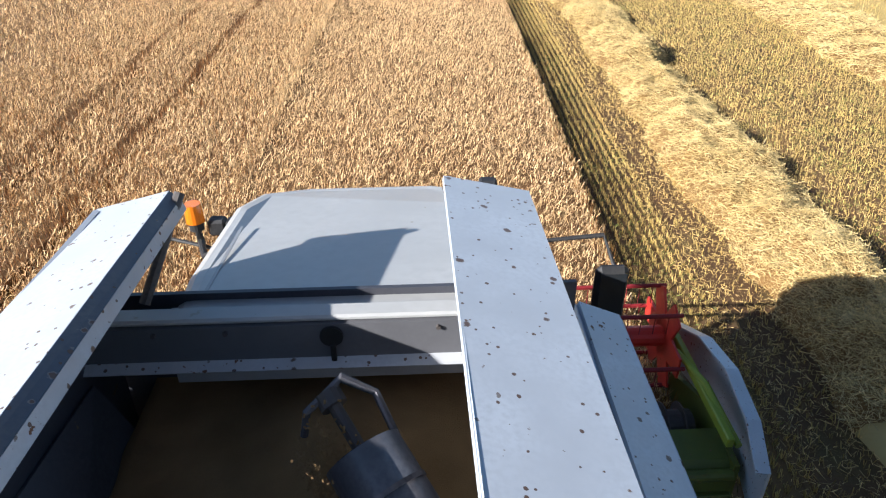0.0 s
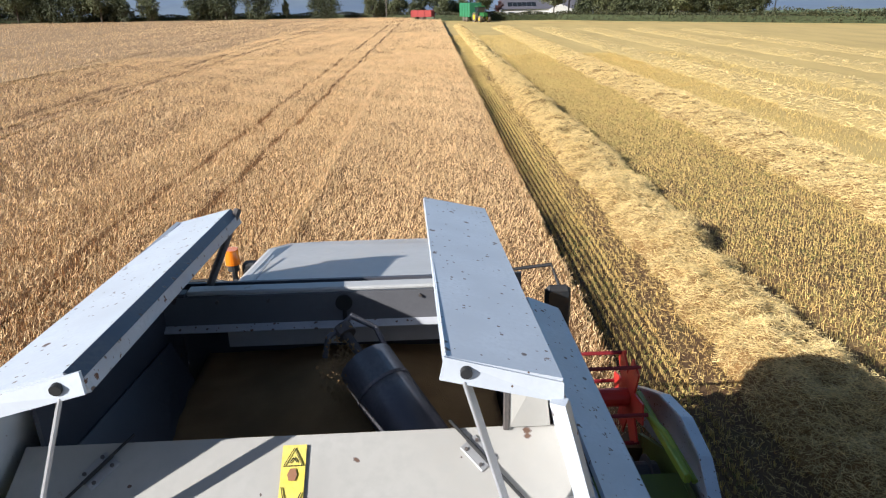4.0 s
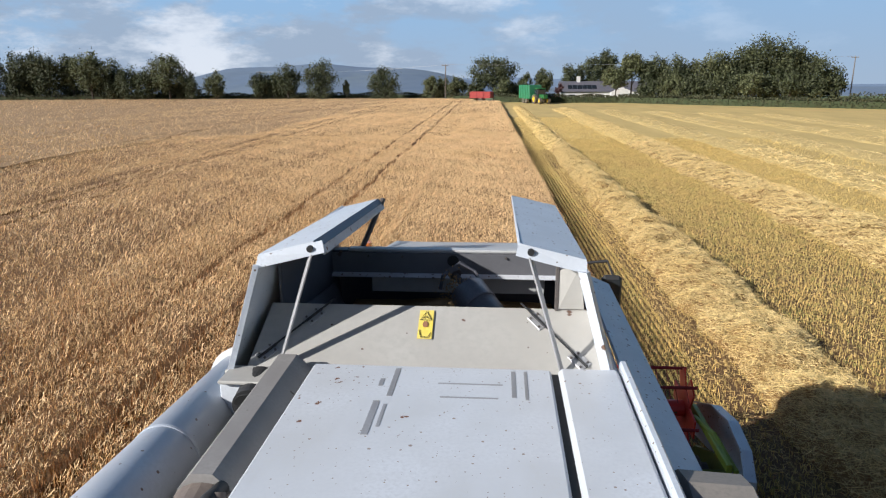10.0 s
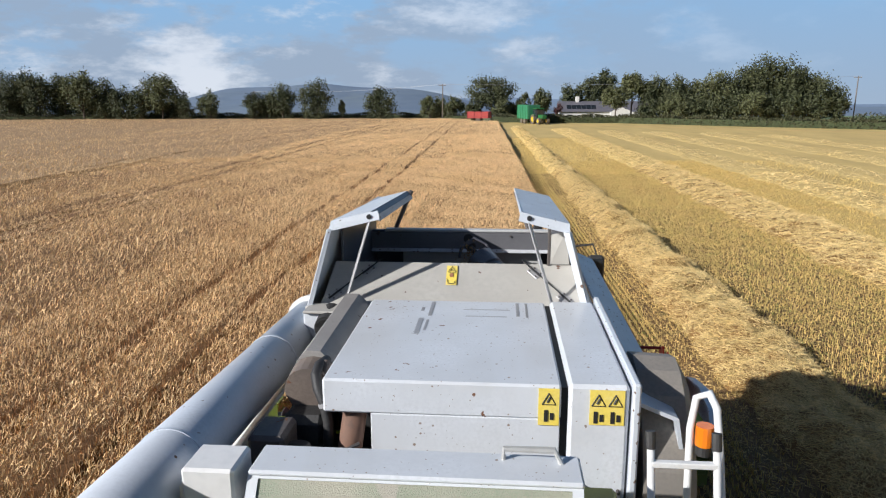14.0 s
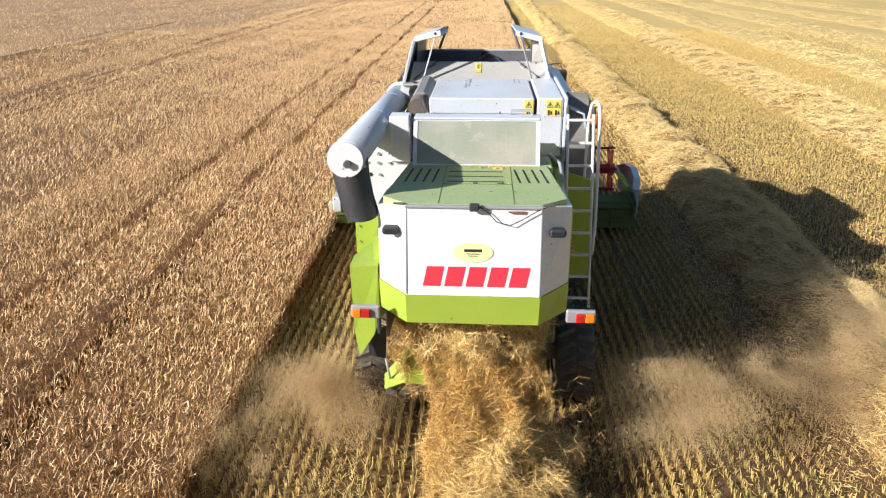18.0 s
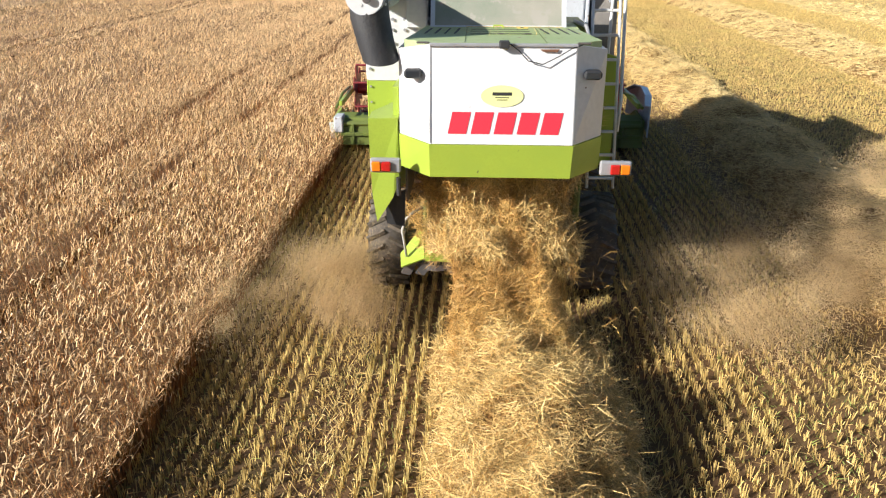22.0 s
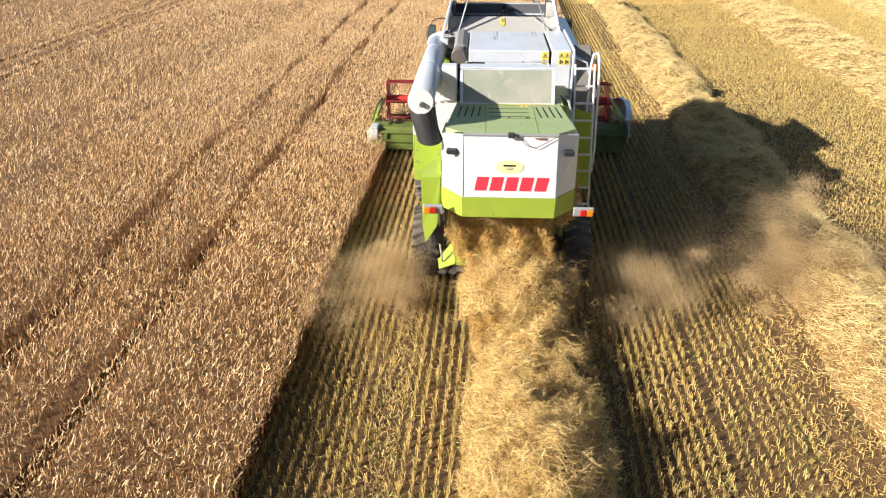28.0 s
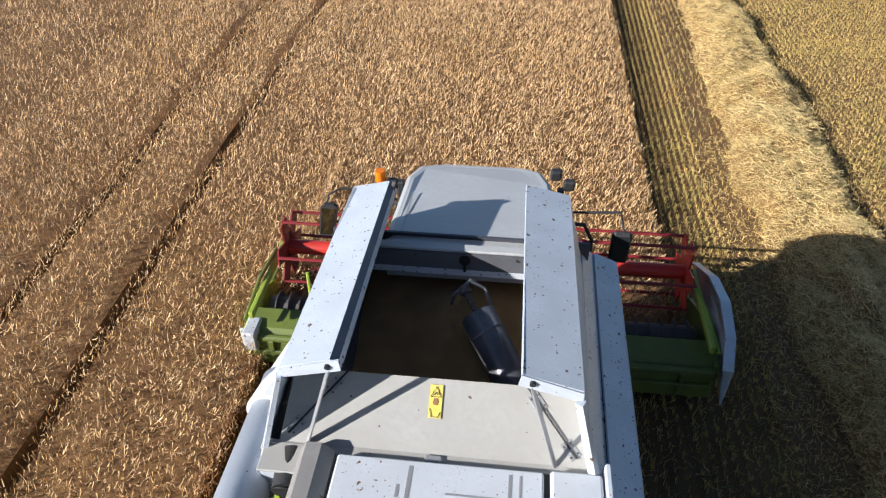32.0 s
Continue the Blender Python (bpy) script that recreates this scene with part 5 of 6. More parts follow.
bm = loft([[(x, y, roof_top(y) - d) for x, y in roof_plan] for d in (0.28, 0.07)] + [[(0.065 + (x - 0.065) * f, 5.47 + (y - 5.47) * (1 - (1 - f) * 0.5), roof_top(y) - d) for x, y in roof_plan] for f, d in ((0.975, 0.022), (0.93, 0.004), (0.88, 0.0))])
cab_roof = hp("cab_roof", bm, M_ROOF, "pale grey rounded cab roof")
hp("roof_seam", plate([(-0.50, 5.5, roof_top(5.5) + 0.002), (-0.486, 5.5, roof_top(5.5) + 0.002), (-0.49, 6.2, roof_top(6.2) + 0.002), (-0.504, 6.2, roof_top(6.2) + 0.002)], 0.004), M_GREY, parent=cab_roof)
hp("roof_seam", plate([(0.618, 5.5, roof_top(5.5) + 0.002), (0.63, 5.5, roof_top(5.5) + 0.002), (0.60, 6.2, roof_top(6.2) + 0.002), (0.588, 6.2, roof_top(6.2) + 0.002)], 0.004), M_GREY, parent=cab_roof)
hp("cab_shell", box(-0.70, 0.80, 5.5, 6.75, 1.75, 3.24, 0.06), M_GLASS, "dark tinted cab glass")
for x in (-0.70, 0.80):
    for y in (5.52, 6.72):
        hp("cab_pillar", box(x - 0.03, x + 0.03, y - 0.04, y + 0.04, 1.75, 3.24, 0.01), M_BLACK)
hp("cab_base", box(-0.78, 0.84, 5.3, 6.75, 0.95, 1.76, 0.04), M_IRON)
# beacon, roof lamps, mirrors
bc = hp("beacon_arm", pipe([(-0.62, 6.2, 3.35), (-0.78, 6.4, 3.2), (-0.88, 6.68, 3.12), (-0.89, 6.69, 3.22)], 0.016), M_BLACK)
hp("beacon", rod((-0.89, 6.69, 3.25), (-0.89, 6.69, 3.36), 0.052, seg=18, r2=0.045), M_AMBER, "amber rotating beacon")
hp("beacon_base", rod((-0.89, 6.69, 3.20), (-0.89, 6.69, 3.25), 0.04, seg=16), M_BLACK)
for x, y, z in ((-0.78, 6.72, 3.20), (0.74, 6.72, 3.40), (0.86, 6.62, 3.36)):
    hp("roof_lamp", box(x - 0.05, x + 0.05, y - 0.04, y + 0.04, z - 0.05, z + 0.05, 0.015), M_BLACK, "black roof lamp")
hp("mirror_arm", pipe([(0.74, 6.1, 3.33), (0.98, 6.12, 3.30), (1.06, 6.10, 3.15), (1.06, 6.08, 2.8)], 0.017), M_BLACK)
hp("mirror_arm", pipe([(0.80, 6.35, 3.25), (1.30, 6.30, 3.32), (1.33, 6.16, 3.22)], 0.010), M_BLACK)
mr = hp("mirror", box(1.23, 1.40, 6.10, 6.17, 2.90, 3.24, 0.04), M_BLACK, "black wing mirror")
hp("mirror_glass", box(1.25, 1.38, 6.092, 6.098, 2.93, 3.21, 0), M_GLASS, parent=mr)
hp("mirror_arm", pipe([(-0.72, 6.6, 3.1), (-1.05, 6.72, 3.12), (-1.30, 6.70, 3.12), (-1.40, 6.64, 3.08), (-1.42, 6.57, 2.96)], 0.011), M_BLACK)
hp("mirror_arm", pipe([(-0.72, 6.5, 2.7), (-1.1, 6.6, 2.76), (-1.36, 6.57, 2.82)], 0.010), M_BLACK)
mr = hp("mirror", plate([(-1.51, 6.51, 2.68), (-1.36, 6.51, 2.68), (-1.31, 6.55, 3.00), (-1.34, 6.55, 3.03), (-1.43, 6.55, 3.03), (-1.47, 6.55, 2.99)], 0.045), M_BLACK, "wing mirror that shows the crop")
hp("mirror_glass", plate([(-1.495, 6.508, 2.70), (-1.37, 6.508, 2.70), (-1.325, 6.544, 2.985), (-1.455, 6.544, 2.985)], 0.004), M_MIRROR, parent=mr)
# ladder at the right rear
M_LADDER = mat("white_ladder_paint", (0.70, 0.70, 0.69), 0.45, vary=(0.60, 0.59, 0.57), scale=6, chips=(0.28, 0.2, 0.14), chip_at=0.70, chip_scale=20)
lad = lambda x, z: (x + 0.02 * (3.34 - z) / 1.9, 1.76 - 0.50 * (3.34 - z) / 1.91, z)
for x in (0.955, 1.225):
    hp("ladder_rail", rod(lad(x, 1.38), lad(x, 3.44), 0.016, seg=10), M_LADDER, smooth=True)
for x in (0.955, 1.225):
    hp("rail_cap", rod(lad(x, 3.40), lad(x, 3.47), 0.021, seg=12), M_BLACK, "black rubber rail cap")
hp("ladder_loop", pipe([lad(1.245, 1.95), lad(1.27, 2.25), (1.325, 1.86, 2.8), (1.345, 2.08, 3.2), (1.345, 2.18, 3.40), (1.325, 2.24, 3.45), (1.27, 2.26, 3.42), (1.24, 2.22, 3.28), (1.22, 2.1, 2.7), (1.21, 2.0, 2.3)], 0.018, seg=10), M_LADDER, smooth=True)
for k in range(9):
    z = 3.34 - 0.232 * k
    p, q = lad(0.955, z), lad(1.225, z)
    hp("ladder_rung", box(p[0], q[0], p[1] - 0.016, p[1] + 0.016, z - 0.013, z + 0.013, 0.004), M_LADDER)
hp("rear_panel", plate([(0.85, 1.98, 1.42), (1.33, 1.98, 1.42), (1.33, 1.98, 2.60), (0.85, 1.98, 2.75)], 0.03), M_GREEN, "dull lime-green rear side panel")
sign(0.99, 1.06, 1.93, 2.12, 1.974, ((1.025, 2.07, "tri"), (1.025, 1.98, "bar")))
hp("lamp_base", rod((1.30, 2.19, 3.16), (1.30, 2.19, 3.21), 0.036, seg=14), M_BLACK)
hp("marker_lamp", rod((1.30, 2.19, 3.21), (1.30, 2.19, 3.31), 0.042, seg=14), M_AMBER, "small orange marker lamp")
# handrails on the left platform
hp("handrail", pipe([(-1.20, 5.55, 1.8), (-1.21, 5.60, 2.45), (-1.22, 5.66, 2.62), (-1.25, 5.74, 2.70), (-1.30, 5.80, 2.66), (-1.33, 5.84, 2.50), (-1.34, 5.86, 1.82)], 0.019, seg=10), M_LADDER, "white hooked handrail", smooth=True)
hp("handrail", pipe([(-1.20, 6.05, 1.82), (-1.20, 6.12, 2.60), (-1.19, 6.16, 2.84), (-1.15, 6.20, 2.95), (-1.08, 6.24, 2.98), (-1.00, 6.28, 2.94)], 0.019, seg=10), M_LADDER, "white hooked handrail", smooth=True)
hp("chain", pipe([(-1.33, 5.84, 2.5), (-1.40, 5.95, 2.30), (-1.45, 6.05, 2.26), (-1.50, 6.15, 2.40)], 0.008, seg=5), M_GALV, "sagging safety chain")
hp("step_panel", box(-1.52, -1.40, 3.9, 5.6, 1.45, 1.62, 0.02), M_GREEN, "lime-green step panel")
hp("platform", box(-1.45, -0.9, 4.7, 6.4, 1.75, 1.82, 0.01), M_IRON)


# wheels
def wheel(name, x, y, r, w, label):
    hub = hp(name, rod((-w * 0.46, 0, 0), (w * 0.46, 0, 0), r * 0.5, seg=24), M_HOOD if r < 0.7 else M_RED, label)
    prof = [(-0.5, 0.55), (-0.5, 0.86), (-0.40, 0.97), (0.0, 1.0), (0.40, 0.97), (0.5, 0.86), (0.5, 0.55)]
    rings = [[(u * w, math.cos(a) * v * r * 0.97, math.sin(a) * v * r * 0.97) for u, v in prof] for a in [k * math.tau / 40 for k in range(41)]]
    ty = bmesh.new()
    vs = [[ty.verts.new(p) for p in rg] for rg in rings[:-1]]
    for k in range(40):
        for i in range(len(prof) - 1):
            ty.faces.new((vs[k][i], vs[k][i + 1], vs[(k + 1) % 40][i + 1], vs[(k + 1) % 40][i]))
    bmesh.ops.recalc_face_normals(ty, faces=ty.faces)
    part("tyre", ty, M_TYRE, hub, "dusty black lugged tyre", True)
    # lugs, each on the mesh of its side
    for s in (-1, 1):
        lug = rod((0.02 * s, r * 0.985, 0), (s * w * 0.5, math.cos(0.16) * r * 0.95, math.sin(0.16) * r * 0.95), 0.03, seg=4)
        first = part("lug", lug, M_TYRE, hub)
        for k in range(22):
            o = first if k == 0 else new("lug", first.data)
            o.parent = hub
            o.matrix_local = Matrix.Rotation((k + (0.5 if s > 0 else 0)) * math.tau / 22, 4, "X")
    hub.location = (x, y, r)
    return hub


wheels = [wheel("front_wheel", s * 1.28, 4.75, 0.86, 0.62, "large front drive wheel") for s in (-1, 1)] + [wheel("rear_wheel", s * 1.16, 1.75, 0.56, 0.42, "small rear steering wheel") for s in (-1, 1)]
hp("rear_axle", box(-1.05, 1.05, 1.6, 1.9, 0.48, 0.68, 0.03), M_IRON)
arc = [k * math.pi / 12 for k in range(13)]
hp("side_housing", loft([[(x, 2.66 + math.cos(a) * ry, 2.58 + math.sin(a) * rz) for a in arc] + [(x, 2.66 - ry, 1.9), (x, 2.66 + ry, 1.9)] for x, ry, rz in ((1.035, 0.50, 0.90), (1.26, 0.49, 0.89), (1.31, 0.44, 0.80))]), mat("dull_grey_plastic", (0.20, 0.185, 0.165), 0.6, vary=(0.27, 0.24, 0.205), scale=3), "dark rounded side housing")
# spreader plate at the left rear
spreader = hp("chaff_spreader", plate([(-0.66, 0.34, 0.96), (-0.30, 0.36, 0.94), (-0.30, 0.72, 1.14), (-0.70, 0.66, 1.16)], 0.03), M_GREEN, "lime-green bent chaff spreader hood")
hp("spreader_skirt", plate([(-0.66, 0.335, 0.965), (-0.66, 0.34, 0.93), (-0.30, 0.36, 0.91), (-0.30, 0.355, 0.945)], 0.015), M_GREEN, parent=spreader)
hp("spreader_wing", plate([(-0.67, 0.34, 0.96), (-0.71, 0.66, 1.16), (-0.92, 0.50, 0.93), (-0.90, 0.34, 0.86)], 0.02), M_GREEN, "pale lime-green side wing", parent=spreader)
for x, lean in ((-0.78, 0.10), (-0.62, 0.12), (-0.46, -0.06)):
    hp("spreader_fin", plate([(x - 0.05, 0.42, 0.92), (x + 0.06, 0.42, 0.92), (x + 0.06 - lean, 0.44, 0.74), (x - 0.03 - lean, 0.44, 0.76)], 0.03), M_IRON, parent=spreader)
hp("spreader_disc", rod((-0.56, 0.62, 0.80), (-0.56, 0.62, 0.86), 0.24, seg=20), M_IRON, parent=spreader)
hp("spreader_bar", rod((-0.50, 0.40, 0.83), (-0.28, 0.42, 0.82), 0.014, seg=8), M_IRON, parent=spreader)
hp("spreader_pipe", pipe([(-0.85, 0.42, 0.94), (-0.87, 0.40, 1.10), (-0.885, 0.40, 1.22), (-0.86, 0.42, 1.32), (-0.78, 0.48, 1.38), (-0.70, 0.56, 1.40)], 0.013, seg=8), M_CREAM, "bent pale yellow pipe", smooth=True)
hp("yellow_lever", pipe([(-1.46, 5.75, 1.2), (-1.50, 5.95, 1.9), (-1.56, 6.15, 2.5)], 0.018), M_GREEN, "yellow-green lever")

# header
HL, HR = -2.82, 2.86
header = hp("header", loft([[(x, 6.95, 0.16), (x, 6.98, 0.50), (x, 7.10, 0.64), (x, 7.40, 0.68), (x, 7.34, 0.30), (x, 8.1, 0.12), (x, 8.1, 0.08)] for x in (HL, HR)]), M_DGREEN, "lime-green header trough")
hp("beam", rod((HL, 7.0, 0.56), (HR, 7.0, 0.56), 0.05, seg=12), M_DGREEN, parent=header)
hp("feed_auger", rod((HL + 0.1, 7.66, 0.42), (HR - 0.1, 7.66, 0.42), 0.17, seg=18), M_IRON, parent=header)
for k in range(34):
    x = HL + 0.2 + k * 0.16
    hp("flight", rod((x, 7.66, 0.42), (x + 0.012, 7.66, 0.42), 0.24, seg=16), M_IRON, parent=header)
hp("knife_bar", box(HL, HR, 8.10, 8.18, 0.07, 0.10, 0.005), M_IRON, parent=header)
for k in range(36):
    x = HL + 0.08 + k * 0.158
    hp("finger", rod((x, 8.14, 0.09), (x, 8.30, 0.075), 0.014, seg=5, r2=0.003), M_IRON, parent=header)
hp("feeder_house", loft([[(-0.6, 7.1, 0.25), (0.6, 7.1, 0.25), (0.6, 7.1, 0.9), (-0.6, 7.1, 0.9)], [(-0.55, 5.0, 0.9), (0.55, 5.0, 0.9), (0.55, 5.0, 1.6), (-0.55, 5.0, 1.6)]]), M_DGREEN)
hp("end_plate", plate([(HL, 7.0, 0.15), (HL, 7.0, 0.66), (HL, 7.7, 0.70), (HL, 8.5, 0.35), (HL, 8.75, 0.12)][::-1], 0.05), M_GREEN, parent=header)
# right end plate in darker green, as the side away from the sun
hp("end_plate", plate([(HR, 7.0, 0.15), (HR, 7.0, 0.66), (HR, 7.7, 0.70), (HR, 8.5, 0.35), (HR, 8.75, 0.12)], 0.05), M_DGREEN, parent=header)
hp("end_box", box(HL - 0.03, HL + 0.14, 6.90, 7.22, 0.40, 0.70, 0.02), M_LIP, parent=header, label="white end box")
hp("end_cap", box(-2.98, -2.83, 7.12, 7.16, 0.24, 0.54, 0.01), M_HOOD, "white end cap", parent=header)
hp("divider", plate([(-2.9, 7.3, 0.5), (-2.86, 8.3, 0.55), (-2.86, 8.9, 0.12), (-2.9, 7.3, 0.15)], 0.04), M_DGREEN, parent=header)
# curved white divider in three panels at the right end
cur = [(2.90, 6.62), (2.99, 7.05), (3.03, 7.6), (3.0, 8.1), (2.90, 8.6)]
for (xa, ya), (xb, yb), ha, hb in zip(cur, cur[1:], (1.02, 1.12, 1.16, 1.1), (1.12, 1.16, 1.1, 0.9)):
    hp("divider_panel", plate([(xa, ya, 0.45), (xb, yb, 0.45), (xb, yb, hb), (xa, ya, ha)], 0.02), M_WHITE2, "scuffed white curved divider panel", parent=header)
    hp("divider_panel", plate([(xa, ya, ha), (xb, yb, hb), (xb - 0.12, yb, hb + 0.02), (xa - 0.12, ya, ha + 0.02)], 0.02), M_WHITE2, "scuffed white curved divider panel", parent=header)
hp("divider_brace", pipe([(2.84, 7.0, 0.9), (2.78, 7.6, 1.0), (2.7, 8.1, 0.95)], 0.03), M_GREEN, parent=header)
hp("divider_brace", pipe([(-2.80, 7.0, 0.85), (-2.78, 7.6, 1.0), (-2.74, 8.2, 1.0)], 0.025), M_DGREEN, parent=header)
hp("reel_arm", box(2.74, 2.80, 7.0, 8.4, 0.88, 0.98, 0.01), M_GREEN, parent=header)
hp("reel_arm", box(-2.74, -2.68, 7.0, 8.4, 0.88, 0.98, 0.01), M_GREEN, parent=header)

for x, z in ((-2.5, 0.5), (-1.6, 0.5), (1.6, 0.5), (2.5, 0.5)):
    hp("trough_rib", box(x - 0.03, x + 0.03, 6.93, 7.0, 0.18, 0.56, 0.01), M_DGREEN, parent=header)
hp("trough_rail", box(HL, HR, 6.92, 6.97, 0.33, 0.40, 0.01), M_DGREEN, parent=header)
for k in range(4):
    hp("hydraulic_hose", pipe([(-1.05 - 0.05 * k, 5.9, 1.3), (-1.3 - 0.06 * k, 6.5, 1.1 + 0.03 * k), (-1.5 - 0.05 * k, 6.95, 0.72)], 0.013, seg=6), M_BLACK)
# reel: turns in its own frame
RY, RZ, RR = 8.36, 0.93, 0.48
reel = hp("reel", rod((-2.62, 0, 0), (2.70, 0, 0), 0.10, seg=16), M_RED, "red header reel with tine bars")
reel.location = (0, RY, RZ)
for x, m in ((2.66, M_RED), (-2.60, M_DARKRED), (-0.9, M_RED), (0.9, M_RED)):
    for k in range(6):
        a = k * math.tau / 6
        w = 0.09
        d, e = Vector((0, math.cos(a), math.sin(a))), Vector((0, -math.sin(a), math.cos(a)))
        wide = 0.14 if abs(x) > 2 else 0.04
        part("reel_spider", plate([Vector((x, 0, 0)) + e * wide, Vector((x, 0, 0)) - e * wide, Vector((x, 0, 0)) + d * RR - e * wide * 0.8, Vector((x, 0, 0)) + d * RR + e * wide * 0.8], 0.02), m, reel)
bar = rod((-2.62, 0, 0), (2.70, 0, 0), 0.022, seg=6)
for k in range(42):
    x = -2.55 + k * 0.125
    rod((x, 0, 0), (x, 0.0, -0.2), 0.005, bar, 4)
for k in range(6):
    a = k * math.tau / 6
    b = part("tine_bar", bar.copy(), M_DARKRED, reel)
    b.location = (0, math.cos(a) * RR, math.sin(a) * RR)
bar.free()

# grain in the tank: a keyed thing of its own
gn = 36
gb = bmesh.new()
gv = [[gb.verts.new((-0.74 + 1.5 * i / gn, 4.13 + 1.38 * j / gn, 3.20 + 0.17 * math.exp(-((-0.74 + 1.5 * i / gn - 0.05) ** 2 + (4.13 + 1.38 * j / gn - 4.9) ** 2) / 0.16) + 0.01 * noise.noise((i * 0.3, j * 0.3, 0)))) for j in range(gn + 1)] for i in range(gn + 1)]
for i in range(gn):
    for j in range(gn):
        gb.faces.new((gv[i][j], gv[i + 1][j], gv[i + 1][j + 1], gv[i][j + 1]))
r = bmesh.ops.extrude_face_region(gb, geom=list(gb.faces))
bmesh.ops.translate(gb, verts=[g for g in r["geom"] if isinstance(g, bmesh.types.BMVert)], vec=(0, 0, -0.35))
bmesh.ops.recalc_face_normals(gb, faces=gb.faces)
grain = tagged(part("grain_heap", gb, M_GRAIN, smooth=True), "brown barley grain heaped in the harvester's tank", "grain", kind="stuff")

# straw that pours out under the hood: tangled sheets that close to a funnel, each swinging a little
# depth at the top and the bottom, middle and half width at the top and the bottom, heights, thickness, count, how upright
SHEETS = (
    (0.42, -0.12, -0.34, -0.06, 0.32, 0.26, 2.02, 0.35, 0.06, 9000, 1.1),
    (0.30, -0.24, 0.22, 0.24, 0.25, 0.30, 2.02, 0.30, 0.06, 8000, 1.1),
    (0.85, 0.55, 0.05, 0.05, 0.62, 0.45, 2.10, 0.90, 0.08, 5000, 0.7),
    (0.00, -0.45, 0.08, 0.24, 0.36, 0.62, 1.05, 0.20, 0.13, 10000, 0.5),
    (0.34, 0.20, 0.52, 0.68, 0.09, 0.10, 1.75, 0.45, 0.05, 1700, 2.4),
    (0.50, 0.42, -0.72, -0.62, 0.16, 0.20, 1.75, 0.80, 0.07, 1500, 0.8),
    (0.10, -0.35, 1.05, 1.35, 0.25, 0.45, 1.15, 0.15, 0.30, 50, 0.6),
)
curtains = []
for k, (ya, yb, xa, xb, wa, wb, zt, zb, dep, n, up) in enumerate(SHEETS):
    r = np.random.default_rng(80 + k)
    f = r.uniform(0, 1, n)
    c = np.stack([xa + (xb - xa) * f + (wa + (wb - wa) * f) * r.uniform(-1, 1, n), ya + (yb - ya) * f + r.normal(0, dep, n), zt + (zb - zt) * f], 1)
    # clumps, with folds between them
    c[:, 1] += 0.11 * np.sin(c[:, 0] * 11 + k) * np.sin(c[:, 2] * 6 + k * 2)
    c += np.stack([0.075 * np.sin(c[:, 2] * 9 + c[:, 0] * 17), np.zeros(n), 0.075 * np.sin(c[:, 0] * 15 + c[:, 2] * 7 + k)], 1)
    d = np.stack([r.normal(0, 0.7, n), r.normal(0, 0.5, n), r.normal(0, up, n)], 1)
    d *= r.uniform(0.08, 0.36, (n, 1)) / np.linalg.norm(d, axis=1, keepdims=True)
    o = tagged(new("falling_straw", bar_mesh("falling_straw", *bent(c, d, 0.0044, r), [M_CURTAIN_SHADED])), "golden straw pouring from the harvester's rear", "straw", "falling straw", "stuff")
    curtains.append((o, 0.0, 0.0, k))


# chaff dust blown out on both sides: loose specks in billows that drift
def dust(centre, radii, n, seed):
    r = np.random.default_rng(seed)
    big = r.normal(0, 0.5, (7, 3))
    small = big[r.integers(0, 7, 60)] + r.normal(0, 0.30, (60, 3))
    share = r.dirichlet(np.full(60, 0.7))
    k = r.choice(60, n, p=share)
    p = (small[k] + r.normal(0, 1, (n, 3)) * r.uniform(0.10, 0.30, 60)[k][:, None]) * np.array(radii)
    p[:, 2] = np.abs(p[:, 2] + centre[2] - 0.03) - centre[2] + 0.03
    t = r.normal(size=(n, 3))
    t *= 0.0076 / np.linalg.norm(t, axis=1, keepdims=True)
    me = bar_mesh("dust_puff", *blade_arrays(p - t / 2, p + t / 2, 0.0066, r), [M_DUST])
    return tagged(new("dust_puff", me), "pale chaff dust blown up beside the harvester", "dust", "dust puffs", "stuff"), centre


puffs = [dust((-1.6, 0.9, 0.55), (0.62, 0.7, 0.50), 52000, 1), dust((-1.45, 0.4, 0.42), (0.5, 0.6, 0.38), 26000, 2), dust((-2.25, 0.2, 0.55), (0.5, 0.7, 0.42), 24000, 3),
         dust((1.9, 0.9, 0.50), (0.6, 0.8, 0.42), 30000, 4), dust((2.8, 0.7, 0.65), (0.75, 0.8, 0.55), 66000, 5), dust((3.9, 0.9, 0.75), (0.85, 0.9, 0.6), 84000, 6), dust((4.9, 1.8, 0.85), (0.8, 1.0, 0.6), 52000, 7)]

# ---- field edge and distance ----
def leaf_crown(centre, radii, count, size, r, seed):
    """Small leaf blades in clumps round an uneven crown."""
    k = max(8, count // 60)
    d = r.normal(size=(k, 3))
    d /= np.linalg.norm(d, axis=1, keepdims=True)
    clump = d * r.uniform(0.35, 1.05, (k, 1)) * np.array(radii)
    i = r.integers(0, k, count)
    p = clump[i] + r.normal(0, 0.145, (count, 3)) * np.array(radii) + np.array(centre)
    t = r.normal(size=(count, 3))
    t *= size / np.linalg.norm(t, axis=1, keepdims=True)
    return blade_arrays(p - t / 2, p + t / 2, size * 0.8, r)


M_LEAF = mat("tree_leaves", (0.052, 0.063, 0.024), 0.7, vary=(0.085, 0.09, 0.036), scale=0.25, fine=2, island=0.45)
M_LEAF2 = mat("dull_leaves", (0.095, 0.105, 0.042), 0.7, vary=(0.12, 0.125, 0.05), scale=0.25, fine=2, island=0.45)
M_COPPER = mat("copper_leaves", (0.07, 0.025, 0.03), 0.7, vary=(0.09, 0.04, 0.03), scale=0.3, island=0.4)
M_BARK = mat("bark", (0.10, 0.08, 0.06), 0.9, vary=(0.06, 0.05, 0.04), bump=0.5)


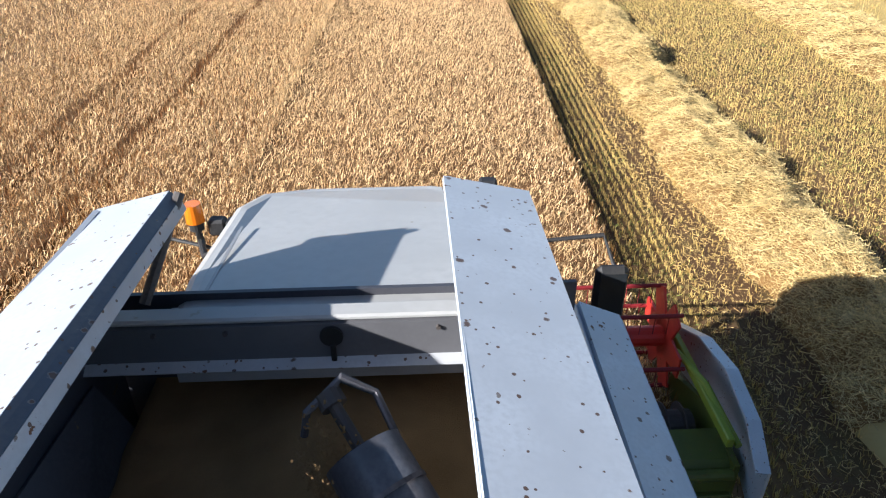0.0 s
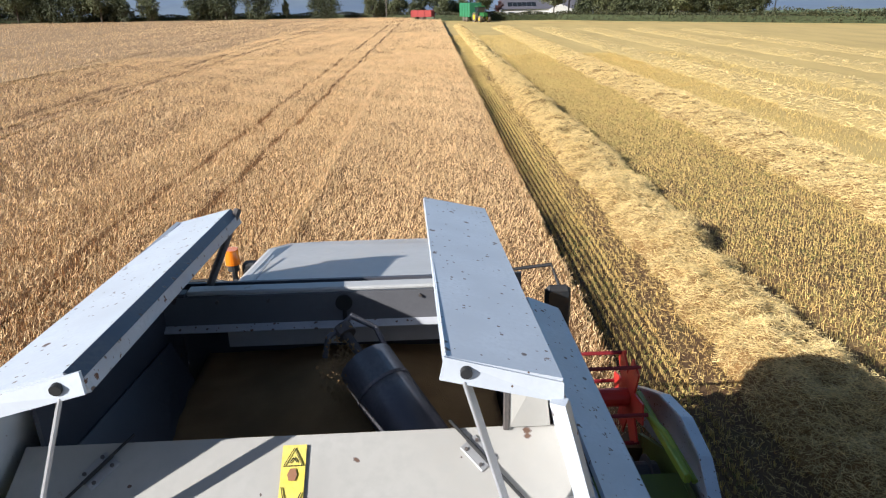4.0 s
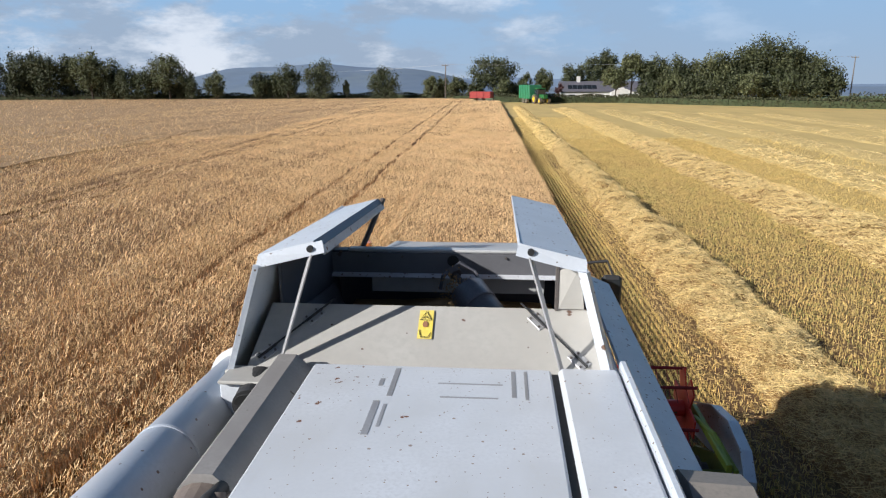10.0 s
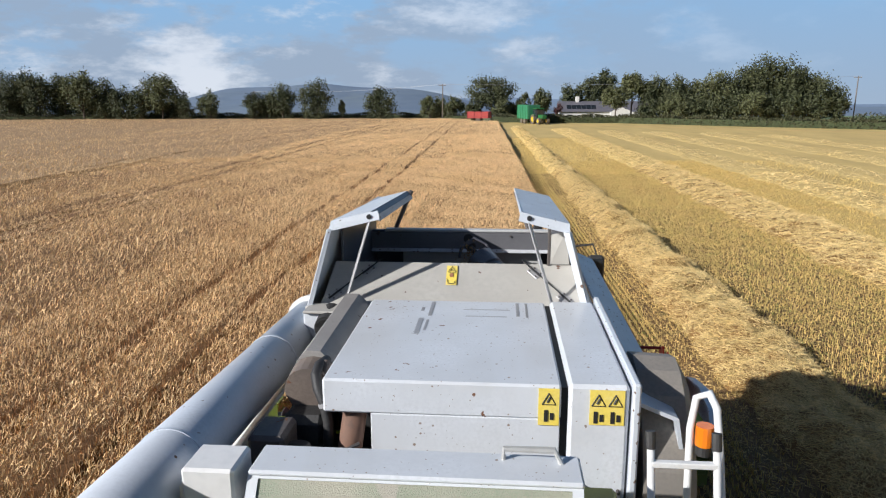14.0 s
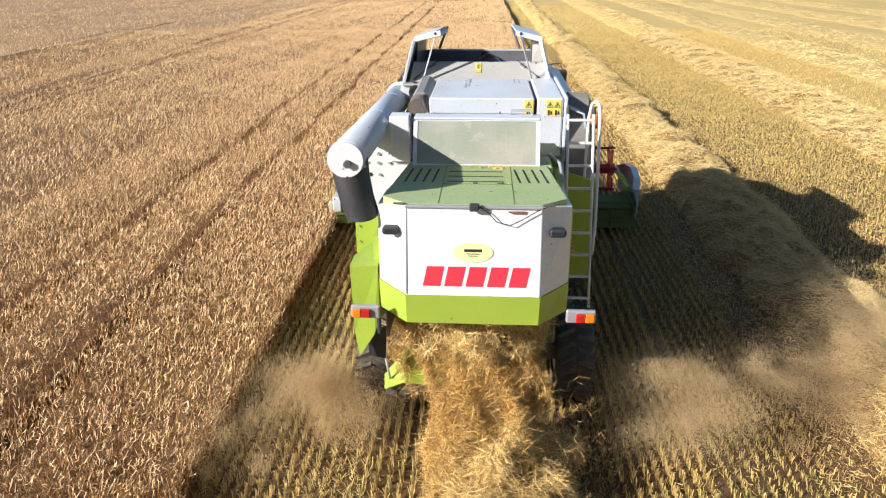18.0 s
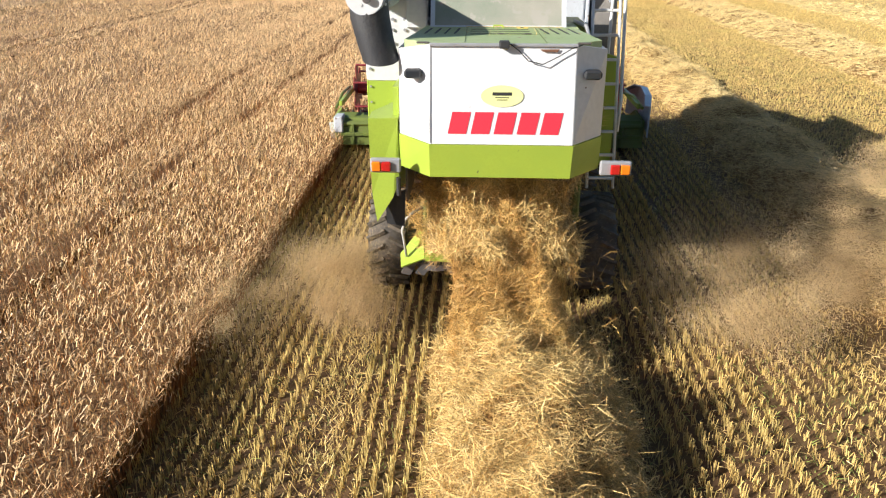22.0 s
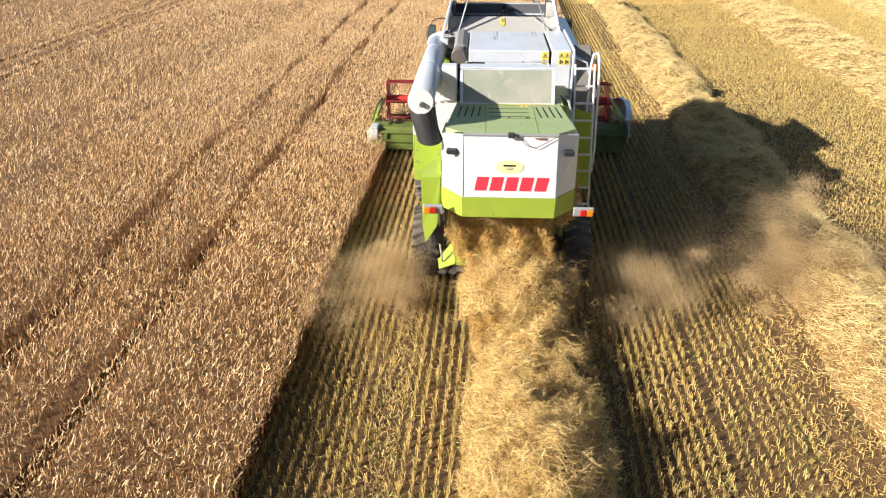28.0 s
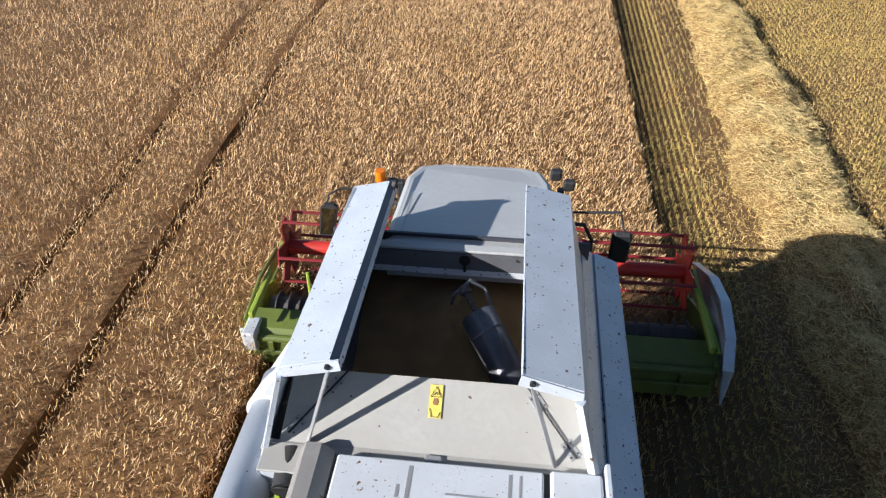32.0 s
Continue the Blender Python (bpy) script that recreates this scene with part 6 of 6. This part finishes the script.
def tree(x, y, high, wide, trunk, material, seed, label, dense=900):
    r = np.random.default_rng(seed)
    t = tagged(new("tree"), label, "tree", "trees round the field")
    t.location = (x, y, -0.3)
    bm = rod((0, 0, 0), (0.1, 0, high * 0.55), 0.035 * high * 0.6, seg=8, r2=0.12)
    for k in range(6):
        a = k * 1.05 + seed
        z = high * (trunk * 0.7 + 0.08 * k)
        rod((0.05, 0, z), (math.cos(a) * wide * 0.55, math.sin(a) * wide * 0.5, z + high * 0.24), 0.12, bm, 5, 0.03)
    part("trunk", bm, M_BARK, t)
    ch = high * (1 - trunk)
    me = bar_mesh("crown", *leaf_crown((0, 0, high * trunk + ch * 0.5), (wide, wide * 0.8, ch * 0.52), dense, 0.25 + high * 0.008, r, seed), [material])
    o = new("crown", me)
    o.parent = t
    return t


# x, y, height, half width, bare trunk share, leaf material
LEFT = [(-113, 166, 10.5, 3.6, 0.1, 0), (-107, 167, 10.5, 3.6, 0.1, 0), (-103, 168, 11.0, 3.0, 0.1, 0), (-99, 166, 10.4, 3.2, 0.1, 0), (-94.5, 168, 10.4, 2.6, 0.3, 1), (-89, 166, 10.7, 3.4, 0.3, 1), (-84.5, 167, 8.6, 3.5, 0.05, 0), (-80, 166, 7.6, 2.8, 0.05, 0), (-76, 166, 7.7, 2.8, 0.05, 0), (-71, 166, 9.9, 3.8, 0.28, 1), (-66, 166, 6.2, 2.2, 0.1, 0), (-60.5, 167, 6.4, 2.4, 0.15, 1)]
LEFT += [(-91.5, 170, 6.5, 3.5, 0.0, 0), (-97, 170, 6.5, 3.5, 0.0, 0), (-86, 170, 6.0, 3.5, 0.0, 0), (-73.5, 169, 5.5, 3.0, 0.0, 0), (-69, 169, 5.0, 3.0, 0.0, 0), (-105, 170, 7, 3.5, 0, 0), (-110, 171, 7, 3.5, 0, 0)]
LEFT += [(-50.5, 166, 6.0, 2.2, 0.08, 0), (-48, 167, 6.4, 2.1, 0.08, 0), (-44, 166, 8.0, 2.9, 0.06, 0), (-46, 168, 4.6, 2.6, 0.02, 0), (-36.5, 166, 8.7, 3.5, 0.06, 0), (-31, 167, 4.4, 0.7, 0.4, 1), (-22.5, 166, 7.2, 3.3, 0.05, 0), (-12, 166, 5.4, 1.8, 0.2, 1), (-9.5, 167, 5.1, 1.9, 0.2, 1), (-6.5, 166, 5.4, 2.1, 0.15, 1)]
LEFT += [(1.5, 166, 9.4, 4.6, 0.34, 0), (-2.4, 165, 5.0, 2.0, 0.1, 0), (3.4, 163, 4.6, 2.3, 0.1, 1), (8.2, 165, 5.6, 1.7, 0.1, 1), (12.3, 166, 6.8, 2.1, 0.25, 1), (6.0, 167, 4.0, 2.2, 0.05, 0)]
RIGHT = [(21, 186, 8.4, 2.6, 0.2, 0), (26, 186, 9.2, 3.4, 0.25, 0), (29.5, 187, 11.2, 2.2, 0.4, 0), (26.2, 157.5, 7.0, 2.9, 0.5, 1), (29.4, 158, 9.6, 2.1, 0.52, 1), (33.2, 158, 9.3, 2.7, 0.2, 0), (35.5, 159, 8.3, 2.6, 0.15, 0), (37.7, 157, 8.9, 3.2, 0.1, 0), (41.6, 158, 9.0, 3.2, 0.15, 1), (45.4, 157, 9.1, 3.1, 0.15, 1), (49.7, 158, 10.3, 3.4, 0.12, 0), (53.9, 158, 12.4, 4.3, 0.12, 0), (58.4, 157, 11.7, 4.4, 0.12, 0), (61.8, 158, 10.4, 4.0, 0.12, 0), (65.2, 156, 9.0, 3.8, 0.12, 0), (67.9, 155, 6.6, 2.6, 0.15, 0), (51.3, 153, 6.0, 2.6, 0.3, 1), (36.8, 154, 5.2, 2.6, 0.15, 1), (59, 153, 5.6, 2.8, 0.25, 0), (43.5, 155, 5.0, 3.2, 0.02, 0), (47.5, 155, 5.2, 3.2, 0.02, 0), (55, 155, 5.4, 3.4, 0.02, 0), (63, 154, 5.2, 3.2, 0.02, 0), (32.5, 156, 4.6, 2.2, 0.02, 0), (39.8, 154, 4.6, 2.8, 0.02, 0)]
for k, (x, y, h, w, tr, m) in enumerate(LEFT + RIGHT):
    tree(x, y, h, w, tr, (M_LEAF, M_LEAF2)[m], 200 + k, ("dense dark green tree at the field edge", "lighter open-crowned tree at the field edge")[m], int(1900 + h * w * 110))
tree(15.4, 164, 4.4, 1.5, 0.1, M_COPPER, 300, "small dark copper-leaved tree by the house", 600)


M_HEDGELEAF = mat("hedge_leaves", (0.045, 0.05, 0.018), 0.75, vary=(0.068, 0.066, 0.026), scale=0.6, fine=4, island=0.45)
M_HEDGE = mat("hedge_inside", (0.035, 0.05, 0.018), 0.9, vary=(0.06, 0.07, 0.025), scale=1.5, fine=9, bump=1.0, bump_scale=6)


def hedge(name, line, high, thick, seed, label, dense):
    r = np.random.default_rng(seed)
    sets = []
    body = bmesh.new()
    for (xa, ya), (xb, yb) in zip(line, line[1:]):
        ln = math.hypot(xb - xa, yb - ya)
        nx, ny = -(yb - ya) / ln, (xb - xa) / ln
        plate([(xa - nx * thick / 2, ya - ny * thick / 2, high * 0.7), (xb - nx * thick / 2, yb - ny * thick / 2, high * 0.7), (xb + nx * thick / 2, yb + ny * thick / 2, high * 0.7), (xa + nx * thick / 2, ya + ny * thick / 2, high * 0.7)], high * 0.7, body)
        n = int(ln * dense)
        u, w = r.uniform(0, 1, n), r.uniform(-0.6, 0.6, n) * thick
        z = r.uniform(0.05, 1.0, n) * high * (1 + 0.12 * np.sin(u * ln * 0.8))
        p = np.stack([xa + (xb - xa) * u + nx * w, ya + (yb - ya) * u + ny * w, z], 1)
        t = r.normal(size=(n, 3))
        t *= 0.30 / np.linalg.norm(t, axis=1, keepdims=True)
        sets.append(blade_arrays(p - t / 2, p + t / 2, 0.22, r))
    h = tagged(part(name, body, M_HEDGE), label, "hedge", kind="stuff")
    o = new("leaves", bar_mesh("leaves", *joined(*sets), [M_HEDGELEAF]))
    o.parent = h


hedge("hedge", [(-135, 164), (-107, 163.5), (-60, 172), (-20, 173), (-2, 163)], 1.6, 1.6, 61, "uneven dark field hedge along the far edge", 170)
hedge("hedge", [(2, 160), (11, 153.5), (26, 151.5), (42, 136), (60, 122), (84, 104)], 1.55, 1.5, 62, "clipped dark green hedge at the field edge", 210)
hedge("hedge", [(57, 126), (75, 112), (120, 80)], 2.2, 2.5, 63, "rough overgrown green hedge", 120)

# house behind the hedge
house = tagged(new("house"), "long low white bungalow with dark slate roof and solar panels", "house")
house.location = (25, 174, -0.9)
M_RENDER = mat("white_render", (0.72, 0.70, 0.66), 0.8)
M_SLATE = mat("slate_roof", (0.10, 0.10, 0.12), 0.6, vary=(0.14, 0.13, 0.14), scale=1.5)
M_PANE = mat("dark_pane", (0.02, 0.025, 0.03), 0.1)
hw = part("wall", box(-8, 12, 0, 7, 0, 2.6, 0.05), M_RENDER, house)
part("roof", loft([[(-8.3, -0.4, 2.6), (12.3, -0.4, 2.6), (12.3, 3.5, 4.9), (-8.3, 3.5, 4.9)], [(-8.3, 7.4, 2.6), (12.3, 7.4, 2.6), (12.3, 3.6, 4.9), (-8.3, 3.6, 4.9)]]), M_SLATE, house)
part("chimney", box(-4.2, -3.4, 3.1, 3.9, 4.5, 6.0, 0.03), M_RENDER, house)
part("gable", loft([[(3, -1.6, 0), (8, -1.6, 0), (8, -1.6, 2.5), (5.5, -1.6, 3.6), (3, -1.6, 2.5)], [(3, 1, 0), (8, 1, 0), (8, 1, 2.5), (5.5, 3, 3.6), (3, 1, 2.5)]]), M_RENDER, house)
for k in range(6):
    part("solar_panel", plate([(-6.4 + k * 1.1, 0.6, 3.25), (-5.4 + k * 1.1, 0.6, 3.25), (-5.4 + k * 1.1, 2.0, 4.08), (-6.4 + k * 1.1, 2.0, 4.08)], 0.05), M_PANE, house)
for x in (-6.5, -3, 0, 9.5):
    w = part("window", box(x, x + 1.6, -0.06, 0.02, 1.0, 2.1, 0), M_RENDER, house)
    part("pane", box(x + 0.1, x + 1.5, -0.08, -0.05, 1.1, 2.0, 0), M_PANE, w)

# tractor with green trailer
M_TGREEN = mat("tractor_green", (0.03, 0.16, 0.04), 0.4)
M_TYEL = mat("wheel_yellow", (0.70, 0.50, 0.02), 0.4)
M_TRAIL = mat("trailer_green", (0.05, 0.24, 0.12), 0.5)
tractor = tagged(new("tractor"), "green tractor with yellow wheels at the field end", "tractor")
tractor.matrix_world = pose(10.2, 147, 0, 0, 0, 200)
part("bonnet", box(-0.45, 0.45, 0.6, 2.5, 1.0, 1.75, 0.08), M_TGREEN, tractor)
part("cab", box(-0.75, 0.75, -1.0, 0.6, 1.2, 2.75, 0.08), M_GLASS, tractor)
part("cab_roof", box(-0.82, 0.82, -1.1, 0.7, 2.75, 2.95, 0.05), M_TGREEN, tractor)
for x in (-0.85, 0.85):
    for y, rd in ((-0.6, 0.9), (1.9, 0.6)):
        w = part("wheel", rod((x - 0.22, y, rd), (x + 0.22, y, rd), rd, seg=24), M_TYRE, tractor)
        part("rim", rod((x - 0.24, y, rd), (x + 0.24, y, rd), rd * 0.55, seg=18), M_TYEL, w)
    part("mudguard", box(x - 0.25, x + 0.25, -1.3, 0.1, 1.6, 1.75, 0.05), M_TGREEN, tractor)
trailer = tagged(new("trailer"), "tall green silage trailer hitched behind the tractor", "trailer")
trailer.matrix_world = pose(8.5, 151, 0, 0, 0, 200)
part("body", box(-1.25, 1.25, -2.6, 2.6, 0.9, 3.5, 0.05), M_TRAIL, trailer)
for k in range(7):
    part("rib", box(-1.31, 1.31, -2.55 + k * 0.83, -2.47 + k * 0.83, 0.9, 3.5, 0), M_TGREEN, trailer)
for x in (-0.95, 0.95):
    for y in (-0.7, 0.7):
        part("wheel", rod((x - 0.2, y, 0.55), (x + 0.2, y, 0.55), 0.55, seg=20), M_TYRE, trailer)
red = tagged(new("trailer"), "red tipping trailer parked by the far hedge", "trailer")
red.matrix_world = pose(-1.0, 154, 0, 0, 0, 75)
part("body", box(-1.15, 1.15, -2.2, 2.2, 0.9, 2.2, 0.04), mat("trailer_red", (0.42, 0.05, 0.04), 0.5), red)
for k in range(4):
    part("rib", box(-1.2, 1.2, -2.15 + k * 1.4, -2.05 + k * 1.4, 0.9, 2.2, 0), M_DARKRED, red)
for x in (-0.9, 0.9):
    part("wheel", rod((x - 0.2, 0, 0.5), (x + 0.2, 0, 0.5), 0.5, seg=18), M_TYRE, red)
# poles and wires
M_POLE = mat("weathered_pole", (0.20, 0.17, 0.14), 0.9)
poles = [(-58, 190, 7.0), (-8.8, 162, 8.0), (72.8, 158, 9.1)]
for x, y, h in poles:
    p = tagged(new("utility_pole"), "weathered wooden utility pole", "utility pole", "utility poles")
    p.location = (x, y, -0.3)
    part("post", rod((0, 0, 0), (0.1, 0, h), 0.13, seg=8, r2=0.09), M_POLE, p)
    part("crossarm", box(-0.75, 0.75, -0.05, 0.05, h - 0.35, h - 0.22, 0), M_POLE, p)
    for k in (-0.65, 0.65):
        part("insulator", rod((k, 0, h - 0.22), (k, 0, h - 0.05), 0.05, seg=6), M_GREY, p)
for (xa, ya, ha), (xb, yb, hb) in zip(poles, poles[1:]):
    for dx in (-0.65, 0.65):
        n = 14
        pts = [(xa + dx + (xb - xa) * k / n, ya + (yb - ya) * k / n, ha - 0.35 + (hb - ha) * k / n - 2.0 * 4 * (k / n) * (1 - k / n) * 0.35) for k in range(n + 1)]
        tagged(part("power_line", pipe(pts, 0.012, seg=4), M_GREY), "sagging overhead power line", "power line", "power lines")

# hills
# the blue of distance haze is mixed into both hill colours
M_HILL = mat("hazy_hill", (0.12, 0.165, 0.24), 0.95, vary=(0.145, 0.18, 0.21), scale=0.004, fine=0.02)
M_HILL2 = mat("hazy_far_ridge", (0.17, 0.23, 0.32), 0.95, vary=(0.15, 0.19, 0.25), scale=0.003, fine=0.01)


def ridge(name, y, peaks, material, depth, label):
    xs = np.linspace(-2600, 2600, 120)
    rows = []
    for f, dy in ((0.0, -depth), (0.45, -depth * 0.55), (0.8, -depth * 0.25), (1.0, 0), (0.3, depth)):
        for x in xs:
            h = sum(a * math.exp(-((x - c) / w) ** 2) for c, w, a in peaks)
            rows.append((x, y + dy, -60 + f * (h + 34) + 4 * noise.noise((x * 0.006, dy * 0.004, 3)) * f))
    n = len(xs)
    i, j = np.meshgrid(np.arange(4), np.arange(n - 1), indexing="ij")
    a = (i * n + j).ravel()
    tagged(new(name, bar_mesh(name, np.array(rows), np.stack([a, a + 1, a + n + 1, a + n], 1), [material], smooth=True)), label, "hill", kind="structure")


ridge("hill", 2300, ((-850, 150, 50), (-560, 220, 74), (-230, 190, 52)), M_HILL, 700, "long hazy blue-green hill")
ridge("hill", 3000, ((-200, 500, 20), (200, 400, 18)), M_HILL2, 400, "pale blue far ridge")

# sky with cumulus near the horizon, a plain backdrop far behind everything
m = bpy.data.materials.new("cloudy_sky")
m.use_nodes = True
n, l = m.node_tree.nodes, m.node_tree.links
n.clear()
out, em, co = n.new("ShaderNodeOutputMaterial"), n.new("ShaderNodeEmission"), n.new("ShaderNodeTexCoord")
sep = n.new("ShaderNodeSeparateXYZ")
l.new(co.outputs["Object"], sep.inputs[0])
rz = n.new("ShaderNodeMapRange")
rz.inputs["From Min"].default_value, rz.inputs["From Max"].default_value = 0, 1500
l.new(sep.outputs["Z"], rz.inputs["Value"])
gr = n.new("ShaderNodeValToRGB")
ge = gr.color_ramp.elements
ge[0].position, ge[0].color = 0.0, (0.49, 0.61, 0.75, 1)
ge[1].position, ge[1].color = 1.0, (0.28, 0.54, 0.88, 1)
k = ge.new(0.35)
k.color = (0.385, 0.635, 0.92, 1)
l.new(rz.outputs["Result"], gr.inputs[0])
mp = n.new("ShaderNodeMapping")
mp.inputs["Scale"].default_value = (1, 1, 2.6)
l.new(co.outputs["Object"], mp.inputs[0])


def cloud(scale, detail, lo, hi, off=0.0):
    t = n.new("ShaderNodeTexNoise")
    t.inputs["Scale"].default_value, t.inputs["Detail"].default_value, t.inputs["Roughness"].default_value = scale, detail, 0.6
    if off:
        q = n.new("ShaderNodeMapping")
        q.inputs["Location"].default_value = (off, 0, off)
        l.new(mp.outputs[0], q.inputs[0])
        l.new(q.outputs[0], t.inputs["Vector"])
    else:
        l.new(mp.outputs[0], t.inputs["Vector"])
    r = n.new("ShaderNodeMapRange")
    r.interpolation_type = "SMOOTHSTEP"
    r.inputs["From Min"].default_value, r.inputs["From Max"].default_value = lo, hi
    l.new(t.outputs["Fac"], r.inputs["Value"])
    return r.outputs["Result"]


band = n.new("ShaderNodeValToRGB")
be = band.color_ramp.elements
be[0].position, be[0].color = 0.0, (0.9, 0.9, 0.9, 1)
be[1].position, be[1].color = 0.72, (0.0, 0.0, 0.0, 1)
k = be.new(0.42)
k.color = (0.75, 0.75, 0.75, 1)
l.new(rz.outputs["Result"], band.inputs[0])
cover = n.new("ShaderNodeMath")
cover.operation = "MULTIPLY"
l.new(cloud(0.0009, 11, 0.44, 0.535), cover.inputs[0])
l.new(band.outputs[0], cover.inputs[1])
tone = n.new("ShaderNodeMix")
tone.data_type = "RGBA"
tone.inputs[6].default_value, tone.inputs[7].default_value = (0.46, 0.545, 0.66, 1), (1.05, 1.06, 1.08, 1)
l.new(cloud(0.0015, 10, 0.47, 0.65, 310.0), tone.inputs[0])
mx = n.new("ShaderNodeMix")
mx.data_type = "RGBA"
side = n.new("ShaderNodeMapRange")
side.inputs["From Min"].default_value, side.inputs["From Max"].default_value = -600, 1500
side.inputs["To Min"].default_value, side.inputs["To Max"].default_value = 1.0, 0.12
l.new(sep.outputs["X"], side.inputs["Value"])
less = n.new("ShaderNodeMath")
less.operation = "MULTIPLY"
l.new(cover.outputs[0], less.inputs[0])
l.new(side.outputs["Result"], less.inputs[1])
l.new(less.outputs[0], mx.inputs[0])
l.new(gr.outputs[0], mx.inputs[6])
l.new(tone.outputs[2], mx.inputs[7])
l.new(mx.outputs[2], em.inputs[0])
em.inputs[1].default_value = 0.58
l.new(em.outputs[0], out.inputs[0])
R = 3900
az = np.linspace(-75, 75, 41)
el = np.array([-3, 2, 6, 12, 20, 28])
P = np.array([[(R * math.sin(radians(a)), R * math.cos(radians(a)), R * math.tan(radians(e))) for e in el] for a in az]).reshape(-1, 3)
i, j = np.meshgrid(np.arange(40), np.arange(5), indexing="ij")
a = (i * 6 + j).ravel()
tagged(new("sky_backdrop", bar_mesh("sky_backdrop", P, np.stack([a, a + 6, a + 7, a + 1], 1), [m], smooth=True)), "blue sky with white cumulus near the horizon", "sky", kind="structure")


# ---- what moves ----
def motions():
    walk(harvester, [(t, drive_pose(t)) for t in HALVES])
    walk(grain, [(t, drive_pose(t)) for t in HALVES])
    # the reel turns forwards and down, the wheels roll
    turn = 62.0
    walk(reel, [(k, pose(0, RY, RZ, -turn * 1.25 * k / 1.0, 0, 0)) for k in [i * 1.0 for i in range(33)]])
    for w in wheels:
        r = w.location.z
        x, y = w.location.x, w.location.y
        step = 0.5 if r > 0.7 else 0.5
        walk(w, [(t, pose(x, y, r, -math.degrees(drive(t)[1] / r), 0, 0)) for t in HALVES])
    # crop goes down as the knife comes to it
    for s, y in crop_strips:
        d = np.array(DRIVE)
        tc = float(np.interp(y + 0.1 - KNIFE, d[:, 2], d[:, 0]))
        up, down = pose(0, y, 0), pose(0, y, -0.9)
        rows = [(0.0, up)]
        if tc - 0.25 > 0.05:
            rows.append((tc - 0.25, up))
        if tc + 0.25 < 31.9:
            rows += [(max(tc + 0.25, 0.2), down), (32.0, down)]
        else:
            rows.append((32.0, up if tc > 31.9 else down))
        walk(s, rows)
    # straw rides in the hood, then drops to the windrow
    for s, x, y, tilt in straw_piles:
        d = np.array(DRIVE)
        tl = float(np.interp(y + 0.45, d[:, 2], d[:, 0]))
        inside = lambda t: drive_pose(t) @ pose(0.0, 0.95, 2.25, 60, 0, 0)
        if y + 0.45 > d[-1, 2] + 0.55:
            walk(s, [(t, inside(t)) for t in range(0, 33)])
            continue
        rows = [(float(t), inside(t)) for t in range(0, int(tl - 0.8) + 1)]
        rows.append((tl - 0.55, drive_pose(tl - 0.55) @ pose(0.08, 0.62, 1.45, 68, 0, 0)))
        rows += [(tl, pose(x, y, 0, 0, 0, tilt)), (max(32.0, tl + 0.1), pose(x, y, 0, 0, 0, tilt))]
        walk(s, rows)
    for o, cx, cy, k in curtains:
        rows = []
        for t in HALVES:
            p = t * 2.4 + k * 1.9
            rows.append((t, drive_pose(t) @ pose(cx + 0.035 * math.sin(p), cy + 0.03 * math.sin(p * 1.31 + 1), 0.05 * math.sin(p * 0.83), 2.5 * math.sin(p * 1.1), 2.0 * math.sin(p * 0.9 + 2), 4 * math.sin(p * 0.7))))
        walk(o, rows)
    for k, (o, c) in enumerate(puffs):
        rows = []
        for t in HALVES:
            p = t * 1.7 + k * 2.3
            rows.append((t, drive_pose(t) @ pose(c[0] + 0.12 * math.sin(p), c[1] + 0.14 * math.sin(p * 0.77 + 1), c[2] + 0.05 * math.sin(p * 1.2), 9 * math.sin(p * 0.6), 9 * math.sin(p * 0.5), 22 * math.sin(p * 0.43))))
        walk(o, rows)


motions()
